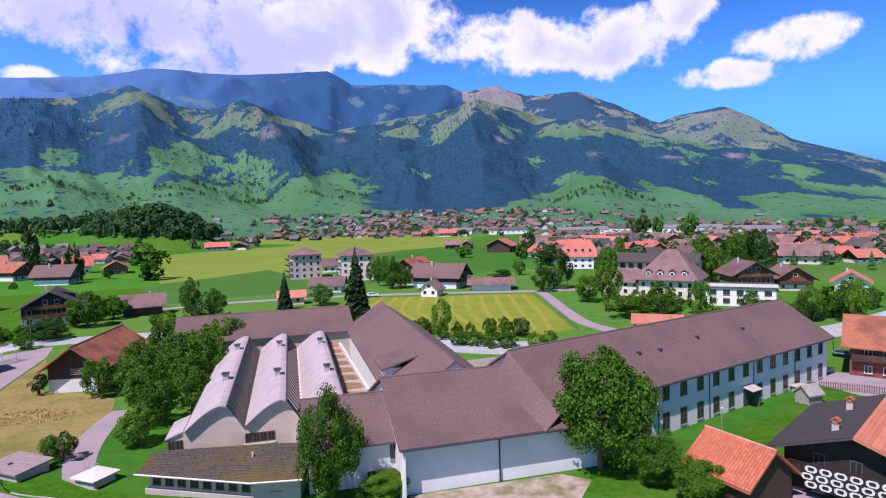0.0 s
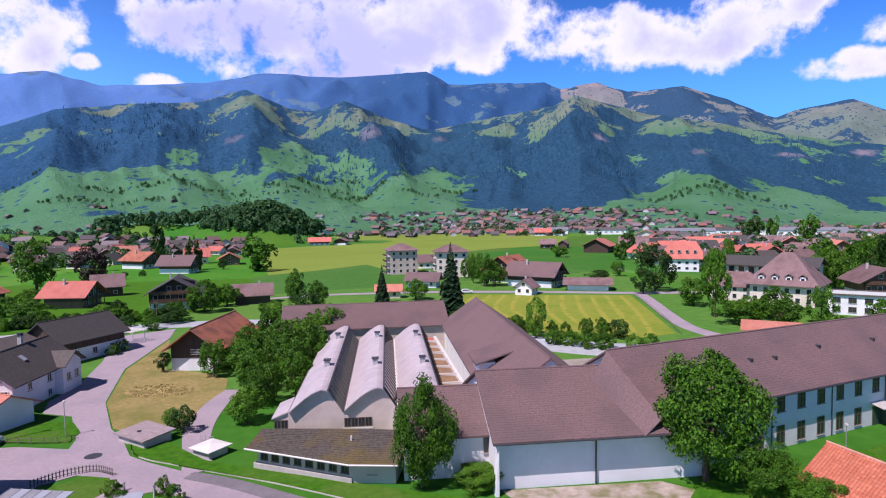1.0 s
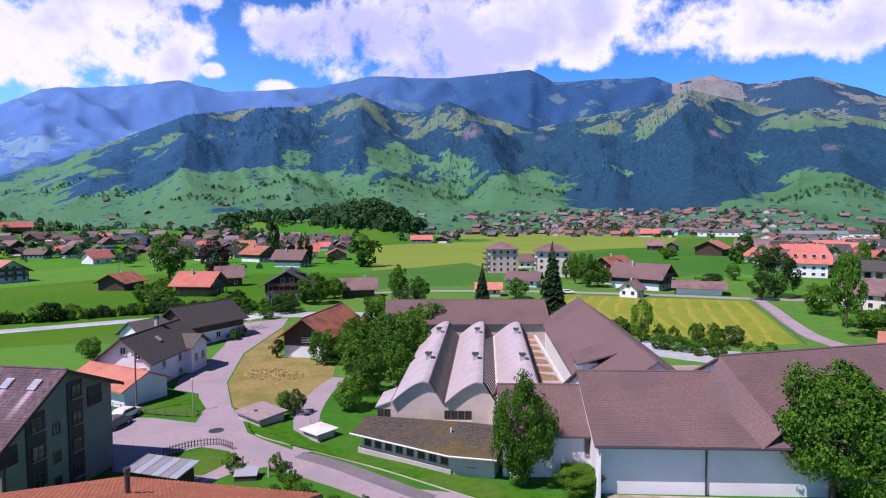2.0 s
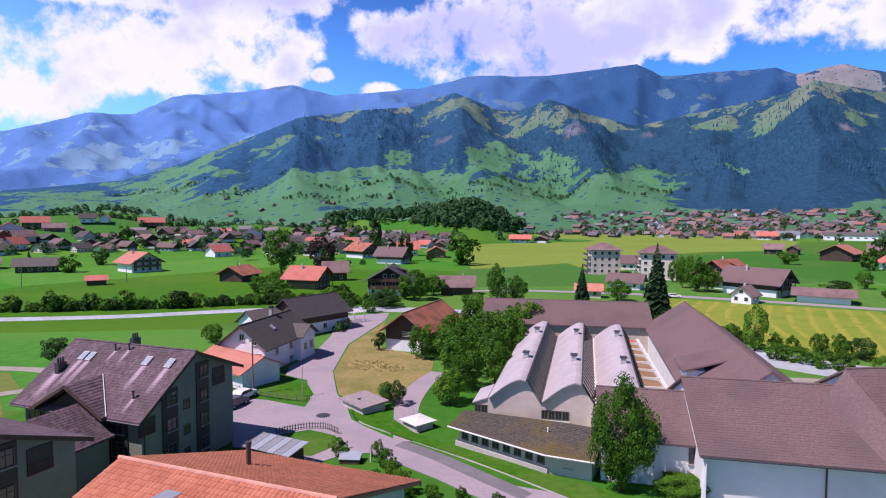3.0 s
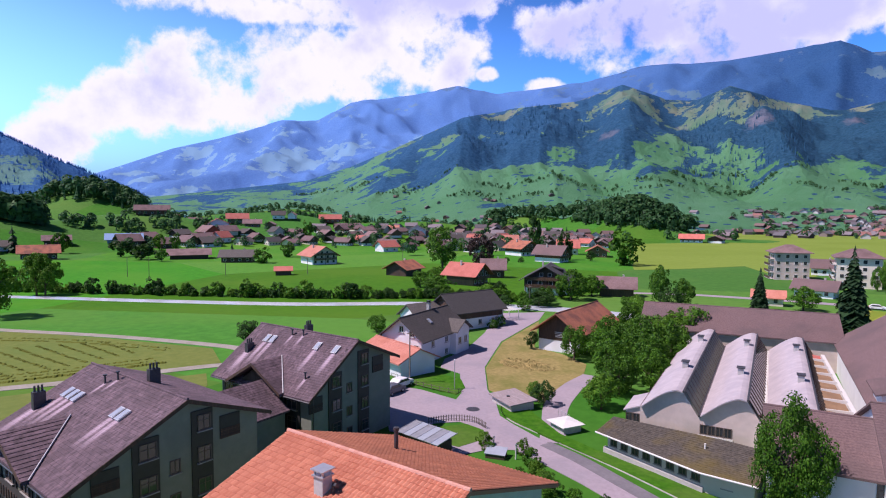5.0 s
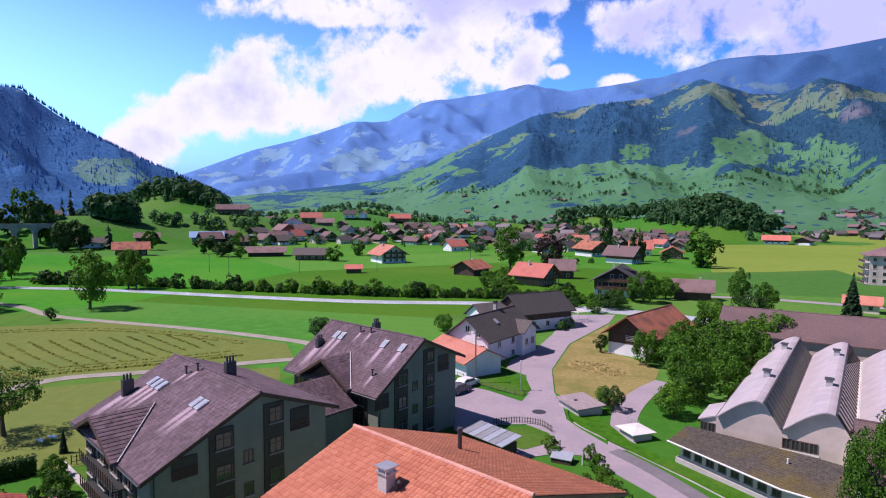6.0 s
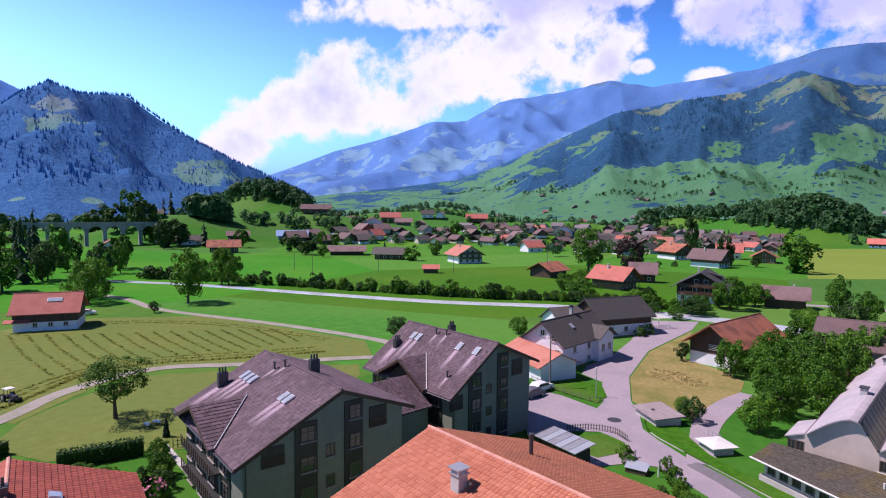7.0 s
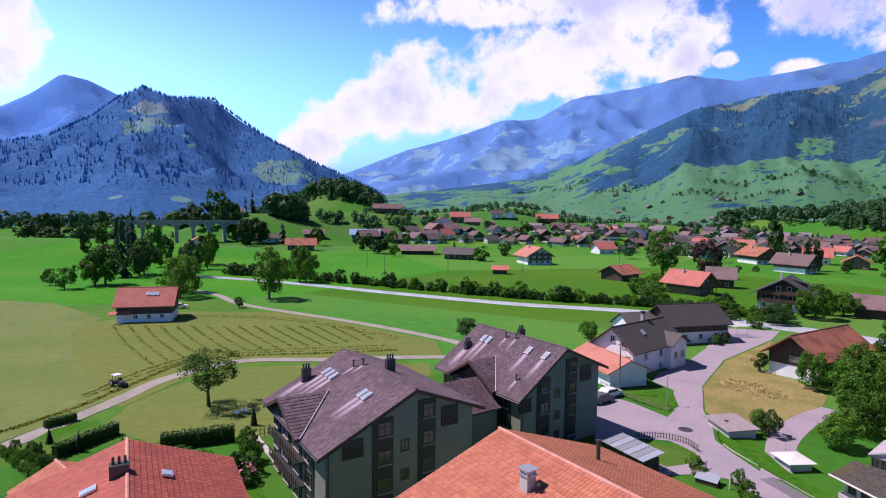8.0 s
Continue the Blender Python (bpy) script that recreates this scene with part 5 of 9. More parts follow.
def flats(x, y, turn, L, near, far, ridge, z_near, z_far, gable, lights, stacks, vents):
    """Three-storey block of flats with unequal roof slopes, a cross gable and glazed stair bays in its end wall.
    near, far: depth of the two slopes with their eaves; z_near, z_far: height of those eaves."""
    f = thing("apartment_block", x, y, 0, turn, "grey block of flats with a weathered mauve tiled roof", "apartment building", "blocks of flats")
    sn, sf = (ridge - z_near) / near, (ridge - z_far) / far
    wn, wf, E = near - 1.0, far - 0.9, L / 2
    cover = stained("flats_roof", M["streaked_roof"], [(q, r - 0.3, 0.45, 3.4) for q, r in lights] + [(q, r - 0.3, 0.7, 3.2) for q, r, top in stacks if r < 0] + [(q, r, 0.28, 1.6) for q, r in vents])

    def under(v):
        return ridge + (sn * v if v < 0 else -sf * v)

    bm = bmesh.new()
    o = [(-wn, 0), (wf, 0), (wf, under(wf) - 0.1), (0, ridge - 0.1), (-wn, under(-wn) - 0.1)]
    a = [bm.verts.new((-E, q, r)) for q, r in o]
    b = [bm.verts.new((E, q, r)) for q, r in o]
    bm.faces.new(a)
    bm.faces.new(b[::-1])
    for i in range(5):
        bm.faces.new((a[i], b[i], b[(i + 1) % 5], a[(i + 1) % 5]))
    part("wall", bm, M["grey_wall"], f)
    X = E + 0.85
    planes = [[(-X, -near, z_near), (X, -near, z_near), (X, 0, ridge), (-X, 0, ridge)], [(X, far, z_far), (-X, far, z_far), (-X, 0, ridge), (X, 0, ridge)]]
    bm = bmesh.new()
    for p in planes:
        slab(bm, p, 0.26)
    roof = part("roof", bm, cover, f, "weathered mauve tile roof with pale streaks")
    bm = bmesh.new()
    for p in planes:
        courses(bm, p, 0.33, 0.04)
    tagged(part("roof_covering", bm, cover, roof), kind="stuff")
    bm = bmesh.new()
    tube(bm, (-X, 0, ridge + 0.03), (X, 0, ridge + 0.03), 0.12, 0.12, 8)
    part("ridge_cap", bm, cover, roof)
    # end wall: tall dark bays with panes
    for yc, wide in ((-3.1, 2.1), (1.6, 1.9)):
        top = min(under(yc - wide / 2), under(yc + wide / 2)) - 0.45
        bm = bmesh.new()
        box(bm, E + 0.004, yc - wide / 2, 0.2, E + 0.12, yc + wide / 2, top)
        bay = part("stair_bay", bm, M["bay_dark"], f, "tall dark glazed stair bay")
        z = top - 1.75
        while z > 0.5:
            window(bay, E + 0.14, yc + 0.15, z, 90, wide - 0.7, 1.35, M["frame_dark"])
            z -= 2.7
    for z in (3.4, 6.2, 0.9):
        window(f, E + 0.02, -0.75, z, 90, 0.9, 1.15, M["frame_dark"])
    # loggias are not cut in: near-black panels on the wall paint their shade
    for yc, wide, tall in ((-6.1, 2.0, 1.7), (4.2, 1.9, 2.0)):
        top = min(under(yc - wide / 2), under(yc + wide / 2)) - 0.5
        bm = bmesh.new()
        box(bm, E + 0.004, yc - wide / 2, top - tall, E + 0.1, yc + wide / 2, top)
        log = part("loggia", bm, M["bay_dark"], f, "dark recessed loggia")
        for k in range(6):
            bm = bmesh.new()
            box(bm, E + 0.11, yc - wide / 2, top - tall + 0.15 * k, E + 0.15, yc + wide / 2, top - tall + 0.15 * k + 0.1)
            part("board", bm, M["dark_wood"], log)
    bm = bmesh.new()
    tube(bm, (E + 0.1, -wn + 0.25, 0.2), (E + 0.1, -wn + 0.25, under(-wn) - 0.4), 0.06, 0.06, 6)
    part("downpipe", bm, M["dark_metal"], f)
    for v in (-near, far):
        bm = bmesh.new()
        zz = under(v) + 0.02
        slab(bm, [(X - 0.02, 0, ridge + 0.02), (X + 0.06, 0, ridge + 0.02), (X + 0.06, v, zz), (X - 0.02, v, zz)], 0.36)
        part("barge_board", bm, M["dark_wood"], roof)
        bm = bmesh.new()
        tube(bm, (-X, v * 1.008, zz - 0.2), (X, v * 1.008, zz - 0.2), 0.08, 0.08, 6)
        part("gutter", bm, M["dark_metal"], roof)
    # cross gable on the garden side
    gx, gw, gz = gable
    yb, yf, ze = -(ridge - gz) / sn, -near - 0.5, z_near
    bm = bmesh.new()
    a = [bm.verts.new(p) for p in ((gx - gw + 0.9, yf + 0.9, ze - 0.3), (gx + gw - 0.9, yf + 0.9, ze - 0.3), (gx, yf + 0.9, gz - 0.4))]
    b = [bm.verts.new(p) for p in ((gx - gw + 0.9, yb, ze - 0.3), (gx + gw - 0.9, yb, ze - 0.3), (gx, yb, gz - 0.4))]
    bm.faces.new(a)
    bm.faces.new(b[::-1])
    for i in range(3):
        bm.faces.new((a[i], b[i], b[(i + 1) % 3], a[(i + 1) % 3]))
    cg = part("cross_gable", bm, M["black_wood"], f, "dark timber cross gable")
    bm = bmesh.new()
    for sg in (-1, 1):
        slab(bm, [(gx + sg * gw, yf, ze + 0.12), (gx, yf, gz + 0.12), (gx, yb - 0.1, gz + 0.12), (gx + sg * gw, -near, ze + 0.12)], 0.22)
    cr = part("cross_gable_roof", bm, M["streaked_roof"], cg)
    bm = bmesh.new()
    for sg in (-1, 1):
        rows = 13
        for i in range(rows):
            t0, t1 = i / rows, (i + 1.2) / rows
            q = []
            for t, up in ((t0, 0.18), (min(1, t1), 0.125)):
                q.append((gx + sg * gw * (1 - t), yf, ze + (gz - ze) * t + up))
                q.append((gx + sg * gw * (1 - t), -near + (yb - 0.1 + near) * t, ze + (gz - ze) * t + up))
            v = [bm.verts.new(p) for p in (q[0], q[1], q[3], q[2])]
            bm.faces.new(v)
    tagged(part("gable_covering", bm, M["streaked_roof"], cr), kind="stuff")
    bm = bmesh.new()
    tube(bm, (gx + gw, -near, ze + 0.16), (gx, yb, gz + 0.16), 0.07, 0.07, 5)
    part("valley_flashing", bm, M["sheet_metal"], cr)
    for sg in (-1, 1):
        bm = bmesh.new()
        slab(bm, [(gx + sg * gw, yf - 0.06, ze + 0.14), (gx, yf - 0.06, gz + 0.14), (gx, yf - 0.01, gz + 0.14), (gx + sg * gw, yf - 0.01, ze + 0.14)], 0.34)
        part("barge_board", bm, M["dark_wood"], cr)
    # garden side: dark bays, and balcony floors blackened to stand for their shade
    for xx in (-E + 1.6, gx - 1.8, gx + 1.8, gx + 5.4):
        bm = bmesh.new()
        box(bm, xx - 1.3, -wn - 0.1, 0.2, xx + 1.3, -wn - 0.004, z_near - 0.2)
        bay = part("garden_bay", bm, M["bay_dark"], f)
        for z in (0.4, 2.9, 5.2):
            window(bay, xx, -wn - 0.12, z, 0, 1.7, 1.5, M["frame_dark"])
    for z in (2.6, 5.0):
        bm = bmesh.new()
        box(bm, gx - gw + 1, -wn - 1.2, z - 0.12, gx + gw - 1, -wn - 0.12, z)
        b1 = part("balcony", bm, M["bay_dark"], f)
        for k in range(16):
            xx = gx - gw + 1.05 + k * (2 * gw - 2.1) / 15
            bm = bmesh.new()
            box(bm, xx - 0.11, -wn - 1.2, z + 0.02, xx + 0.11, -wn - 1.14, z + 0.9)
            part("balcony_slat", bm, M["dark_wood"], b1)
    for xx, yy in lights:
        skylight(f, xx, yy, ridge - 0.12, sn)
    for xx, yy, top in stacks:
        chimney_pots(f, xx, yy, under(yy) - 0.4, top - 0.5, 0.6, 1.0)
    for xx, yy in vents:
        bm = bmesh.new()
        tube(bm, (xx, yy, under(yy) - 0.2), (xx, yy, under(yy) + 0.75), 0.09, 0.09, 8)
        tube(bm, (xx, yy, under(yy) + 0.75), (xx, yy, under(yy) + 0.85), 0.19, 0.19, 8)
        part("vent_pipe", bm, M["dark_metal"], f)
    return f


# near-black of the bays, used too as painted shade for loggias and balcony floors
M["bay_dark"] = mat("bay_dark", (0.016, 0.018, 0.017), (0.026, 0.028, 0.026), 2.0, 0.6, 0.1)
M["black_wood"] = mat("black_wood", (0.014, 0.011, 0.010), (0.035, 0.026, 0.022), 2.0, 0.8, 0.3, (0.02, 0.015, 0.013), 0.4, 0.5, stretch=(4, 4, 0.6))
flats(-56.1, 18.1, 5.8, 16.6, 9.7, 7.87, 12.3, 7.55, 9.35, (-1.3, 5.6, 9.95), [(-5.9, -3.3), (-4.8, -3.3), (-3.7, -3.3), (3.7, -3.1), (4.7, -3.1)], [(-7.2, -5.3, 11.6), (0.2, 1.6, 13.5)], [(-3.0, -1.3), (-2.0, -0.6)])
flats(-63.5, 41.0, 8.5, 16.3, 7.7, 7.53, 12.4, 7.0, 9.1, (-0.3, 5.0, 9.8), [(-5.2, -1.9), (-4.1, -1.9), (3.9, -1.7), (7.0, -1.7)], [(-6.6, -3.7, 11.2), (-1.4, 1.6, 13.3)], [(-1.6, -0.9), (0.2, -0.7), (6.0, -5.6)])


def link_roof():
    k = thing("link_building", -60.5, 28.5, 0, 100, "low link between two blocks of flats under mauve tiles", "building")
    bm = bmesh.new()
    gable_wall(bm, 10, 8, 5.6, 8.0)
    part("wall", bm, M["grey_wall"], k)
    bm = bmesh.new()
    planes = roof_planes(10, 8, 5.6, 8.0, 0.2, 0.6)
    for p in planes:
        slab(bm, p, 0.2)
    r = part("roof", bm, M["streaked_roof"], k)
    bm = bmesh.new()
    for p in planes:
        courses(bm, p, 0.33, 0.03)
    tagged(part("roof_covering", bm, M["streaked_roof"], r), kind="stuff")


link_roof()


def pantile_mesh(w=0.3, l=0.42):
    """One curved clay tile, laid along y with its lower end towards -y."""
    bm = bmesh.new()
    prof = [(-0.5, 0.0), (-0.28, 0.055), (0.0, 0.075), (0.26, 0.04), (0.5, 0.0)]
    rows = [[bm.verts.new((x * w, y, z + e)) for x, z in prof] for y, e in ((0, 0.045), (l * 1.12, 0.0))]
    for i in range(4):
        bm.faces.new((rows[0][i], rows[0][i + 1], rows[1][i + 1], rows[1][i]))
    low = [bm.verts.new((x * w, 0, 0.0)) for x in (-0.5, 0.5)]
    bm.faces.new((low[0], low[1], rows[0][4], rows[0][3], rows[0][2], rows[0][1], rows[0][0]))
    me = bpy.data.meshes.new("roof_tile")
    bm.to_mesh(me)
    bm.free()
    return me


def tile_slope(roof, corner, along, up, nx, ny, material, pick, seed):
    """Tiles on a slope, from its lower corner: nx along the eave, ny up to the ridge. pick(i, j): tiles that are parts of their own."""
    rng = random.Random(seed)
    tile = pantile_mesh(along.length / nx, up.length / ny)
    tile.materials.append(material)
    a, u = along.normalized(), up.normalized()
    n = a.cross(u)
    base = Matrix((a, u, n)).transposed().to_4x4()
    src = [v.co.copy() for v in tile.vertices]
    polys = [tuple(p.vertices) for p in tile.polygons]
    verts, faces = [], []
    for j in range(ny):
        for i in range(nx):
            p = corner + along * ((i + 0.5) / nx) + up * (j / ny) + n * rng.uniform(0.0, 0.012)
            m = Matrix.Translation(p) @ base @ pose(0, 0, 0, 0, 0, rng.uniform(-0.8, 0.8))
            if pick(i, j):
                ob = hang("roof_tile", tile, None, roof)
                ob.matrix_basis = m
            else:
                k = len(verts)
                verts += [tuple(m @ c) for c in src]
                faces += [tuple(k + q for q in f) for f in polys]
    me = bpy.data.meshes.new("tile_covering")
    me.from_pydata(verts, [], faces)
    tagged(hang("tile_covering", me, material, roof), kind="stuff")


def clay(name, c1, c2, c3):
    """Clay tiles, each of its own tone, with lichen."""
    m = bpy.data.materials.new(name)
    m.use_nodes = True
    n, l = m.node_tree.nodes, m.node_tree.links
    b = n["Principled BSDF"]
    b.inputs["Roughness"].default_value = 0.82
    geo = n.new("ShaderNodeNewGeometry")
    info = n.new("ShaderNodeObjectInfo")
    add = n.new("ShaderNodeMath")
    add.operation = 'ADD'
    l.new(geo.outputs["Random Per Island"], add.inputs[0])
    l.new(info.outputs["Random"], add.inputs[1])
    frac = n.new("ShaderNodeMath")
    frac.operation = 'FRACT'
    l.new(add.outputs[0], frac.inputs[0])
    mix = n.new("ShaderNodeMixRGB")
    mix.inputs[1].default_value = (*c1, 1)
    mix.inputs[2].default_value = (*c2, 1)
    l.new(frac.outputs[0], mix.inputs[0])
    tc = n.new("ShaderNodeTexCoord")
    ns = n.new("ShaderNodeTexNoise")
    ns.inputs["Scale"].default_value = 0.5
    ns.inputs["Detail"].default_value = 6
    l.new(geo.outputs["Position"], ns.inputs["Vector"])
    rg = n.new("ShaderNodeMapRange")
    rg.inputs["From Min"].default_value = 0.45
    rg.inputs["From Max"].default_value = 0.7
    rg.inputs["To Max"].default_value = 0.55
    l.new(ns.outputs["Fac"], rg.inputs["Value"])
    mix2 = n.new("ShaderNodeMixRGB")
    l.new(rg.outputs[0], mix2.inputs[0])
    l.new(mix.outputs[0], mix2.inputs[1])
    mix2.inputs[2].default_value = (*c3, 1)
    l.new(mix2.outputs[0], b.inputs["Base Color"])
    return m


M["clay_orange"] = clay("clay_orange", (0.46, 0.15, 0.085), (0.58, 0.22, 0.13), (0.38, 0.12, 0.07))
M["clay_red"] = clay("clay_red", (0.36, 0.085, 0.06), (0.47, 0.125, 0.085), (0.28, 0.07, 0.055))


def tiled_house():
    """House close below the camera, under a low-pitched roof of orange clay tiles."""
    L, half, ridge, eave = 15.4, 11.6, 12.0, 8.05
    h = thing("tiled_house", -28.3, 22.5, 0, 8, "house under a low roof of bright orange clay tiles", "house")
    bm = bmesh.new()
    gable_wall(bm, L - 1.6, 2 * half - 2.2, eave, ridge - 0.35)
    part("wall", bm, M["cream_wall"], h)
    bm = bmesh.new()
    for sg in (-1, 1):
        slab(bm, [(-L / 2, sg * half, eave), (L / 2, sg * half, eave), (L / 2, 0, ridge), (-L / 2, 0, ridge)], 0.25)
    r = part("roof", bm, M["clay_orange"], h, "orange clay tile roof")
    up = Vector((0, half, ridge - eave))
    tile_slope(r, Vector((-L / 2, -half, eave + 0.02)), Vector((L, 0, 0)), up, 50, 29, M["clay_orange"], lambda i, j: j >= 19 and 2 <= i < 32, 7)
    # slope turned from the sun: its shade is painted in with darker tiles
    tile_slope(r, Vector((L / 2, half, eave + 0.02)), Vector((-L, 0, 0)), Vector((0, -half, ridge - eave)), 50, 29, M["clay_orange_shaded"], lambda i, j: False, 8)
    for k in range(38):
        x = -L / 2 + 0.2 + k * (L - 0.4) / 37
        bm = bmesh.new()
        tube(bm, (x - 0.22, 0, ridge + 0.06), (x + 0.22, 0, ridge + 0.09), 0.15, 0.13, 8)
        part("ridge_tile", bm, M["clay_pale"], r)
    bm = bmesh.new()
    tube(bm, (-2.3, 5.4, 10.0), (-2.3, 5.4, 11.6), 0.16, 0.16, 10)
    pipe = part("flue_pipe", bm, M["dark_metal"], h)
    bm = bmesh.new()
    tube(bm, (-2.3, 5.4, 11.62), (-2.3, 5.4, 11.85), 0.21, 0.21, 10)
    part("cowl", bm, M["dark_metal"], pipe)
    bm = bmesh.new()
    box(bm, -0.95, -3.7, 10.2, -0.2, -2.95, 11.9)
    c = part("chimney", bm, M["concrete"], h, "grey rendered chimney with a sheet cap")
    bm = bmesh.new()
    box(bm, -1.05, -3.8, 11.92, -0.1, -2.85, 12.0)
    for x in (-0.95, -0.3):
        for y in (-3.7, -3.05):
            box(bm, x, y, 12.0, x + 0.1, y + 0.1, 12.3)
    box(bm, -1.1, -3.85, 12.3, -0.05, -2.8, 12.37)
    part("chimney_cap", bm, M["sheet_metal"], c)
    bm = bmesh.new()
    tube(bm, (0.15, -3.2, 10.7), (0.15, -3.2, 11.5), 0.09, 0.09, 8)
    tube(bm, (0.15, -3.2, 11.5), (0.5, -3.2, 11.55), 0.12, 0.12, 8)
    part("flue_elbow", bm, M["dark_metal"], c)
    for sg in (-1, 1):
        bm = bmesh.new()
        tube(bm, (-L / 2, sg * (half + 0.08), eave - 0.1), (L / 2, sg * (half + 0.08), eave - 0.1), 0.09, 0.09, 6)
        part("gutter", bm, M["dark_metal"], h)
    for x in (-4.5, 0, 4.5):
        for z in (1.0, 4.4):
            window(h, x, half - 1.08, z, 180, 1.2, 1.4)


M["clay_hut"] = clay("clay_hut", (0.42, 0.115, 0.062), (0.52, 0.17, 0.095), (0.33, 0.09, 0.055))
# darker copy of the orange tiles, for the less lit slope
M["clay_orange_shaded"] = clay("clay_orange_shaded", (0.40, 0.14, 0.075), (0.50, 0.19, 0.10), (0.30, 0.115, 0.065))
M["clay_pale"] = clay("clay_pale", (0.55, 0.25, 0.18), (0.62, 0.32, 0.25), (0.45, 0.2, 0.15))
tiled_house()


def red_tiled_house():
    """Red-tiled house by the garden, its ridge running away to the west."""
    L, half, ridge, eave = 14.0, 8.2, 10.0, 6.9
    h = thing("tiled_house", -43.6, -5.0, 0, 2.5, "house under a red clay tile roof beside a garden", "house")
    bm = bmesh.new()
    gable_wall(bm, L - 1.4, 2 * half - 1.8, eave, ridge - 0.3)
    part("wall", bm, M["white_wall"], h)
    bm = bmesh.new()
    for sg in (-1, 1):
        slab(bm, [(-L / 2, sg * half, eave), (L / 2, sg * half, eave), (L / 2, 0, ridge), (-L / 2, 0, ridge)], 0.22)
    r = part("roof", bm, M["clay_red"], h, "red clay tile roof")
    tile_slope(r, Vector((L / 2, half, eave + 0.02)), Vector((-L, 0, 0)), Vector((0, -half, ridge - eave)), 42, 20, M["clay_red"], lambda i, j: i >= 27, 9)
    tile_slope(r, Vector((-L / 2, -half, eave + 0.02)), Vector((L, 0, 0)), Vector((0, half, ridge - eave)), 42, 20, M["clay_red"], lambda i, j: False, 10)
    for k in range(30):
        x = -L / 2 + 0.2 + k * (L - 0.4) / 29
        bm = bmesh.new()
        tube(bm, (x - 0.25, 0, ridge + 0.08), (x + 0.25, 0, ridge + 0.05), 0.14, 0.12, 8)
        part("ridge_tile", bm, M["clay_pale"], r)
    chimney_pots(h, -0.4, -0.5, 9.0, 10.7, 0.9, 1.3)
    skylight(h, -0.6, 2.6, ridge, (ridge - eave) / half, 1, 1.0, 0.8)
    skylight(h, 0.2, -2.4, ridge, (ridge - eave) / half, -1, 0.9, 1.1)


red_tiled_house()


def tiled_porch():
    """Small orange-tiled roof beside the red-tiled house, its ridge towards the garden."""
    L, half, ridge, eave = 7.0, 3.6, 6.7, 5.1
    h = thing("tiled_annex", -53.7, -9.8, 0, 24, "small annex under orange clay tiles", "annex")
    bm = bmesh.new()
    gable_wall(bm, L - 0.8, 2 * half - 1.0, eave, ridge - 0.25)
    part("wall", bm, M["white_wall"], h)
    bm = bmesh.new()
    for sg in (-1, 1):
        slab(bm, [(-L / 2, sg * half, eave), (L / 2, sg * half, eave), (L / 2, 0, ridge), (-L / 2, 0, ridge)], 0.18)
    r = part("roof", bm, M["clay_orange"], h)
    tile_slope(r, Vector((-L / 2, -half, eave + 0.02)), Vector((L, 0, 0)), Vector((0, half, ridge - eave)), 22, 10, M["clay_orange"], lambda i, j: True, 12)
    tile_slope(r, Vector((L / 2, half, eave + 0.02)), Vector((-L, 0, 0)), Vector((0, -half, ridge - eave)), 22, 10, M["clay_orange"], lambda i, j: False, 13)
    for k in range(16):
        x = -L / 2 + 0.2 + k * (L - 0.4) / 15
        bm = bmesh.new()
        tube(bm, (x - 0.24, 0, ridge + 0.08), (x + 0.24, 0, ridge + 0.05), 0.14, 0.12, 8)
        part("ridge_tile", bm, M["clay_pale"], r)


tiled_porch()

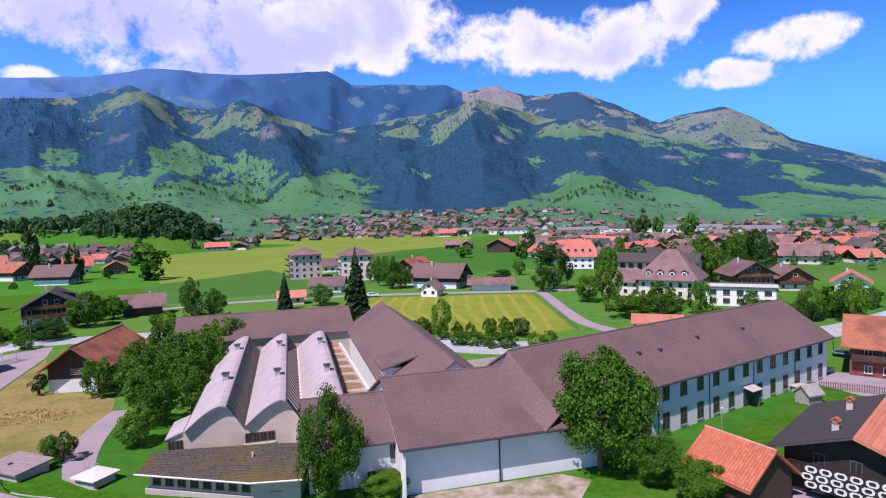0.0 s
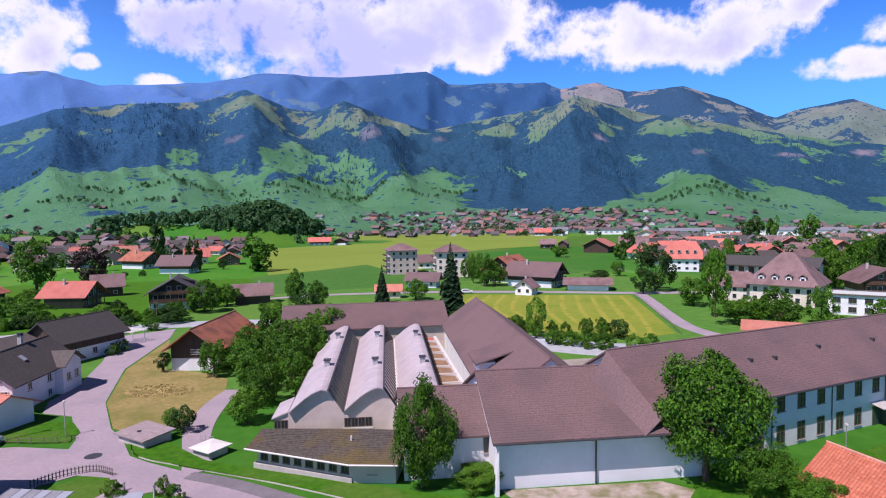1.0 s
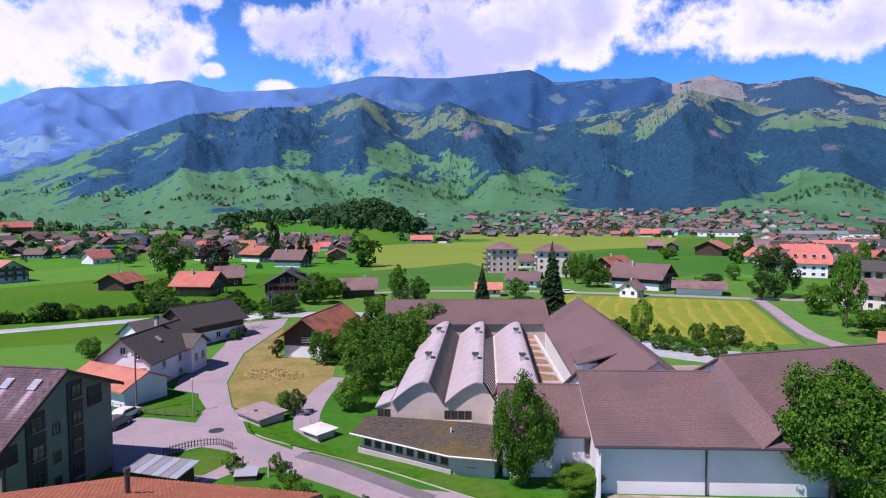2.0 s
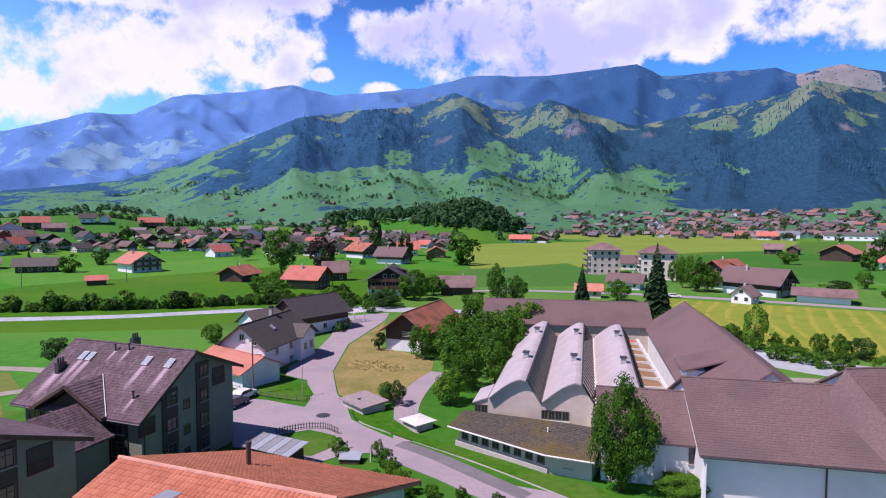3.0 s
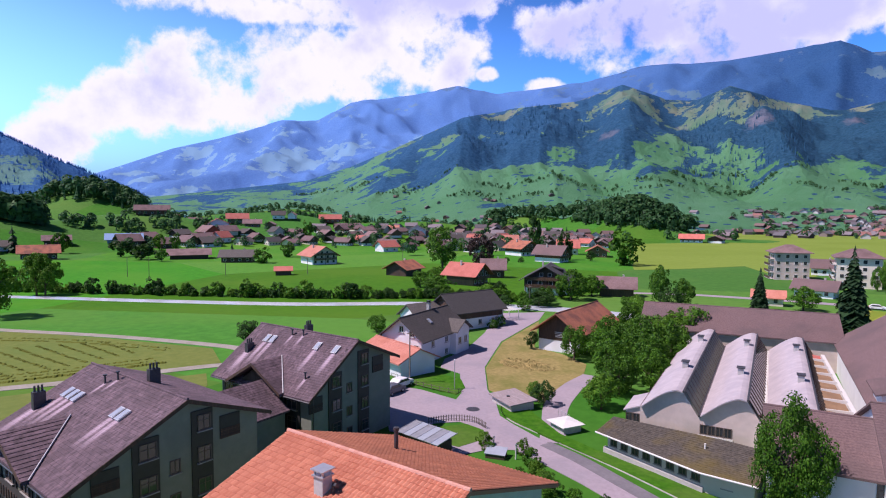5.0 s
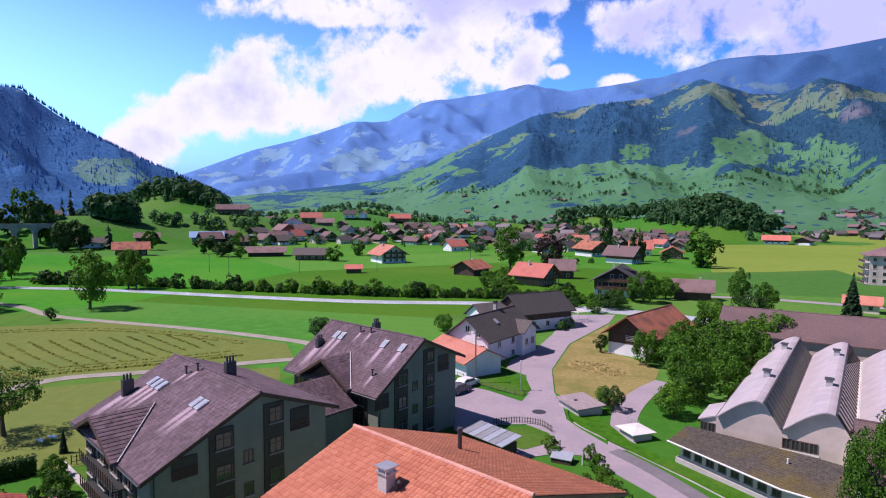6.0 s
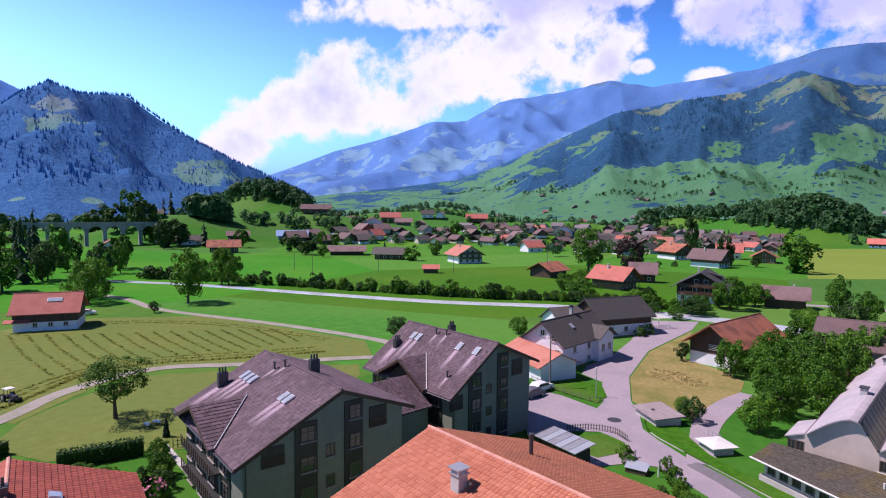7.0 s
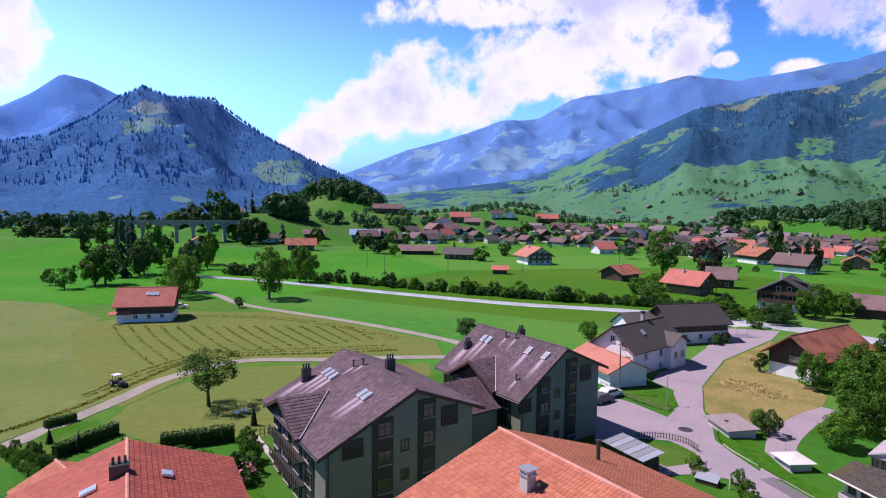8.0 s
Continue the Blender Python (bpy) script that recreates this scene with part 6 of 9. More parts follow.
def white_farm():
    """White house by the lane with its annex and the houses behind."""
    a = house("white_house", -81.0, 79.0, 104, 16, 8.6, 4.9, 8.2, M["white_wall"], M["grey_roof"], "white two-storey house with a dark grey roof", ox=0.9, oy=0.9, lapped=True,
              windows=[("l", -2.4, 4.9, 1.0, 1.2), ("l", 0, 5.6, 1.0, 1.2), ("l", -3.2, 2.4, 1.1, 1.2), ("l", -1.4, 2.4, 1.1, 1.2), ("l", 2.6, 2.4, 1.1, 1.2), ("f", -4, 2.6, 1.1, 1.2), ("f", 1, 2.6, 1.1, 1.2),
                       ("f", -4, 0.4, 1.1, 1.0), ("f", 1, 0.4, 1.1, 1.0), ("f", 5, 2.6, 1.1, 1.2)], chimneys=[(2.5, 0.6, 9.6)], shutters=None)
    skylight(a, -1.5, -2.0, 8.2, 0.76)
    bm = bmesh.new()
    prism(bm, [(2.5, 0), (7.9, 0), (7.9, 4.6), (5.2, 6.2), (2.5, 4.6)], -5.6, -4.0)
    w = part("bay_wing", bm, M["white_wall"], a)
    bm = bmesh.new()
    slab(bm, [(1.9, -6.3, 4.5), (5.2, -6.3, 6.5), (5.2, -1.9, 6.5), (1.9, -4.2, 4.5)], 0.2)
    slab(bm, [(8.5, -6.3, 4.5), (5.2, -6.3, 6.5), (5.2, -1.9, 6.5), (8.5, -4.2, 4.5)], 0.2)
    part("bay_roof", bm, M["grey_roof"], w)
    for x in (4.0, 6.4):
        window(w, x, -5.62, 1.9, 0, 1.2, 1.3)
    house("annex_house", -76.8, 68.2, -8, 12.5, 7, 3.0, 4.6, M["white_wall"], M["orange_roof"], "low annex with a bright orange roof", ox=0.7, oy=0.9, lapped=True,
          windows=[("f", -3, 0.9, 1.1, 1.1), ("f", 2, 0.9, 1.1, 1.1)])
    house("house", -94.8, 107.0, 80, 14, 10, 4.7, 8.0, M["white_wall"], M["slate_roof"], "white house with dark roof and timber gable", ox=1.0, oy=1.0, lapped=True, upper=M["dark_wood"], split=0.55,
          windows=[("f", -4, 1.0, 1.1, 1.2), ("f", 0, 1.0, 1.1, 1.2), ("f", 4, 1.0, 1.1, 1.2), ("l", -2, 1.0, 1.1, 1.2), ("l", 2, 1.0, 1.1, 1.2)])
    house("house", -99.5, 97.0, 82, 9, 7, 3.6, 6.0, M["white_wall"], M["grey_roof"], "small grey-roofed wing by the river", ox=0.7, oy=0.7)
    # pergola
    p = thing("pergola", -92.5, 119.5, 0, 74, "white slatted pergola beside the house", "pergola")
    for x in (-2.5, 2.5):
        for y in (-2, 2):
            bm = bmesh.new()
            box(bm, x - 0.08, y - 0.08, 0, x + 0.08, y + 0.08, 2.6)
            part("post", bm, M["frame_paint"], p)
    for k in range(8):
        bm = bmesh.new()
        box(bm, -2.8 + 0.8 * k, -2.4, 2.6, -2.65 + 0.8 * k, 2.4, 2.78)
        part("slat", bm, M["frame_paint"], p)


white_farm()


def red_roof_barn():
    b = house("barn", -164.5, -5.6, 80, 12.5, 10, 4.6, 8.0, M["white_wall"], M["red_roof"], "barn with a bright red roof and white base", upper=M["dark_wood"], split=0.45, ox=0.8, oy=1.0, lapped=True, category="barn",
              windows=[("f", -2, 1.0, 1.0, 1.0), ("f", 1, 1.0, 1.0, 1.0), ("f", 4, 1.0, 1.0, 1.0)])
    skylight(b, 1.5, -2.2, 8.0, 0.68, -1, 3.0, 1.2)
    bm = bmesh.new()
    slab(bm, [(-7.8, -6.5, 2.3), (-2.8, -6.5, 2.3), (-2.8, -5.1, 2.9), (-7.8, -5.1, 2.9)], 0.12)
    part("lean_to_roof", bm, M["red_roof"], b)


red_roof_barn()


def dark_chalet():
    """Black timber chalet at the east edge, one slope dark, the other tiled orange."""
    L, W, eave, ridge = 14, 12, 4.7, 6.9
    h = thing("chalet", 41.8, 59.2, 0, 45, "black timber chalet with slate and orange roof slopes", "house")
    bm = bmesh.new()
    gable_wall(bm, L, W, eave, ridge)
    part("wall", bm, M["black_wood"], h)
    planes = roof_planes(L, W, eave, ridge, 1.6, 1.2)
    for p, m, nm in ((planes[1], M["slate_roof"], "roof_slope"), (planes[0], M["clay_orange"], "roof_slope")):
        bm = bmesh.new()
        slab(bm, p, 0.22)
        r = part(nm, bm, m, h)
        bm = bmesh.new()
        courses(bm, p, 0.34, 0.06)
        tagged(part("roof_covering", bm, m, r), kind="stuff")
    for x, y in ((-5.2, 2.0), (3.0, 2.4)):
        c = chimney(h, x, y, 5.2, 7.0, 0.6, M["concrete"], cap=False)
        bm = bmesh.new()
        slab(bm, [(-0.42, -0.42, 7.3), (0.42, -0.42, 7.3), (0.42, 0, 7.6), (-0.42, 0, 7.6)], 0.07)
        slab(bm, [(-0.42, 0.42, 7.3), (0.42, 0.42, 7.3), (0.42, 0, 7.6), (-0.42, 0, 7.6)], 0.07)
        for sx in (-0.3, 0.3):
            box(bm, sx - 0.06, -0.25, 7.0, sx + 0.06, 0.25, 7.35)
        part("chimney_hood", bm, M["rust_roof"], c)
    # gable balcony with a patterned hanging
    bm = bmesh.new()
    box(bm, -8.4, -4.4, 2.5, -7.0, 5.2, 2.65)
    for k in range(24):
        y = -4.4 + k * 0.41
        box(bm, -8.4, y, 2.66, -8.33, y + 0.3, 3.5)
    box(bm, -8.45, -4.5, 3.5, -8.3, 5.3, 3.6)
    bal = part("balcony", bm, M["black_wood"], h)
    bm = bmesh.new()
    box(bm, -8.52, -3.6, 1.2, -8.47, 3.8, 3.5)
    cloth = part("patterned_hanging", bm, M["black_paint"], bal, "black and white patterned hanging")
    rng = random.Random(4)
    for i in range(6):
        for j in range(3):
            bm = bmesh.new()
            y, z = -3.2 + i * 1.2 + 0.3 * (j % 2), 1.3 + j * 0.74
            outer = [(y, z + 0.2), (y + 0.2, z), (y + 0.8, z), (y + 1.0, z + 0.2), (y + 1.0, z + 0.46), (y + 0.8, z + 0.64), (y + 0.2, z + 0.64), (y, z + 0.46)]
            k = 0.55
            cy, cz = y + 0.5, z + 0.32
            inner = [(cy + (p - cy) * k, cz + (q - cz) * k) for p, q in outer]
            for i2 in range(8):
                j2 = (i2 + 1) % 8
                v = [bm.verts.new((-8.54, p, q)) for p, q in (outer[i2], outer[j2], inner[j2], inner[i2])]
                bm.faces.new(v)
            part("ring", bm, M["frame_paint"], cloth)
    for y in (-3, 0, 3):
        window(h, -7.02, y, 3.0, -90, 1.0, 1.3, M["frame_dark"])
        window(h, -7.02, y, 0.5, -90, 1.0, 1.3, M["frame_dark"])


M["black_paint"] = mat("black_paint", (0.012, 0.012, 0.014), (0.02, 0.02, 0.022), 3.0, 0.7, 0.05)
dark_chalet()


def orange_hut():
    h = house("hut", 27.3, 56.9, -62, 6.6, 6.2, 3.2, 5.6, M["dark_wood"], M["clay_hut"], "small timber hut under orange tiles", ox=0.5, oy=0.7, category="hut")
    r = [c for c in h.children if c.name.startswith("roof")][0]
    for sg, seed in ((-1, 41), (1, 42)):
        tile_slope(r, Vector((sg * 3.8, sg * 3.8, 2.80)), Vector((-sg * 7.6, 0, 0)), Vector((0, -sg * 3.8, 2.94)), 24, 14, M["clay_hut"], lambda i, j: True, seed)
    for k in range(18):
        bm = bmesh.new()
        x = -3.6 + k * 7.2 / 17
        tube(bm, (x - 0.22, 0, 5.8), (x + 0.22, 0, 5.83), 0.13, 0.11, 7)
        part("ridge_tile", bm, M["clay_pale"], r)


orange_hut()
house("red_chalet", 75.0, 97.5, -36, 15, 12, 5.6, 9.0, M["red_wood"], M["rust_roof"], "red-brown timber chalet with long balconies", ox=1.2, oy=1.4, lapped=True,
      windows=[("f", -5 + 2.5 * i, 3.2, 1.1, 1.3) for i in range(5)] + [("f", -5 + 2.5 * i, 0.6, 1.1, 1.3) for i in range(5)], balcony=("f", 2.9, 1.3))

# ---- plants ----
def blob_crown(bm, rng, cx, cy, cz, rx, rz, clumps, leaf, hollow=0.5):
    """Leaf sprigs gathered in many overlapping boughs, so that the crown bulges, has gaps and shades itself."""
    seed = rng.uniform(0, 50)
    boughs = []
    for _ in range(max(22, int(clumps ** 0.46))):
        d = Vector((rng.gauss(0, 1), rng.gauss(0, 1), rng.gauss(0, 1) + 0.1)).normalized()
        reach = (0.80 + 0.30 * noise.noise(d * 1.7 + Vector((seed, 0, 0)))) * rng.uniform(0.72, 1.08)
        wide = 1.0 if d.z > -0.2 else 1.0 - 0.25 * (-d.z - 0.2)
        boughs.append((Vector((d.x * reach * wide, d.y * reach * wide, d.z * reach)), d, rng.uniform(0.15, 0.31) * (1.35 if clumps < 1500 else 1.1)))
    for _ in range(clumps):
        c, out, size = rng.choice(boughs)
        d = (Vector((rng.gauss(0, 1), rng.gauss(0, 1), rng.gauss(0, 1) + 0.35)).normalized() + out * 0.6).normalized()
        q = c + d * size * (1 - hollow * rng.random() ** 2.0) * rng.uniform(0.85, 1.12)
        p = Vector((cx + q.x * rx, cy + q.y * rx, cz + q.z * rz))
        n = (d + Vector((rng.uniform(-0.7, 0.7), rng.uniform(-0.7, 0.7), rng.uniform(-0.2, 0.8)))).normalized()
        leaf_clump(bm, rng, p, n, leaf * rng.uniform(0.6, 1.35))


def leaf_clump(bm, rng, p, d, s):
    """A crooked sprig of two bent leaf sheets."""
    u = d.orthogonal().normalized()
    w = d.cross(u)
    a = rng.uniform(0, 6.28)
    u, w = u * math.cos(a) + w * math.sin(a), w * math.cos(a) - u * math.sin(a)
    tip = d * s * rng.uniform(0.1, 0.6)
    v = [bm.verts.new(q) for q in (p - u * s + tip * 0.2, p + w * s * 0.6 - tip * 0.3, p + u * s + tip * 0.3, p - w * s * 0.6 + tip)]
    bm.faces.new((v[0], v[1], v[2]))
    bm.faces.new((v[0], v[2], v[3]))


def broadleaf(seed, clumps, leaf, limbs, wide=1.0, middle=0.52, tall=0.48):
    """Meshes of a broad-leaved tree one metre high with a crown radius of one half."""
    rng = random.Random(seed)
    bm = bmesh.new()
    tube(bm, (0, 0, -0.02), (0.01, 0, 0.2), 0.035, 0.024, 7)
    tube(bm, (0.01, 0, 0.2), (0.0, 0.02, 0.55), 0.024, 0.012, 6)
    for i in range(limbs):
        a = i * 2.4 + rng.uniform(-0.4, 0.4)
        z = rng.uniform(0.2, 0.42)
        tube(bm, (0.005, 0.005, z), (math.cos(a) * 0.28, math.sin(a) * 0.28, z + rng.uniform(0.15, 0.3)), 0.013, 0.004, 5)
    trunk = bpy.data.meshes.new("trunk")
    bm.to_mesh(trunk)
    bm.free()
    bm = bmesh.new()
    blob_crown(bm, rng, 0, 0, middle, 0.5 * wide, tall, clumps, leaf)
    crown = bpy.data.meshes.new("crown")
    bm.to_mesh(crown)
    bm.free()
    return trunk, crown


def conifer(seed, tiers, per, droop=0.5):
    """Meshes of a spruce one metre high with a foot radius of one half."""
    rng = random.Random(seed)
    bm = bmesh.new()
    tube(bm, (0, 0, -0.02), (0, 0, 0.95), 0.022, 0.003, 6)
    trunk = bpy.data.meshes.new("trunk")
    bm.to_mesh(trunk)
    bm.free()
    bm = bmesh.new()
    for t in range(tiers):
        f = t / (tiers - 1)
        z = 0.06 + 0.9 * f
        r = 0.5 * (1 - f) ** 0.85 + 0.015
        k = max(4, int(per * (1 - f * 0.6)))
        for i in range(k):
            a = 2 * math.pi * (i + rng.uniform(-0.4, 0.4)) / k + t
            rr = r * rng.uniform(0.75, 1.12)
            d = Vector((math.cos(a), math.sin(a), 0))
            s = Vector((-d.y, d.x, 0)) * rr * rng.uniform(0.3, 0.5)
            lift = 1.1 / tiers
            z += rng.uniform(-0.5, 0.5) / tiers
            v = [bm.verts.new(q) for q in (Vector((0, 0, z + lift)), d * rr * 0.6 + s + Vector((0, 0, z)), d * rr + Vector((0, 0, z - droop * rr * 0.35)), d * rr * 0.6 - s + Vector((0, 0, z - 0.01)))]
            bm.faces.new((v[0], v[1], v[2]))
            bm.faces.new((v[0], v[2], v[3]))
    crown = bpy.data.meshes.new("crown")
    bm.to_mesh(crown)
    bm.free()
    return trunk, crown


PLANTS = {
    "near": [broadleaf(11 + i, 20000, 0.0145, 7) for i in range(4)],
    "mid": [broadleaf(31 + i, 4200, 0.026, 6) for i in range(4)],
    "far": [broadleaf(51 + i, 950, 0.062, 3) for i in range(4)],
    "orchard": [broadleaf(61, 4300, 0.016, 9, 1.0, 0.66, 0.36)],
    "spruce": [conifer(71 + i, 36, 17) for i in range(3)],
    "spruce_far": [conifer(81 + i, 9, 8) for i in range(3)],
}
LEAF = {"green": "leaf", "light": "leaf_light", "dark": "leaf_dark", "copper": "leaf_copper", "spruce": "needle"}
PLANT_WORDS = {"green": "leafy green broad-leaved tree in full summer leaf", "light": "light green young tree with loose crown",
               "dark": "dark green dense tree in the meadow", "copper": "dark copper-leaved tree with a broad crown",
               "spruce": "tall dark green spruce with drooping boughs"}
PLANT_RNG = random.Random(5)
PLANT_DATA = {}


def plant(look_of, x, y, h, r, size="", word=""):
    """One tree or bush at its place, h metres high and r metres in radius."""
    d = math.hypot(x, y)
    set_name = size or ("near" if d < 85 else "mid" if d < 290 else "far")
    if look_of == "spruce":
        set_name = "spruce" if d < 260 else "spruce_far"
    i = PLANT_RNG.randrange(len(PLANTS[set_name]))
    bush = h < 3.2
    name = "spruce" if look_of == "spruce" else "bush" if bush else "tree"
    t = thing(name, x, y, ground_z(x, y) - (h * 0.24 if bush else 0), PLANT_RNG.uniform(0, 360), word or ("green leafy bush on the grass" if bush else PLANT_WORDS[look_of]), name)
    t.scale = (2 * r, 2 * r, h * (1.3 if bush else 1.0))
    trunk, crown = PLANTS[set_name][i]
    key = (set_name, i, look_of)
    if key not in PLANT_DATA:
        PLANT_DATA[key] = (trunk.copy(), crown.copy())
    trunk, crown = PLANT_DATA[key]
    hang("trunk", trunk, M["bark"], t)
    hang("crown", crown, M[LEAF[look_of]], t)
    return t


# ---- middle distance houses ----
CHALET_WORDS = {"red_roof": "red-roofed", "orange_roof": "orange-roofed", "brown_roof": "brown-roofed", "grey_roof": "grey-roofed", "slate_roof": "dark-roofed",
                "mauve_roof": "mauve-roofed", "rust_roof": "rust-roofed", "blue_roof": "blue-roofed", "sheet_metal": "metal-roofed"}
WALL_WORDS = {"white_wall": "white plastered house", "cream_wall": "cream plastered house", "dark_wood": "dark timber chalet", "brown_wood": "brown timber chalet", "beige_wall": "beige house",
              "red_wood": "red-brown timber chalet", "blue_wall": "blue painted shed", "grey_wall": "grey plastered house"}
M["blue_roof"] = mat("blue_roof", (0.16, 0.28, 0.46), (0.22, 0.35, 0.54), 2.0, 0.6, 0.1)
M["blue_wall"] = mat("blue_wall", (0.12, 0.22, 0.42), (0.16, 0.28, 0.5), 1.5, 0.7, 0.1)


def chalet(x, y, turn, L, W, eave, ridge, wall, roof, base="", flat=False, hip=0.0, tiers=None, group=""):
    """A house of the village with rows of windows, sized to its walls; base: material of a plastered ground floor.
    A large plot carries two houses side by side."""
    d = math.hypot(x, y)
    if d > 340 and L > 20 and W > 12 and ridge > 8.5:
        a = math.atan2(-x, y)
        for k, q in ((-1, 1.0), (1, 0.86)):
            ob = chalet(x + k * math.cos(a) * L * 0.3, y + k * math.sin(a) * L * 0.3 + (2 - q) * 3, turn + (0 if k < 0 else 78), L * 0.54 * q, W * 0.6 * q, eave * 0.82, ridge * 0.80 * q, wall, roof if k < 0 else "brown_roof", base, flat, hip, tiers, group)
        return ob
    name = "barn" if wall in ("dark_wood", "brown_wood", "blue_wall") and not base and ridge < 6.5 else "house"
    wins = []
    rows = tiers if tiers is not None else (0 if name == "barn" else max(1, int(eave / 2.6)))
    wide = 1.1 if d < 300 else 1.4
    for k in range(rows):
        for side, span in (("f", L), ("l", W), ("r", W)):
            if side == "l" and d > 430:
                continue
            count = max(2, int(span / (3.2 if d < 430 else 4.5)))
            for i in range(count):
                wins.append((side, (i + 0.5) * span / count - span / 2, 0.9 + k * 2.6, wide, 1.25))
    if rows and ridge - eave > 2.2 and d < 420:
        wins += [("l", 0, eave + 0.2, 1.2, 1.1), ("r", 0, eave + 0.2, 1.2, 1.1)]
    label = CHALET_WORDS[roof] + " " + WALL_WORDS[wall] + (" with a plastered ground floor" if base else " in the valley meadows" if d > 200 else " by the river")
    return house(name, x, y, turn, L, W, eave, ridge, M[base] if base else M[wall], M[roof], label, z=ground_z(x, y), ox=min(1.9, L * 0.12), oy=min(1.9, W * 0.15), hip=hip,
                 upper=M[wall] if base else None, split=0.45, windows=wins, chimneys=[(L * 0.2, W * 0.12, ridge + 0.7)] if ridge > 5 else (), category=name, group=group,
                 balcony=("l", eave * 0.55, 1.1) if base and d < 420 else None, style="far" if d > 130 else "")


def gable_chalet(x, y, tilt, L, W, eave, ridge, roof, label, base="white_wall", upper="dark_wood", levels=(2.6, 5.0)):
    """A wide-eaved chalet that turns its gable with balconies to the meadows south of it."""
    side = [("f", -L / 2 + (i + 0.5) * L / 4, z, 1.1, 1.25) for i in range(4) for z in (0.8, 3.3)]
    front = [("l", -W / 2 + (i + 0.5) * W / 4, z, 1.2, 1.35) for i in range(4) for z in (0.8, 3.3)] + [("l", -1.4, eave + 0.5, 1.1, 1.2), ("l", 1.4, eave + 0.5, 1.1, 1.2)]
    h = house("house", x, y, 90 + math.degrees(math.atan2(-x, y)) + tilt, L, W, eave, ridge, M[base], M[roof], label, z=ground_z(x, y), ox=2.0, oy=1.7, upper=M[upper], split=0.46,
              windows=side + front, chimneys=[(L * 0.15, W * 0.14, ridge + 0.9)], style="far")
    for level in levels:
        bm = bmesh.new()
        box(bm, -L / 2 - 1.4, -W / 2 + 0.4, level - 0.18, -L / 2 - 0.08, W / 2 - 0.4, level)
        b = part("balcony", bm, M["dark_wood"], h)
        bm = bmesh.new()
        box(bm, -L / 2 - 1.42, -W / 2 + 0.4, level + 0.86, -L / 2 - 1.32, W / 2 - 0.4, level + 0.98)
        for k in range(int((W - 0.8) / 0.45)):
            yy = -W / 2 + 0.45 + 0.45 * k
            box(bm, -L / 2 - 1.41, yy, level + 0.04, -L / 2 - 1.35, yy + 0.34, level + 0.85)
        part("balcony_rail", bm, M["brown_wood"], b)
    for k in range(3):
        yy = -W / 2 + 0.5 + k * (W - 1.0) / 2
        bm = bmesh.new()
        box(bm, -L / 2 - 1.42, yy - 0.09, 0, -L / 2 - 1.24, yy + 0.09, levels[-1] + 0.9)
        part("balcony_post", bm, M["dark_wood"], h)
    # dormer on the sunny slope
    s = (ridge - eave) / (W / 2)
    yd, zd = -W * 0.30, ridge - s * W * 0.30
    bm = bmesh.new()
    box(bm, 0.0, yd - 1.1, zd - 0.9, 2.6, yd + 1.0, zd + 0.75)
    d = part("dormer", bm, M[upper], h)
    bm = bmesh.new()
    slab(bm, [(-0.4, yd - 1.5, zd + 0.7), (3.0, yd - 1.5, zd + 0.7), (3.0, 0, ridge - 0.1), (-0.4, 0, ridge - 0.1)], 0.16)
    part("dormer_roof", bm, M[roof], d)
    window(d, 1.3, yd - 1.12, zd - 0.35, 0, 1.4, 0.9, style="far")
    return h


# river side meadow, west to east
chalet(-465.2, 149.6, 72, 21.4, 13.3, 4.3, 7.7, "blue_wall", "blue_roof")
chalet(-533.0, 194.4, 70, 24.8, 15.4, 4.6, 8.3, "brown_wood", "brown_roof")
chalet(-546.1, 226.3, 157, 22.9, 19.9, 6.9, 12.3, "brown_wood", "red_roof", "white_wall")
chalet(-339.7, 143.4, 67, 20.0, 12.4, 3.1, 5.6, "dark_wood", "brown_roof")
chalet(-482.4, 228.6, 155, 18.7, 16.2, 5.1, 9.0, "white_wall", "red_roof")
chalet(-552.8, 282.0, 63, 18.5, 11.5, 5.5, 9.7, "brown_wood", "red_roof")
chalet(-498.0, 274.1, 61, 25.9, 16.0, 5.0, 9.0, "brown_wood", "brown_roof")
chalet(-532.5, 320.1, 59, 21.8, 13.5, 5.6, 10.0, "white_wall", "grey_roof")
chalet(-586.7, 375.1, 57, 29.3, 18.2, 6.3, 11.3, "brown_wood", "red_roof")
chalet(-508.1, 360.8, 55, 19.7, 12.2, 4.6, 8.3, "red_wood", "red_roof")
chalet(-472.1, 356.2, 53, 17.7, 11.0, 5.0, 8.9, "dark_wood", "brown_roof")
chalet(-437.1, 357.6, 141, 18.7, 16.2, 4.8, 8.6, "brown_wood", "brown_roof")
chalet(-452.6, 393.5, 49, 15.8, 9.8, 5.2, 9.2, "cream_wall", "orange_roof")
chalet(-385.0, 367.3, 136, 17.6, 15.3, 5.6, 10.0, "white_wall", "grey_roof")
chalet(-300.8, 153.2, 51, 15.4, 9.5, 3.7, 6.6, "dark_wood", "grey_roof")
chalet(-226.0, 135.6, 59, 6.5, 4.0, 2.3, 3.7, "dark_wood", "red_roof")
gable_chalet(-264.0, 179.6, 24, 15, 13.5, 5.2, 9.3, "orange_roof", "white house with an orange roof and timber balconies", "white_wall", "cream_wall")
chalet(-191.2, 174.2, 103, 12.0, 10.4, 3.5, 6.2, "dark_wood", "rust_roof")
gable_chalet(-150.2, 169.7, 58, 12, 10.5, 4.6, 8.1, "red_roof", "dark timber chalet with a red roof and a dormer", "brown_wood", "dark_wood", (2.5,))
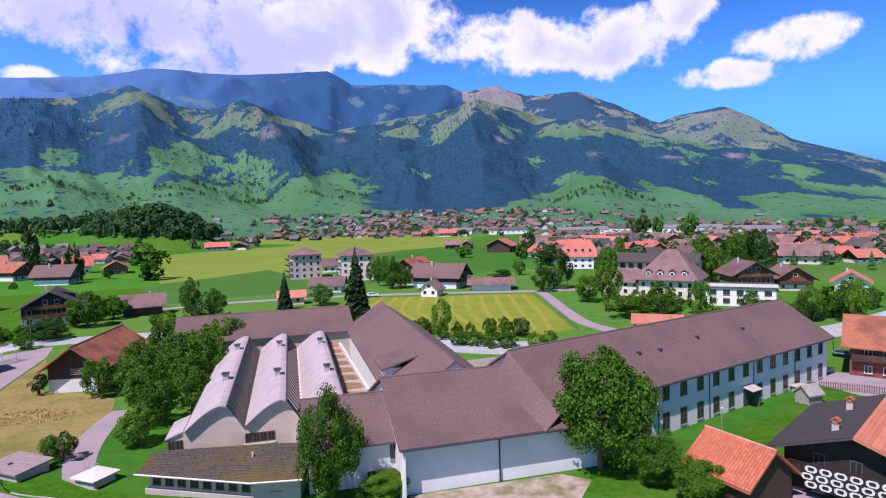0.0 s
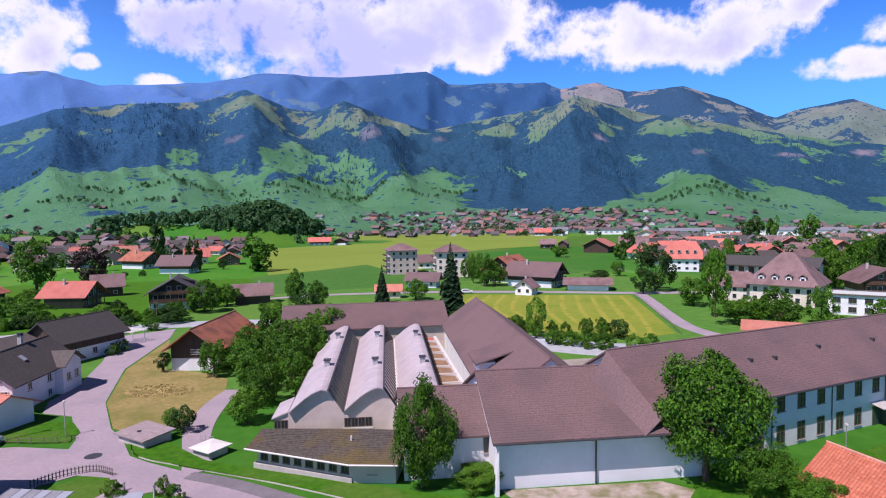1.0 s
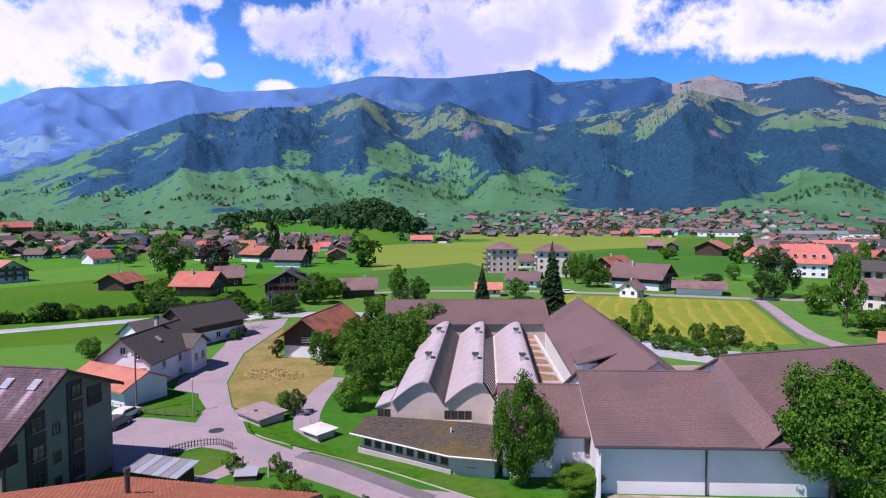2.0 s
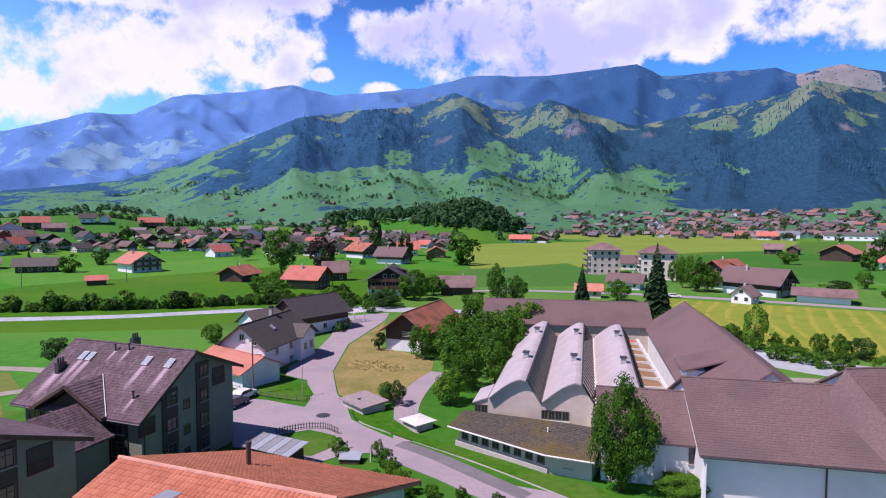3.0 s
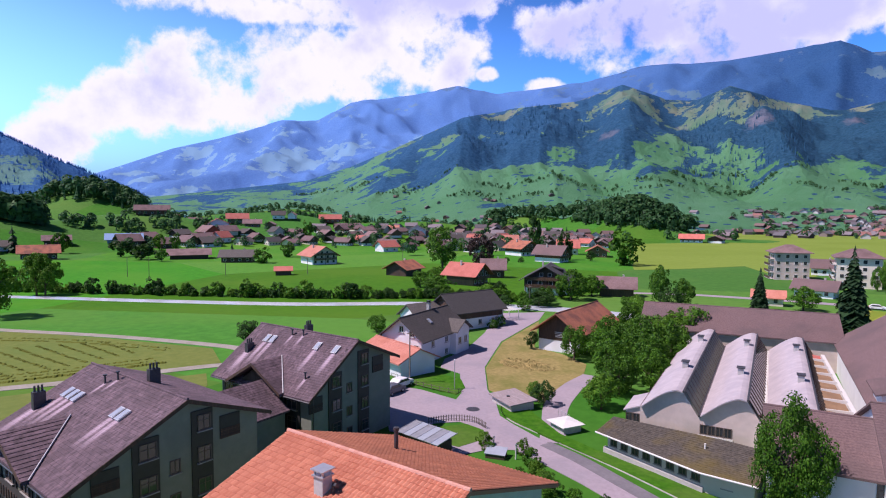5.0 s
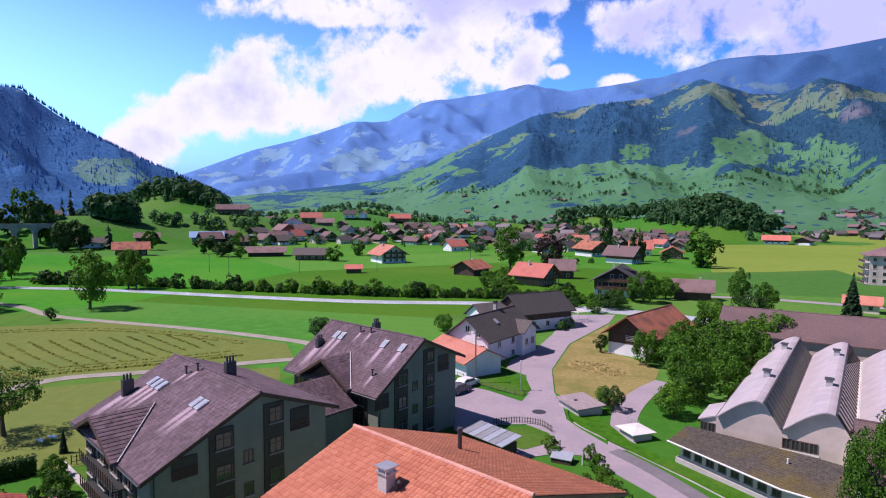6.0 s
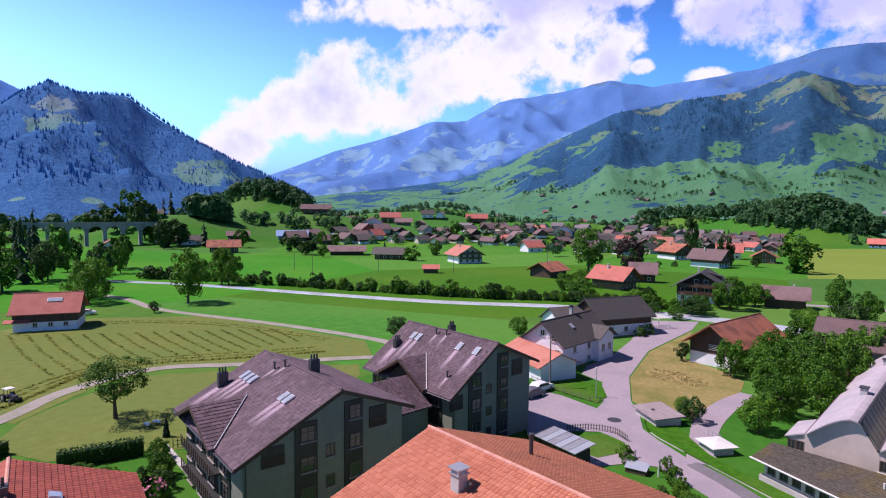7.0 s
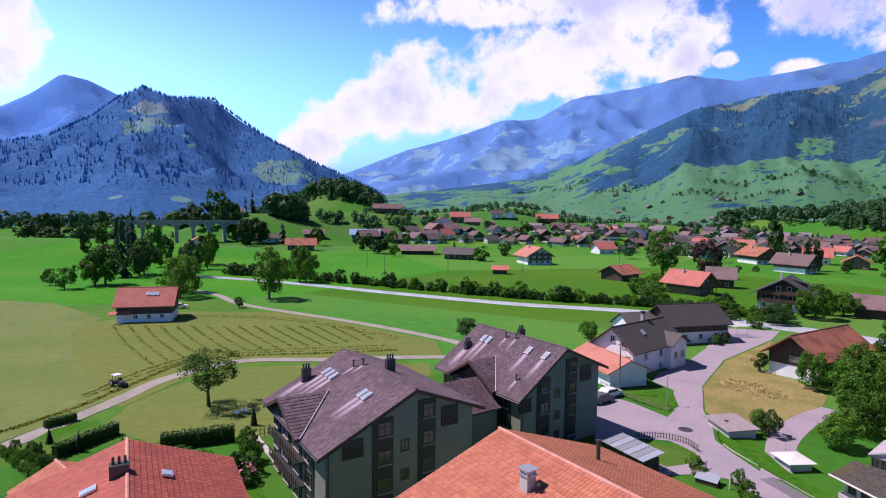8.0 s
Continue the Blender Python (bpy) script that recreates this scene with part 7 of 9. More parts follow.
chalet(-157.3, 194.3, 39, 9.2, 5.7, 4.4, 7.9, "dark_wood", "brown_roof")
chalet(-297.1, 342.4, 41, 12.0, 7.4, 4.4, 7.9, "white_wall", "grey_roof")
chalet(-285.7, 353.7, 129, 15.0, 13.1, 4.8, 8.7, "brown_wood", "brown_roof")
chalet(-279.7, 373.2, 37, 20.4, 12.7, 6.8, 12.1, "cream_wall", "orange_roof", "white_wall")
gable_chalet(-227.2, 309.5, 40, 16, 14, 5.4, 9.4, "rust_roof", "large white chalet with a rust-red roof", "white_wall", "brown_wood")
gable_chalet(-185.5, 281.0, 62, 15.3, 10.5, 5.2, 9.2, "mauve_roof", "white and red-brown chalet with a mauve roof", "white_wall", "red_wood", (2.6,))
chalet(-211.5, 339.5, 32, 12.7, 7.8, 5.4, 9.7, "cream_wall", "red_roof")
chalet(-186.8, 334.0, 119, 13.4, 11.6, 4.0, 7.2, "brown_wood", "rust_roof")
chalet(-318.7, 489.9, 33, 20.5, 12.7, 4.5, 8.1, "white_wall", "grey_roof")
chalet(-340.3, 649.0, 28, 38.4, 23.8, 4.9, 8.7, "white_wall", "rust_roof")
chalet(-206.5, 562.4, 20, 35.5, 22.0, 5.5, 9.9, "dark_wood", "red_roof", "white_wall")
gable_chalet(-114.8, 171.7, -6, 15, 14, 5.6, 9.6, "slate_roof", "white chalet with dark balconies under a dark roof")
chalet(-93.7, 180.7, 27, 10.7, 6.6, 3.5, 6.3, "dark_wood", "brown_roof")
# blocks and houses on the green beyond the mill
chalet(-45.8, 226.8, -3, 11.3, 7.0, 3.1, 5.6, "white_wall", "mauve_roof")
chalet(-51.9, 195.6, 15, 7.8, 4.8, 2.8, 4.5, "cream_wall", "orange_roof")
gable_chalet(-13.9, 249.5, -28, 15, 13, 6.0, 10.6, "rust_roof", "brown chalet with a rust-red roof by the lane", "white_wall", "brown_wood")
gable_chalet(-2.7, 233.2, 66, 18, 12, 5.2, 9.2, "mauve_roof", "long dark chalet with balconies under a mauve roof", "white_wall", "dark_wood")
chalet(-5.6, 207.1, 72, 6.8, 5.9, 3.0, 5.4, "white_wall", "brown_roof")
chalet(16.2, 222.0, -4, 14.3, 8.9, 2.6, 4.2, "white_wall", "brown_roof", "", False, 0.0, 0)
chalet(11.8, 485.4, -1, 21.2, 13.2, 5.2, 9.2, "dark_wood", "brown_roof")
chalet(41.2, 438.1, 70, 19.5, 17.0, 5.4, 9.7, "dark_wood", "orange_roof")
chalet(66.0, 445.8, -8, 17.4, 10.8, 6.0, 10.7, "dark_wood", "brown_roof")
chalet(-16.0, 796.0, 1, 25.1, 15.6, 6.2, 11.0, "dark_wood", "red_roof")
chalet(13.6, 774.3, -1, 35.2, 21.8, 6.7, 12.0, "brown_wood", "red_roof", "white_wall")
chalet(74.4, 852.1, -5, 33.0, 20.4, 6.5, 11.7, "dark_wood", "brown_roof")
chalet(121.7, 652.8, 79, 37.0, 32.2, 6.7, 12.0, "cream_wall", "orange_roof")
chalet(65.8, 294.4, -13, 13.7, 8.5, 7.8, 14.0, "white_wall", "red_roof", "", False, 0.6, 4)
chalet(119.0, 477.7, -14, 15.6, 9.6, 5.0, 8.9, "cream_wall", "red_roof")
chalet(148.7, 496.9, 73, 22.1, 19.2, 5.1, 9.2, "cream_wall", "orange_roof")
chalet(143.7, 429.6, 72, 24.4, 21.2, 5.6, 10.0, "white_wall", "grey_roof")
chalet(142.6, 376.6, 54, 20.9, 18.2, 5.2, 9.4, "brown_wood", "orange_roof", "white_wall")
chalet(176.3, 429.7, 68, 28.5, 24.8, 7.1, 12.7, "brown_wood", "orange_roof", "white_wall")
chalet(168.1, 350.2, 84, 28.9, 25.1, 7.8, 14.0, "brown_wood", "orange_roof", "white_wall")
chalet(247.6, 543.7, 66, 25.4, 22.1, 6.5, 11.7, "cream_wall", "orange_roof")
chalet(297.6, 580.5, 63, 25.3, 22.0, 6.4, 11.5, "cream_wall", "red_roof")
chalet(138.6, 338.9, -22, 14.1, 8.8, 3.8, 6.8, "dark_wood", "brown_roof")
gable_chalet(100.7, 200.6, 22, 13, 12, 6.6, 10.2, "brown_roof", "white three-storey house with long balconies", "white_wall", "brown_wood", (2.7, 5.4))
chalet(116.0, 202.3, 80, 12.6, 11.0, 4.5, 8.0, "red_wood", "brown_roof", "cream_wall")
chalet(175.0, 289.4, -31, 18.9, 11.7, 5.3, 9.5, "cream_wall", "brown_roof")
chalet(132.4, 194.7, 56, 10.5, 9.1, 3.6, 6.4, "white_wall", "orange_roof")
chalet(48.7, 138.6, -19, 9.5, 5.9, 2.2, 3.5, "white_wall", "orange_roof", "", False, 0.0, 1)
chalet(281.1, 494.4, -30, 29.8, 18.5, 4.1, 7.3, "brown_wood", "brown_roof")
# near the west edge
chalet(-371.7, 77.3, 78, 16.0, 9.9, 4.2, 7.5, "dark_wood", "rust_roof")
chalet(-443.9, 69.5, 81, 15.8, 9.8, 3.7, 6.5, "white_wall", "grey_roof")
chalet(-511.3, 53.2, 84, 13.6, 8.4, 3.6, 6.5, "white_wall", "grey_roof")
chalet(-424.8, 19.8, 177, 10.8, 9.4, 3.3, 5.9, "cream_wall", "orange_roof")
chalet(-458.6, 105.8, 77, 14.1, 8.8, 3.5, 6.2, "dark_wood", "brown_roof")


def apartment_tower(x, y, turn, L, W, floors, wall, label):
    """Tall block under a low hipped roof; balconies with dark timber rails on its side face."""
    eave = 0.8 + 2.75 * floors
    wins = [("f", -L / 2 + (i + 0.5) * L / 4, 0.9 + 2.75 * k, 1.3, 1.4) for k in range(floors) for i in range(4)]
    wins += [("l", -W / 2 + (i + 0.5) * W / 3, 0.6 + 2.75 * k, 1.6, 1.7) for k in range(floors) for i in range(3)]
    t = house("apartment_tower", x, y, turn, L, W, eave, eave + 2.6, wall, M["brown_roof"], label, ox=1.2, oy=1.2, hip=1.0, windows=wins, category="apartment building", style="far")
    for k in range(floors):
        z = 0.3 + 2.75 * k
        bm = bmesh.new()
        box(bm, -L / 2 - 1.6, -W / 2 + 0.2, z - 0.15, -L / 2 - 0.05, W / 2 - 0.2, z)
        b = part("balcony", bm, M["concrete"], t)
        bm = bmesh.new()
        box(bm, -L / 2 - 1.62, -W / 2 + 0.2, z + 0.05, -L / 2 - 1.54, W / 2 - 0.2, z + 0.95)
        part("balcony_rail", bm, M["dark_wood"], b)
    return t


apartment_tower(-67.3, 280.5, 26, 13, 11.5, 4, M["beige_wall"], "four-storey block of flats with dark balconies")
apartment_tower(-41.1, 268.1, 14, 14, 11.5, 4, M["cream_wall"], "white four-storey block of flats behind a spruce")
chalet(-59.8, 309.3, 11, 9.9, 6.2, 4.0, 7.1, "white_wall", "mauve_roof")


def hotel(x, y, turn):
    """Country hotel: a tall tent roof with dormers, a lower wing and a long colonnaded hall."""
    h = thing("hotel", x, y, 0, turn, "country hotel with a tall mauve tent roof and dormers", "hotel")
    bm = bmesh.new()
    box(bm, -8.5, 0, 0, 8.5, 15, 6.2)
    part("wall", bm, M["cream_wall"], h)
    bm = bmesh.new()
    X, Y = 10.0, 9.0
    for p in ([(-X, -1.5, 6.0), (X, -1.5, 6.0), (1.6, 7.5, 15.2), (-1.6, 7.5, 15.2)], [(X, 16.5, 6.0), (-X, 16.5, 6.0), (-1.6, 7.5, 15.2), (1.6, 7.5, 15.2)],
              [(X, -1.5, 6.0), (X, 16.5, 6.0), (1.6, 7.5, 15.2)], [(-X, 16.5, 6.0), (-X, -1.5, 6.0), (-1.6, 7.5, 15.2)]):
        slab(bm, p, 0.22)
    roof = part("roof", bm, M["brown_roof"], h, "steep mauve tent roof")
    for k in range(4):
        xx = -5.4 + 3.6 * k
        bm = bmesh.new()
        box(bm, xx - 0.8, 0.0, 6.9, xx + 0.8, 2.2, 8.5)
        d = part("dormer", bm, M["white_wall"], roof)
        bm = bmesh.new()
        slab(bm, [(xx - 1.1, -0.4, 8.5), (xx, -0.4, 9.3), (xx, 3.0, 9.3), (xx - 1.1, 2.4, 8.5)], 0.12)
        slab(bm, [(xx + 1.1, -0.4, 8.5), (xx, -0.4, 9.3), (xx, 3.0, 9.3), (xx + 1.1, 2.4, 8.5)], 0.12)
        part("dormer_roof", bm, M["brown_roof"], d)
        window(h, xx, -0.03, 7.2, 0, 0.9, 1.0, style="far")
    for k in range(6):
        for z in (0.9, 3.6):
            window(h, -7 + 2.8 * k, -0.02, z, 0, 1.2, 1.5, style="far")
    # wing
    bm = bmesh.new()
    box(bm, -21, 2, 0, -8.52, 12, 5.0)
    wing = part("wing", bm, M["cream_wall"], h)
    bm = bmesh.new()
    for p in roof_planes(12.6, 10, 5.0, 8.6, 0.8, 0.9, 0.5):
        slab(bm, [(q[0] - 14.8, q[1] + 7, q[2]) for q in p], 0.2)
    part("wing_roof", bm, M["brown_roof"], wing)
    for k in range(4):
        for z in (0.8, 3.0):
            window(h, -19.3 + 3 * k, 1.98, z, 0, 1.2, 1.4, style="far")
    # hall with columns
    bm = bmesh.new()
    box(bm, -24, 28, 0, 4, 38, 9.5)
    hall = part("hall", bm, M["cream_wall"], h)
    bm = bmesh.new()
    for p in roof_planes(28, 12, 9.5, 12, 1.0, 1.0):
        slab(bm, [(q[0] - 10, q[1] + 33, q[2]) for q in p], 0.25)
    part("hall_roof", bm, M["slate_roof"], hall)
    for k in range(9):
        bm = bmesh.new()
        box(bm, -23.4 + 3.3 * k, 27.2, 5.6, -23.0 + 3.3 * k, 27.6, 9.3)
        part("column", bm, M["frame_paint"], hall)
        window(h, -21.8 + 3.2 * k, 27.96, 6.2, 0, 1.8, 2.4, style="far")
    bm = bmesh.new()
    box(bm, -24.2, 27.0, 5.2, 4.2, 27.97, 5.55)
    part("gallery", bm, M["frame_paint"], hall)


hotel(68.5, 186.2, -33)

# ---- trees of the middle distance ----
plant("green", -197.4, 205.0, 20.5, 8.4)
plant("copper", -182.1, 215.4, 16.9, 6.7)
plant("green", -146.0, 289.0, 16.8, 8.6)
plant("spruce", -303.0, 431.1, 26.4, 4.0)
plant("green", -154.4, 148.8, 6.4, 3.5)
plant("light", -164.0, 167.1, 6.1, 3.8)
plant("green", -98.8, 173.5, 6.8, 4.2)
plant("green", -75.8, 174.0, 11.4, 3.6)
plant("green", -68.5, 172.0, 8.2, 3.9)
plant("spruce", -50.8, 183.2, 12.6, 2.7)
plant("spruce", -25.5, 162.9, 20.5, 4.7)
plant("light", -30.8, 259.7, 11.5, 2.2)
plant("light", -27.4, 262.1, 10.5, 2.0)
plant("green", -33.4, 257.9, 8.8, 2.2)
plant("green", -18.2, 230.2, 9.2, 4.4)
plant("green", -41.6, 191.0, 6.7, 4.7)
plant("spruce", -214.4, 333.4, 13.5, 4.2)
plant("green", -285.5, 159.0, 7.9, 4.7)
plant("green", -312.3, 191.1, 8.8, 4.2)
plant("green", -435.9, 285.9, 13.6, 4.5)
plant("dark", -344.6, 118.9, 8.8, 7.0)
plant("green", -327.3, 123.4, 7.0, 3.3)
plant("green", -383.6, 153.4, 12.4, 3.2)
plant("spruce", -583.6, 401.7, 15.6, 4.7)
plant("dark", 38.9, 216.9, 16.3, 6.3)
plant("dark", 33.6, 209.2, 8.5, 4.0)
plant("green", 44.1, 163.9, 18.3, 3.7)
plant("green", 43.6, 183.8, 8.7, 4.5)
plant("light", 49.3, 155.6, 6.5, 4.7)
plant("green", 57.2, 160.0, 8.5, 4.1)
plant("green", 66.3, 156.2, 9.2, 3.2)
plant("green", 77.1, 265.1, 16.6, 3.4)
plant("light", 100.7, 225.9, 14.9, 5.9)
plant("green", 120.8, 244.1, 19.1, 5.2)
plant("dark", 123.3, 234.9, 18.6, 6.3)
plant("green", 136.9, 321.0, 14.0, 6.7)
plant("green", 199.3, 556.8, 21.3, 5.6)
plant("green", 251.0, 609.7, 22.4, 9.4)
plant("green", 46.3, 361.3, 10.9, 4.5)
plant("dark", 184.3, 358.0, 16.1, 4.6)
plant("green", 94.9, 140.8, 10.2, 3.2)
plant("light", 88.6, 144.9, 8.5, 3.2)
plant("light", 92.3, 134.2, 11.5, 2.3)
plant("green", 96.3, 148.1, 7.8, 4.2)
plant("light", -2.0, 132.9, 9.3, 2.5)
plant("green", 1.6, 127.2, 3.1, 2.4)
plant("green", 5.2, 126.3, 2.8, 2.2)
plant("green", 8.6, 124.8, 3.1, 2.5)
plant("green", 12.0, 123.4, 3.1, 2.3)
plant("light", 18.0, 125.3, 2.6, 1.9)
plant("green", 20.9, 125.4, 2.9, 1.9)
# trees round the chalets and the hotel
plant("green", -99.4, 161.8, 9.4, 5.4)
plant("dark", -185.5, 295.1, 17.3, 4.0)
plant("dark", -246.1, 350.1, 25.6, 4.9)
plant("green", -137.9, 141.2, 5.9, 5.6)
plant("green", -113.0, 143.2, 4.3, 3.4)
plant("dark", -99.1, 143.6, 4.5, 4.9)
plant("green", -22.3, 229.6, 12.6, 4.4)
plant("green", -27.6, 238.4, 10.5, 2.7)
plant("green", 57.6, 216.9, 13.5, 4.3)
plant("light", 96.7, 222.7, 14.6, 6.3)
plant("green", 48.2, 154.9, 5.9, 6.2)
plant("green", 56.6, 153.3, 6.6, 4.7)
plant("green", 32.8, 269.2, 6.5, 3.1)
plant("dark", 22.0, 245.8, 4.9, 4.7)
plant("dark", 196.6, 597.9, 21.4, 12.0)
plant("dark", 58.0, 420.2, 14.4, 5.3)
plant("green", 11.3, 386.8, 7.7, 5.5)
plant("green", 129.6, 261.8, 16.4, 8.4)
# western meadow trees
plant("light", -186.4, 27.9, 16.0, 6.3)
plant("dark", -256.8, 8.6, 14.5, 5.4)
plant("dark", -271.1, -8.9, 15.3, 4.9)
plant("spruce", -261.9, -16.5, 26.4, 4.3)
plant("spruce", -348.2, -16.4, 21.0, 4.3)
plant("green", -298.6, 17.3, 16.3, 5.2)
plant("green", -239.3, -20.6, 14.5, 6.9)
plant("light", -198.9, 2.8, 12.5, 5.7)
plant("light", -225.4, 45.6, 13.9, 4.9)
plant("green", -422.5, 99.3, 14.0, 5.0)
plant("dark", -375.0, 118.4, 10.3, 6.4)
plant("spruce", -434.8, 77.3, 17.7, 4.6)
plant("dark", -419.3, 50.1, 18.7, 5.7)
plant("green", -360.3, 124.7, 7.7, 3.3)
plant("light", -424.7, 158.9, 11.8, 3.9)
plant("green", -238.4, -23.8, 12.1, 5.8)
plant("green", -231.2, -32.2, 7.5, 4.0)
plant("green", -244.2, -38.1, 6.0, 2.6)
plant("spruce", -291.8, -20.1, 22.1, 4.2)
plant("dark", -339.7, -37.1, 13.8, 3.9)
plant("dark", -265.6, -10.4, 13.4, 4.3)
plant("light", -209.6, 3.8, 12.7, 6.1)
plant("light", -223.3, 47.5, 12.9, 4.8)
plant("dark", -173.3, 17.5, 3.2, 1.5)
plant("dark", -552.5, -86.0, 20.2, 8.0)
plant("dark", -572.2, -96.3, 17.5, 7.2)
plant("dark", -558.9, -80.5, 19.3, 5.9)
plant("dark", -574.4, -103.5, 14.1, 7.3)
plant("dark", -466.0, 43.3, 29.2, 9.0)
plant("green", -463.5, 50.7, 20.6, 7.1)
plant("dark", -492.7, 28.0, 19.8, 9.4)
plant("dark", -535.9, 20.1, 19.4, 8.7)
plant("green", -538.3, 12.3, 16.2, 6.7)
plant("green", -512.7, 39.5, 25.8, 8.4)
plant("spruce", -322.8, -16.7, 18.2, 3.1)
plant("green", -313.0, -6.4, 17.7, 5.1)
plant("dark", -322.4, 0.8, 11.7, 3.4)
plant("green", -353.7, -30.1, 12.9, 4.1)
plant("green", -295.0, -2.5, 8.9, 3.4)
plant("green", -282.6, 16.4, 13.1, 3.5)
plant("dark", -279.3, 12.0, 7.3, 3.2)
plant("spruce", -540.3, 64.9, 18.6, 3.6)
plant("spruce", -521.0, 68.1, 20.1, 4.0)
plant("green", -478.5, 48.6, 10.6, 6.0)
# bushes round the river


def hedge_row(name, pts, count, h0, h1, seed, label):
    """A row of riverside bushes, each its own plant, along a line."""
    rng = random.Random(seed)
    line = smooth_line([(x, y, 0) for x, y in pts], 12)
    for i in range(count):
        p = line[int(i * (len(line) - 1) / count)].lerp(line[min(len(line) - 1, int(i * (len(line) - 1) / count) + 1)], rng.random())
        h = rng.uniform(h0, h1)
        if rng.random() < 0.12:
            h *= 1.7
        ob = plant(rng.choice(("green", "dark", "dark", "light")), p.x + rng.uniform(-1.2, 1.2), p.y + rng.uniform(-1.2, 1.2), h, h * rng.uniform(0.4, 0.65), "far" if abs(p.x) > 150 else "mid", label)
        tagged(ob, group="riverside bushes")


hedge_row("bush", [(-262, 22), (-236, 47), (-193, 79), (-158, 106), (-134, 131), (-112, 147)], 200, 1.7, 3.4, 3, "leafy bush on the river bank")
hedge_row("bush", [(-70, 156), (-40, 153), (-14, 142), (0, 139), (20, 134)], 22, 2.4, 4.5, 4, "leafy bush on the river bank")
hedge_row("bush", [(60, 134), (86, 142), (120, 165)], 16, 3, 6, 8, "leafy bush on the river bank")


TOWN_TREES = []
FAR_HOUSES = []


def far_town():
    """Houses and trees of the town and the villages, thinning out up the slope."""
    rng = random.Random(21)
    protos = [("white_wall", "red_roof", ""), ("brown_wood", "brown_roof", "cream_wall"), ("dark_wood", "grey_roof", "white_wall"), ("cream_wall", "brown_roof", ""), ("dark_wood", "brown_roof", ""),
              ("brown_wood", "mauve_roof", "white_wall"), ("brown_wood", "red_roof", "white_wall"), ("cream_wall", "slate_roof", ""), ("dark_wood", "orange_roof", "white_wall"), ("brown_wood", "rust_roof", "")]
    zones = [(-37, -9, 330, 560, 84, 1.0), (-37, -8, 560, 900, 70, 1.0), (-10, 17, 760, 1080, 70, 0.9), (28, 63, 480, 640, 120, 0.85), (62, 72, 470, 600, 14, 1.0), (36, 62, 760, 1000, 40, 0.9),
             (18, 30, 640, 860, 14, 1.0), (38, 50, 400, 470, 12, 0.9)]
    placed = []
    built = {}
    for a0, a1, r0, r1, count, size in zones:
        k = 0
        tries = 0
        while k < count and tries < count * 12:
            tries += 1
            az, r = rng.uniform(a0, a1), math.sqrt(rng.uniform(r0 * r0, r1 * r1))
            x, y = -math.sin(radians(az)) * r, math.cos(radians(az)) * r
            if any((x - p) ** 2 + (y - q) ** 2 < 15 ** 2 for p, q in placed):
                continue
            if ground_z(x, y) > 9:
                continue
            placed.append((x, y))
            k += 1
            if r > 560:
                FAR_HOUSES.append((x, y))
                if rng.random() < 0.8:
                    TOWN_TREES.append((x + rng.uniform(-11, 11), y + rng.uniform(-11, 11), 3, 3, 0))
                continue
            z = max(ground_z(x, y), mountain_z(az, r))
            kind = (rng.randrange(len(protos)) if az < 20 else rng.choice((0, 1, 2, 2, 3, 3, 4, 5, 5, 7)), r > 500)
            turn = rng.choice((0, 90, 90, 20, 110, -25)) + rng.uniform(-8, 8)
            L, W = rng.uniform(11, 16), rng.uniform(9, 12)
            if kind not in built:
                wall, roof, base = protos[kind[0]]
                built[kind] = chalet(x, y, turn, 13, 10.5, 4.4, 7.9, wall, roof, base, tiers=0 if kind[1] else None, group="houses of the far town")
                built[kind].location.z = z
            else:
                ob = copy_thing(built[kind], pose(x, y, z, 0, 0, turn))
                ob.scale = (size * L / 13, size * W / 10.5, size * rng.uniform(0.8, 1.15))
            if rng.random() < 0.8:
                e = rng.uniform(0, 6.283)
                TOWN_TREES.append((x + math.cos(e) * 11, y + math.sin(e) * 11, 3, 3, 0))
    # works and halls with long pale roofs
    for az, r, L, roof in ((-13, 760, 60, "sheet_metal"), (-17, 800, 70, "grey_roof"), (-22, 780, 80, "sheet_metal"), (-6, 820, 50, "grey_roof"), (-27, 700, 60, "sheet_metal"), (-1, 850, 45, "sheet_metal")):
        x, y = -math.sin(radians(az)) * r, math.cos(radians(az)) * r
        house("works_hall", x, y, az + 4, L, 26, 6, 9, M["white_wall"], M[roof], "long pale works hall at the edge of town", z=ground_z(x, y), category="hall",
              windows=[("f", -L / 2 + 4 + 7 * i, 2.5, 3.0, 1.4) for i in range(int(L / 7))])
    for i in range(420):
        a0, a1, r0, r1, count, size = rng.choice(zones + zones[:2])
        az, r = rng.uniform(a0, a1), rng.uniform(r0 * 0.9, r1)
        x, y = -math.sin(radians(az)) * r, math.cos(radians(az)) * r
        if any((x - p) ** 2 + (y - q) ** 2 < 9 ** 2 for p, q in placed):
            continue
        TOWN_TREES.append((x, y, 2.0, 2.0, 0))


far_town()


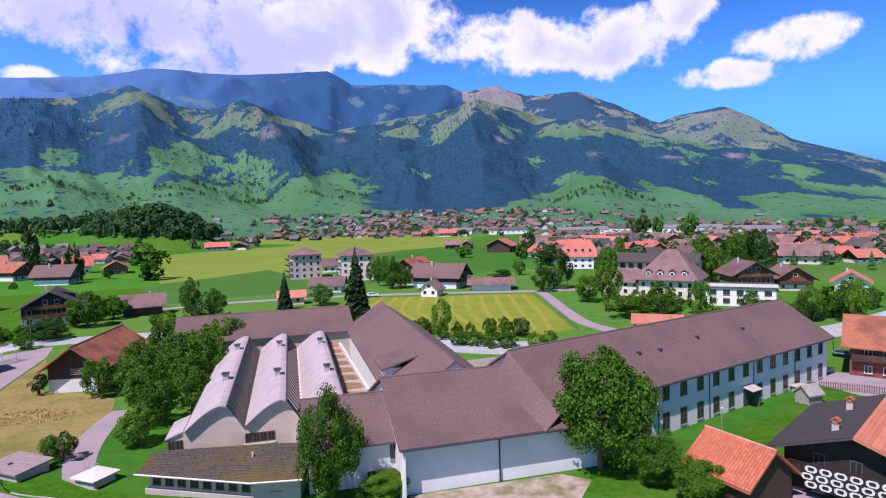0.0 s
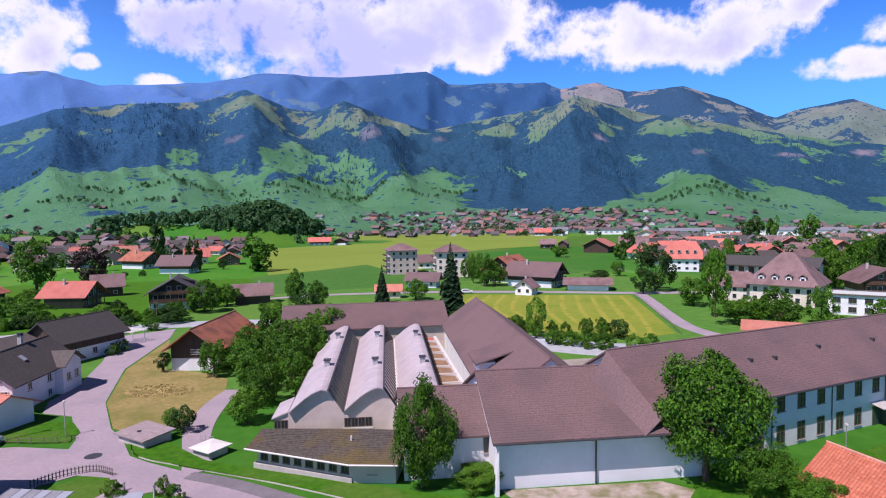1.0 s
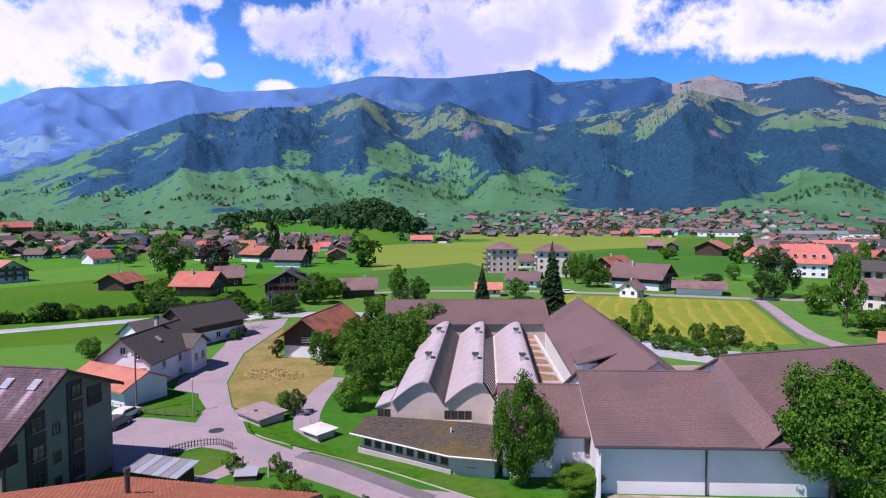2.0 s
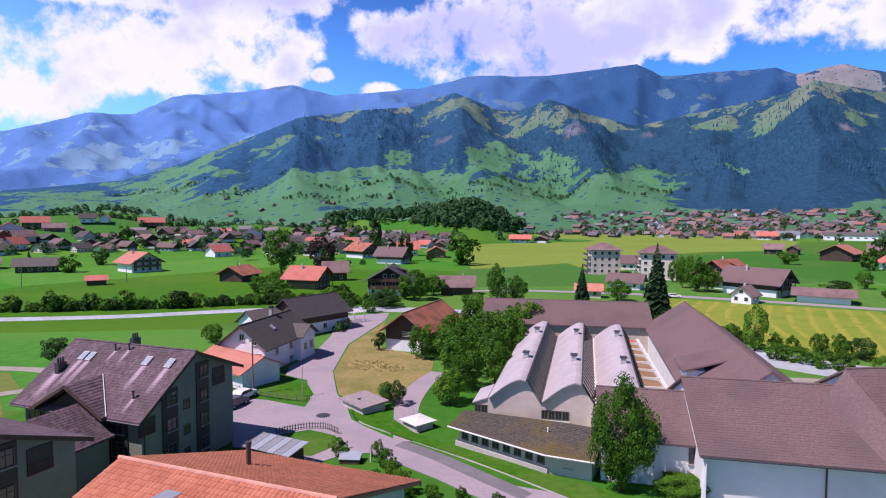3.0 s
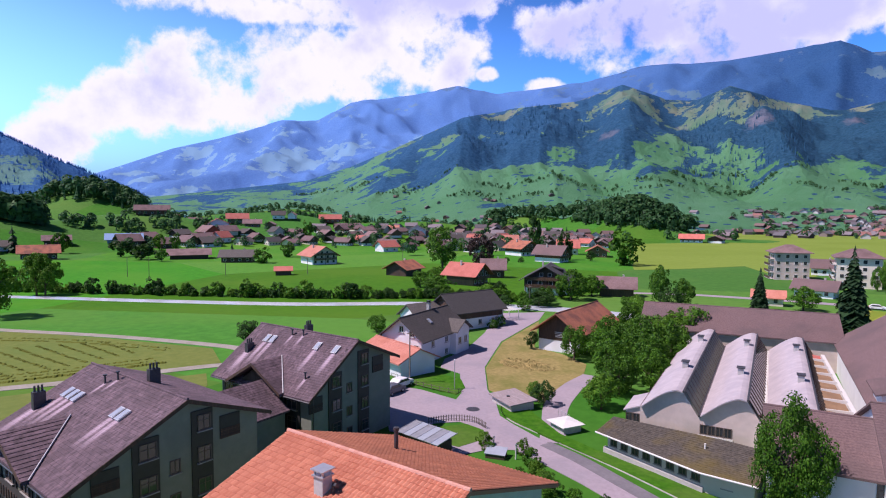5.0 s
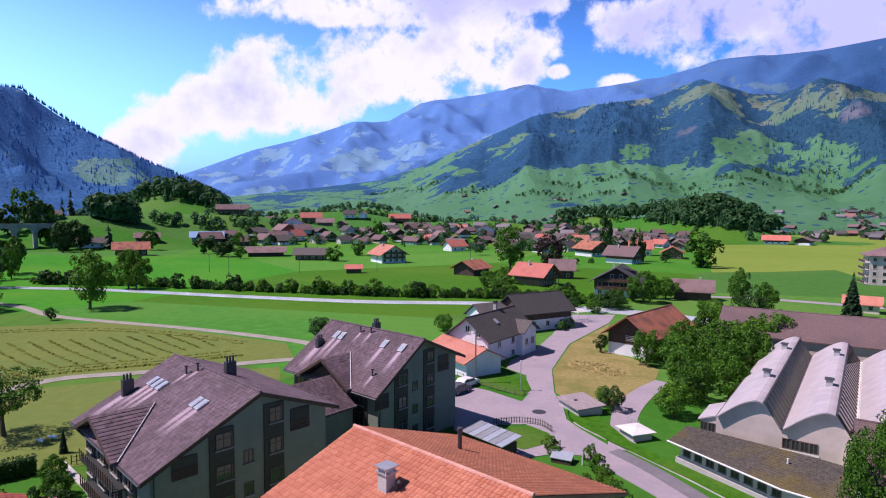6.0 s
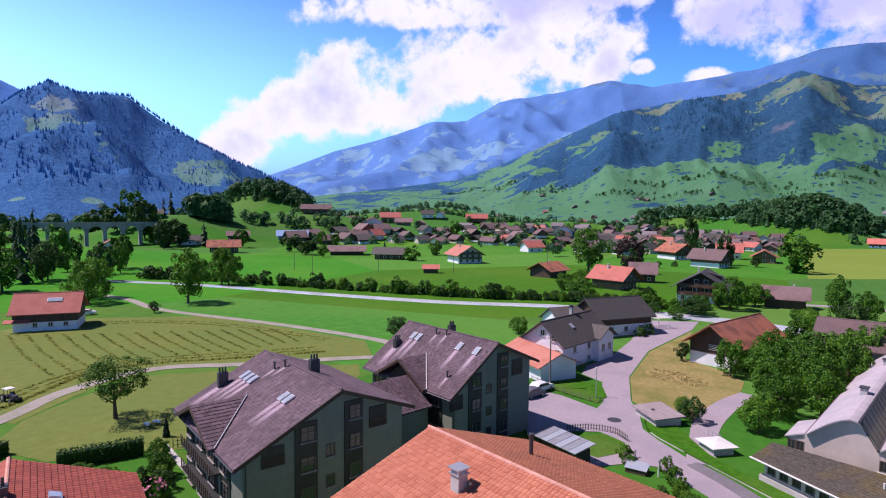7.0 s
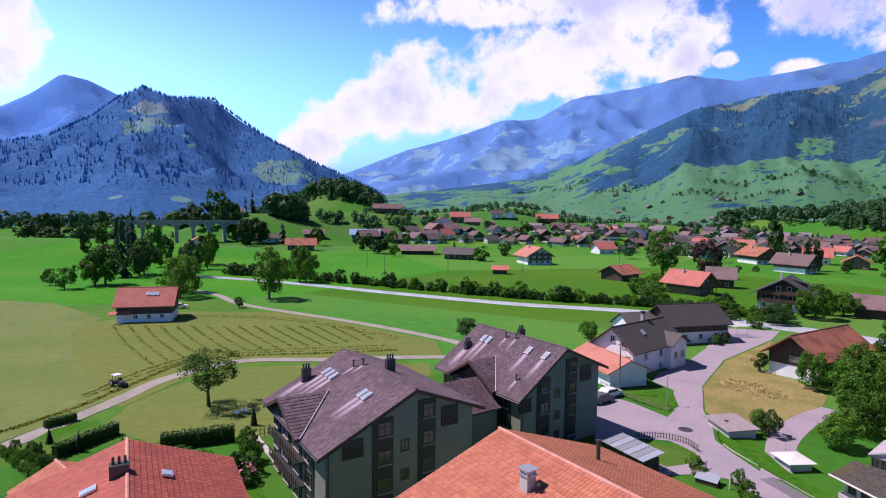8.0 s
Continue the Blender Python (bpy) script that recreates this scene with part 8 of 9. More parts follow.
def hill_village():
    """Houses of the upper village, too far off to tell apart: walls and roofs joined."""
    rng = random.Random(33)
    walls, roofs = bmesh.new(), bmesh.new()
    spots = list(FAR_HOUSES)
    for i in range(660):
        az = rng.gauss(3, 6.5) if i < 330 else rng.uniform(-36, 14) if i < 510 else rng.uniform(-30, 60)
        r = 900 + (330 if i < 510 else 600) * rng.random() ** 1.6
        spots.append((-math.sin(radians(az)) * r, math.cos(radians(az)) * r))
    for x, y in spots:
        az, r = math.degrees(math.atan2(-x, y)), math.hypot(x, y)
        z = max(ground_z(x, y), mountain_z(az, r)) - (1.5 if r > 880 else 0.2)
        if z > 14 + r * (0.017 if az < 26 else 0.04):
            continue
        L, W, h = rng.uniform(9, 13), rng.uniform(7, 10), rng.uniform(2.8, 4.4)
        if rng.random() < 0.6:
            TOWN_TREES.append((x + rng.uniform(-14, 14), y + rng.uniform(-14, 14), 5, 5, 0))
        a = radians(az + rng.choice((0, 90)) + rng.uniform(-35, 35))
        c, s = math.cos(a), math.sin(a)
        def at(u, v, w):
            return (x + u * c - v * s, y + u * s + v * c, z + w)
        a = [walls.verts.new(at(-L / 2, v, w)) for v, w in ((-W / 2, 0), (W / 2, 0), (W / 2, h), (0, h + 3), (-W / 2, h))]
        b = [walls.verts.new(at(L / 2, v, w)) for v, w in ((-W / 2, 0), (W / 2, 0), (W / 2, h), (0, h + 3), (-W / 2, h))]
        walls.faces.new(a)
        walls.faces.new(b[::-1])
        for k in range(5):
            walls.faces.new((a[k], b[k], b[(k + 1) % 5], a[(k + 1) % 5]))
        for side in (-1, 1):
            slab(roofs, [at(-L / 2 - 1, side * (W / 2 + 1), h - 0.3), at(L / 2 + 1, side * (W / 2 + 1), h - 0.3), at(L / 2 + 1, 0, h + 3.3), at(-L / 2 - 1, 0, h + 3.3)], 0.3)
    village = part("hill_village", walls, M["village_wall"])
    tagged(village, "far village of chalets on the lower slope", "village", kind="stuff")
    part("roof", roofs, M["village_roof"], village)


def island_mat(name, colours, rough):
    """One tone for each separate piece, out of a few."""
    m = bpy.data.materials.new(name)
    m.use_nodes = True
    n, l = m.node_tree.nodes, m.node_tree.links
    geo = n.new("ShaderNodeNewGeometry")
    ramp = n.new("ShaderNodeValToRGB")
    ramp.color_ramp.interpolation = 'CONSTANT'
    for i, c in enumerate(colours):
        e = ramp.color_ramp.elements[i] if i < 2 else ramp.color_ramp.elements.new(i / len(colours))
        e.position = i / len(colours)
        e.color = (*c, 1)
    l.new(geo.outputs["Random Per Island"], ramp.inputs[0])
    l.new(ramp.outputs[0], n["Principled BSDF"].inputs["Base Color"])
    n["Principled BSDF"].inputs["Roughness"].default_value = rough
    return m


M["village_wall"] = island_mat("village_wall", [(0.5, 0.47, 0.46), (0.12, 0.07, 0.05), (0.34, 0.29, 0.26), (0.08, 0.055, 0.05), (0.22, 0.17, 0.15)], 0.9)
M["village_roof"] = island_mat("village_roof", [(0.14, 0.09, 0.085), (0.27, 0.12, 0.10), (0.12, 0.11, 0.12), (0.19, 0.16, 0.17), (0.17, 0.11, 0.10), (0.10, 0.085, 0.09)], 0.85)
hill_village()


def wood(name, label, spots, count, seed, h0, h1, broad=0.4):
    """A wood of many trees as one body: spruces and round crowns over the given spots (x, y, rx, ry, turn)."""
    rng = random.Random(seed)
    bm = bmesh.new()
    verts, faces = [], []
    for i in range(count):
        cx, cy, rx, ry, turn = rng.choice(spots)
        a = radians(turn)
        d, q = rng.uniform(0, 6.283), math.sqrt(rng.random())
        u, v = math.cos(d) * q * rx, math.sin(d) * q * ry
        x, y = cx + u * math.cos(a) - v * math.sin(a), cy + u * math.sin(a) + v * math.cos(a)
        az, r = math.degrees(math.atan2(-x, y)), math.hypot(x, y)
        z = max(ground_z(x, y), mountain_z(az, r)) - 0.5
        h = rng.uniform(h0, h1)
        if rng.random() < broad:
            for k in range(64):
                b = rng.uniform(0, 6.283)
                e = rng.uniform(-0.5, 1.5)
                rr = h * 0.36 * rng.uniform(0.8, 1.1)
                d = Vector((math.cos(b) * math.cos(e), math.sin(b) * math.cos(e), math.sin(e)))
                p = Vector((x + d.x * rr, y + d.y * rr, z + h * 0.55 + d.z * h * 0.42))
                s = h * 0.12
                f = d.orthogonal().normalized()
                g = d.cross(f)
                n0 = len(verts)
                for c in range(3):
                    o = rng.uniform(0, 1) + c * 2.1
                    q = p + (f * math.cos(o) + g * math.sin(o)) * s * rng.uniform(0.7, 1.3) + d * rng.uniform(-0.4, 0.4) * s
                    verts.append(tuple(q))
                faces.append((n0, n0 + 1, n0 + 2))
        else:
            for t in range(4):
                f = t / 4
                rad = h * 0.2 * (1 - f * 0.85)
                n0 = len(verts)
                verts.append((x, y, z + h * (0.42 + 0.58 * f)))
                for c in range(6):
                    b = c * 1.0472 + t + rng.uniform(-0.2, 0.2)
                    rr = rad * rng.uniform(0.8, 1.2)
                    verts.append((x + math.cos(b) * rr, y + math.sin(b) * rr, z + h * (0.1 + 0.62 * f)))
                for c in range(6):
                    faces.append((n0, n0 + 1 + c, n0 + 1 + (c + 1) % 6))
    me = bpy.data.meshes.new(name)
    me.from_pydata(verts, [], faces)
    bm.free()
    return tagged(hang(name, me, M["wood_leaf"]), label, "wood", kind="stuff")


wood("wood_knoll", "dark mixed wood on the long knoll", [(-284, 590, 56, 20, 27), (-276, 592, 48, 22, 27), (-300, 582, 40, 14, 27), (-270, 580, 40, 10, 27)], 620, 1, 6, 17, 0.45)
wood("wood_ridge", "low row of trees beside the knoll", [(-424, 572, 42, 12, 37), (-388, 584, 30, 10, 32), (-352, 588, 34, 12, 30), (-436, 548, 14, 8, 37), (-330, 575, 20, 6, 30)], 210, 9, 6, 15, 0.7)
wood("wood_west", "mixed wood on the western hills", [(-800, 228, 72, 46, 14), (-800, 226, 60, 40, 14), (-790, 236, 80, 30, 14), (-505, 95, 16, 8, 70), (-640, 140, 50, 10, 60)], 520, 2, 9, 20, 0.45)
wood("wood_foot", "dark trees at the foot of the western mountain", [(-math.sin(radians(76 + 1.7 * k)) * (800 + 25 * (k % 3)), math.cos(radians(76 + 1.7 * k)) * (800 + 25 * (k % 3)), 26, 12, 0) for k in range(18)], 420, 12, 8, 21, 0.5)
wood("wood_hills", "strips of wood between the hill meadows", [(-560, 362, 110, 5, 40), (-690, 440, 130, 12, 40), (-480, 515, 100, 5, 15), (-640, 570, 120, 7, 20), (-760, 340, 120, 10, 30)], 360, 3, 6, 12, 0.75)
wood("town_trees", "garden trees between the houses of the town", TOWN_TREES, 1150, 4, 4, 11, 0.8)
wood("slope_trees", "single trees and thin hedges on the slope meadows", [(*on_slope(az, el, mountain_z)[:2], 70, 16, az) for az, el in (
    (17, 1.6), (12, 2.2), (21, 2.4), (26, 2.0), (24, 3.0), (15, 3.0), (19, 3.3), (8, 2.0), (-12, 1.2), (-15, 1.8), (-18, 1.2), (30, 2.2), (34, 3.2), (38, 2.2), (41, 1.6), (45, 2.6), (48, 1.7), (52, 2.2), (56, 1.6), (36, 1.4))],
     520, 6, 5, 10, 0.7)
wood("wood_band", "dark band of trees between the hill meadows", [(-math.sin(radians(64 + 1.1 * k)) * 528, math.cos(radians(64 + 1.1 * k)) * 528, 9, 5, 0) for k in range(13) if k % 3], 70, 7, 5, 11, 0.75)
wood("wood_edge", "row of trees along the foot of the hills", [(-math.sin(radians(30 + 1.6 * k)) * 690, math.cos(radians(30 + 1.6 * k)) * 690, 16, 6, 0) for k in range(20) if k % 4], 80, 8, 5, 10, 0.75)

M["patch_asphalt"] = mat("patch_asphalt", (0.13, 0.12, 0.135), (0.18, 0.17, 0.185), 2.5, 0.9, 0.1, (0.22, 0.2, 0.22), 0.5, 0.4, detail=8)
M["stony"] = mat("stony", (0.30, 0.25, 0.20), (0.46, 0.40, 0.35), 1.2, 0.95, 0.7, (0.14, 0.15, 0.05), 0.45, 0.8, detail=9)
M["grey_timber"] = mat("grey_timber", (0.10, 0.085, 0.07), (0.17, 0.145, 0.12), 4.0, 0.9, 0.3, stretch=(3, 3, 0.5))

# ---- near trees and shrubs ----
plant("green", -12.9, 58.0, 10.6, 3.1, "near", "dense green tree in front of the annex")
plant("green", 15.6, 63.4, 14.0, 5.4, "near", "big round green tree before the mill")
for x, y, h, r in ((-57.5, 95, 6.5, 2.8), (-45.6, 87, 7.0, 3.0), (-41.5, 81.5, 6.5, 2.8), (-47, 100, 8.5, 3.8), (-58, 119, 8.0, 3.6), (-55, 104, 7.5, 3.4), (-49.5, 92, 7.5, 3.4), (-44.5, 108, 9.0, 4.0),
                   (-42, 92, 8.0, 3.6), (-40.0, 73.5, 5.0, 2.6), (-50, 110, 8.0, 3.8), (-53, 98, 6.5, 3.0), (-44.0, 116, 9.5, 4.0), (-41.5, 100, 8.5, 3.6), (-58.5, 99.5, 4.0, 2.2),
                   (-38.5, 86, 7.0, 2.8)):
    plant("green" if (x * 7 + y) % 3 > 1 else "light" if (x + y) % 2 > 1 else "green", x, y, h, r, "mid", "leafy tree in the thicket beside the sheds")
plant("dark", -68.5, 97.0, 3.6, 1.4, "mid", "climbing shrub at the barn wall")
plant("dark", -46.9, 69.4, 3.4, 1.7, "mid", "dark green bush beside the low shed")
plant("light", -49.0, 70.6, 2.6, 1.3, "mid")
plant("green", 20.3, 59.4, 5.2, 2.7, "near", "green bush by the timber hut")
plant("green", 23.1, 55.6, 4.4, 2.6, "near", "green bush by the timber hut")
plant("light", -7.3, 58.7, 2.2, 2.6, "near", "scrubby bush with dry stems by the wall")
plant("green", -87.6, 3.4, 8.6, 4.6, "orchard", "spreading fruit tree alone in the meadow")
plant("dark", -113.1, 59.3, 5.0, 2.6, "mid", "round dark bush in the meadow")
plant("green", -103.1, 85.5, 4.2, 2.4, "mid", "round green bush in the meadow")
plant("light", -61.6, 34.6, 3.5, 2.2, "near", "light green shrub between the flats")
for x, y, h, r, c in ((-43.6, 52.2, 1.6, 1.0, "light"), (-41.8, 51.0, 1.2, 0.9, "green"), (-38.6, 53.2, 1.8, 0.8, "light"), (-36.2, 51.6, 1.8, 1.0, "green"), (-34.4, 49.9, 1.5, 1.0, "light"),
                      (-32.6, 48.6, 1.4, 1.0, "light"), (-31.0, 47.2, 2.0, 1.2, "green"), (-28.6, 47.8, 1.2, 0.8, "green"), (-35.0, 47.6, 1.3, 0.9, "green"), (-26.0, 49.0, 1.0, 0.6, "dark"), (-22.0, 48.6, 1.5, 0.8, "dark")):
    plant(c, x, y, h, r, "mid", "garden shrub by the lane")
for x, y, h, r, c in ((-119.9, 146.4, 3.4, 1.9, "dark"), (-114.6, 145.0, 4.4, 2.2, "green"), (-109.8, 144.9, 2.6, 1.8, "light"), (-105.9, 145.6, 3.6, 2.2, "green"), (-102.0, 146.3, 4.6, 2.2, "dark"),
                      (-99.9, 148.6, 5.2, 2.4, "green"), (-102.8, 162.1, 4.6, 2.4, "dark"), (-102.0, 171.6, 6.4, 3.2, "green"), (-192.4, 248.7, 3.6, 1.8, "dark"), (-193.9, 263.7, 2.8, 1.6, "dark"),
                      (-172.1, 300.3, 5.5, 3.0, "dark"), (-80.3, 161.2, 3.2, 2.0, "green"), (-75.5, 157.4, 4.4, 2.4, "light")):
    plant(c, x, y, h, r, "mid", "garden shrub beside the village houses")
plant("green", -95.5, 113, 3.0, 1.8, "mid")
plant("green", -88.5, 112, 2.4, 1.6, "mid")
plant("green", -87.5, 108, 2.0, 1.4, "mid")
plant("green", -97.1, 134.0, 3.6, 2.4, "mid")
plant("light", -70.1, 146.7, 4.6, 2.6, "mid")
plant("green", -64.5, 146.9, 5.0, 2.8, "mid")
plant("green", -103.4, 153.7, 3.2, 2.4, "mid")
plant("dark", -107.1, 137.8, 3.0, 2.0, "mid")

# ---- lawns and small ground pieces ----
sheet("lawn_island", [(-51.6, 52.2), (-49.6, 55.9), (-46.6, 55.8), (-44.6, 53.6), (-45.2, 49.6), (-47.5, 49.0)], M["lawn"], "small lawn island in the forecourt", "lawn", 0.09)
sheet("lawn_annex", [(-74, 64.2), (-70, 62.9), (-59, 64.2), (-60.2, 67.6), (-64, 70.8), (-71, 70.5)], M["lawn"], "strip of lawn by the annex", "lawn", 0.09)
sheet("bank_grass", [(-52.6, 66.2), (-48, 61.6), (-40, 59.4), (-28, 57.0), (-16, 53.6), (-6, 51.0), (-6, 56), (-16, 57.5), (-34, 60.3), (-39, 61.5), (-45, 65), (-51, 69)], M["lawn"], "rough grass bank beside the lane", "grass", 0.10)
sheet("lawn_mill", [(10, 60.5), (30, 70), (56, 88), (64, 84), (48, 70), (32, 58), (20, 54)], M["lawn"], "bright mown lawn before the mill", "lawn", 0.07)
sheet("lawn_flats", [(-72, 9), (-66, 3), (-60, 2.5), (-46, 4.0), (-46, 7), (-64, 6.2), (-68, 12)], M["lawn"], "bright lawn beside the flats", "lawn", 0.07)
sheet("dirt_yard", [(-5, 58.4), (11, 62.6), (14, 61.0), (12, 57.0), (-2, 54.5)], M["stony"], "stony dirt with dry weeds before the hall", "ground", 0.08)
sheet("court_east", [(57, 93), (64, 99), (76, 92), (70, 84), (60, 86)], M["asphalt"], "paved yard beside the mill", "yard", 0.06)
sheet("path_east", [(27, 52), (31, 56), (36, 60.5), (37.5, 59.5), (33, 54), (29, 50.5)], M["asphalt"], "grey path to the timber chalet", "path", 0.09)
sheet("court_river", [(2, 113), (16, 118), (24, 112), (14, 106), (5, 106)], M["gravel"], "pale gravel yard by the river", "yard", 0.05)
sheet("meadow_side", [(-93, -7), (-100, -1), (-108, 9), (-104, 23), (-97, 43), (-90, 40), (-78, 26), (-72, 10), (-76, -4), (-84, -10)], M["hay_field"], "short mown grass round the fruit tree", "field", 0.035)
strip("lane_bridge", [(-97, 187, 3.5), (-80, 199, 4), (-63, 205, 4.5), (-36, 211, 5), (0, 213, 5), (32, 212, 5), (60, 216, 5)], M["asphalt"], "village lane past the mown field", "road", 0.06)
strip("lane_field", [(32.5, 212, 4), (33, 190, 4), (33, 170, 4), (34, 150, 4), (38, 138, 4.5)], M["asphalt"], "asphalt lane along the field fence", "road", 0.075)
strip("kerb_lane", [(-52.2, 66.6, 0.1), (-47.6, 61.6, 0.1), (-39.5, 59.4, 0.1), (-28, 56.9, 0.1), (-16, 53.5, 0.1), (-5, 50.6, 0.1)], M["concrete"], "pale concrete kerb of the lane", "kerb", 0.1)
strip("road_patch", [(-38.5, 57.6, 1.8), (-33, 56.4, 1.9), (-27, 54.4, 1.9), (-20.5, 52.2, 1.8)], M["patch_asphalt"], "darker mended strip in the asphalt", "road", 0.075)

bm = bmesh.new()
bmesh.ops.create_circle(bm, cap_ends=True, radius=0.95, segments=20)
hole = part("manhole_cover", bm, M["dark_metal"])
hole.matrix_basis = pose(-52.8, 60.9, 0.075)
tagged(hole, "round dark iron manhole cover in the lane", "manhole cover")


# ---- small things by the lane ----
M["weathered_board"] = mat("weathered_board", (0.20, 0.16, 0.16), (0.38, 0.32, 0.33), 2.5, 0.9, 0.4, (0.26, 0.2, 0.2), 0.6, 0.6, detail=9, stretch=(0.4, 3, 3))


def low_shed():
    s = thing("shed", -50.0, 66.3, 0, -22, "low concrete shed with a pale flat roof", "shed")
    bm = bmesh.new()
    box(bm, -2.7, -1.8, 0, 2.7, 1.8, 0.95)
    part("wall", bm, M["concrete"], s)
    bm = bmesh.new()
    slab(bm, [(-3.1, -2.2, 1.12), (3.1, -2.2, 1.12), (3.1, 2.2, 1.4), (-3.1, 2.2, 1.4)], 0.16)
    part("roof", bm, M["weathered_board"], s)
    bm = bmesh.new()
    tube(bm, (-0.4, -0.5, 1.15), (-0.4, -0.5, 1.35), 0.25, 0.25, 8)
    part("roof_hatch", bm, M["dark_metal"], s)
    c = thing("cistern", -39.4, 63.4, 0, -21, "small cistern with a white hipped lid", "cistern")
    bm = bmesh.new()
    box(bm, -1.4, -1.3, 0, 1.4, 1.3, 0.85)
    part("wall", bm, M["concrete"], c)
    bm = bmesh.new()
    slab(bm, [(-1.8, -1.7, 1.0), (1.8, -1.7, 1.0), (0.0, 0.0, 1.28)], 0.1)
    slab(bm, [(1.8, -1.7, 1.0), (1.8, 1.7, 1.0), (0.0, 0.0, 1.28)], 0.1)
    slab(bm, [(1.8, 1.7, 1.0), (-1.8, 1.7, 1.0), (0.0, 0.0, 1.28)], 0.1)
    slab(bm, [(-1.8, 1.7, 1.0), (-1.8, -1.7, 1.0), (0.0, 0.0, 1.28)], 0.1)
    part("lid", bm, M["frame_paint"], c)
    rail = thing("railing", -41.6, 66.4, 0, -21, "grey steel railing beside the cistern", "railing")
    for k in range(4):
        bm = bmesh.new()
        tube(bm, (-1.2 + 0.8 * k, 0, 0), (-1.2 + 0.8 * k, 0, 1.0), 0.03, 0.03, 6)
        part("post", bm, M["sheet_metal"], rail)
    for z in (0.55, 1.0):
        bm = bmesh.new()
        tube(bm, (-1.2, 0, z), (1.2, 0, z), 0.025, 0.025, 6)
        part("bar", bm, M["sheet_metal"], rail)


low_shed()


def bike_shelter():
    s = thing("bike_shelter", -47.2, 46.2, 0, 2, "dark timber shelter with a glazed sheet roof", "shelter")
    bm = bmesh.new()
    box(bm, -2.9, -1.2, 0, 2.9, 1.2, 1.85)
    part("wall", bm, M["dark_wood"], s)
    for k in range(6):
        bm = bmesh.new()
        x = -3.2 + 1.08 * k
        slab(bm, [(x, -1.6, 2.0), (x + 1.0, -1.6, 2.0), (x + 1.0, 1.7, 2.45), (x, 1.7, 2.45)], 0.06)
        part("roof_pane", bm, M["sky_glass"] if k % 2 else M["sheet_metal"], s)
    bm = bmesh.new()
    for k in range(7):
        x = -3.24 + 1.08 * k
        slab(bm, [(x, -1.65, 2.04), (x + 0.06, -1.65, 2.04), (x + 0.06, 1.75, 2.5), (x, 1.75, 2.5)], 0.08)
    part("roof_frame", bm, M["sheet_metal"], s)


bike_shelter()


def picket_fence(pts, gap, h, label, material):
    """Fence along a line: posts, rails and pickets."""
    line = smooth_line([(x, y, 0) for x, y in pts], 10)
    f = thing("fence", line[0].x, line[0].y, 0, 0, label, "fence")
    run = 0.0
    last = line[0]
    pk = bmesh.new()
    box(pk, -0.05, -0.02, 0.08, 0.05, 0.02, h)
    me = bpy.data.meshes.new("picket")
    pk.to_mesh(me)
    pk.free()
    for p, q in zip(line, line[1:]):
        d = q - p
        ang = math.degrees(math.atan2(d.y, d.x))
        for z in (h * 0.35, h * 0.8):
            bm = bmesh.new()
            tube(bm, p - line[0] + Vector((0, 0, z)), q - line[0] + Vector((0, 0, z)), 0.035, 0.035, 4)
            part("rail", bm, material, f)
        while run < d.length:
            c = p + d.normalized() * run - line[0]
            o = hang("picket", me, material, f)
            o.matrix_basis = pose(c.x, c.y, 0, 0, 0, ang)
            run += gap
        run -= d.length


picket_fence([(-53.2, 52.6), (-51.8, 55.4), (-49.4, 57.0), (-46.6, 56.4)], 0.35, 0.9, "grey picket fence round the lawn island", M["grey_timber"])
picket_fence([(-73, 63.6), (-66, 63.1), (-60, 64.0), (-58.6, 65.4)], 1.6, 0.9, "thin post and wire fence by the lawn", M["grey_timber"])
picket_fence([(56, 90), (61, 87.5), (66, 84), (72, 80.5)], 0.3, 1.3, "brown board fence by the yard", M["brown_wood"])
picket_fence([(30.2, 139), (30.6, 160), (30.6, 185), (30.4, 208)], 2.2, 1.1, "post and rail fence along the field", M["grey_timber"])
picket_fence([(-73, 8.5), (-72, 13.5), (-68, 19)], 0.5, 1.1, "dark garden fence behind the flats", M["dark_wood"])


def pole(x, y, h, label, lamp=False):
    p = thing("street_lamp" if lamp else "utility_pole", x, y, ground_z(x, y), 0, label, "lamp" if lamp else "pole")
    bm = bmesh.new()
    tube(bm, (0, 0, -0.1), (0, 0, h), 0.13 if not lamp else 0.07, 0.09 if not lamp else 0.05, 8)
    part("mast", bm, M["grey_timber"] if not lamp else M["sheet_metal"], p)
    bm = bmesh.new()
    if lamp:
        box(bm, -0.12, -0.12, h, 0.12, 0.12, h + 0.16)
        part("lamp_head", bm, M["frame_paint"], p)
    else:
        box(bm, -0.6, -0.06, h - 0.5, 0.6, 0.06, h - 0.38)
        part("crossarm", bm, M["grey_timber"], p)



pole(-68.3, 63.3, 8.5, "tall timber utility pole by the annex")
pole(-61.0, 66.0, 4.6, "slim street lamp at the lane", True)
pole(32.0, 70.5, 4.0, "slim garden lamp on the lawn", True)
pole(-256.7, 91.4, 8.0, "timber utility pole in the meadow")
pole(-242.2, 117.4, 8.0, "timber utility pole in the meadow")
pole(-223.0, 145.8, 7.0, "timber utility pole in the meadow")
pole(-247.9, 225.0, 9.0, "timber utility pole in the meadow")
pole(-264.5, 85.6, 8.0, "timber utility pole in the meadow")
pole(268.5, 944.9, 12.0, "tall mast in the valley")
pole(-97.7, 137.1, 7.0, "timber utility pole by the river")


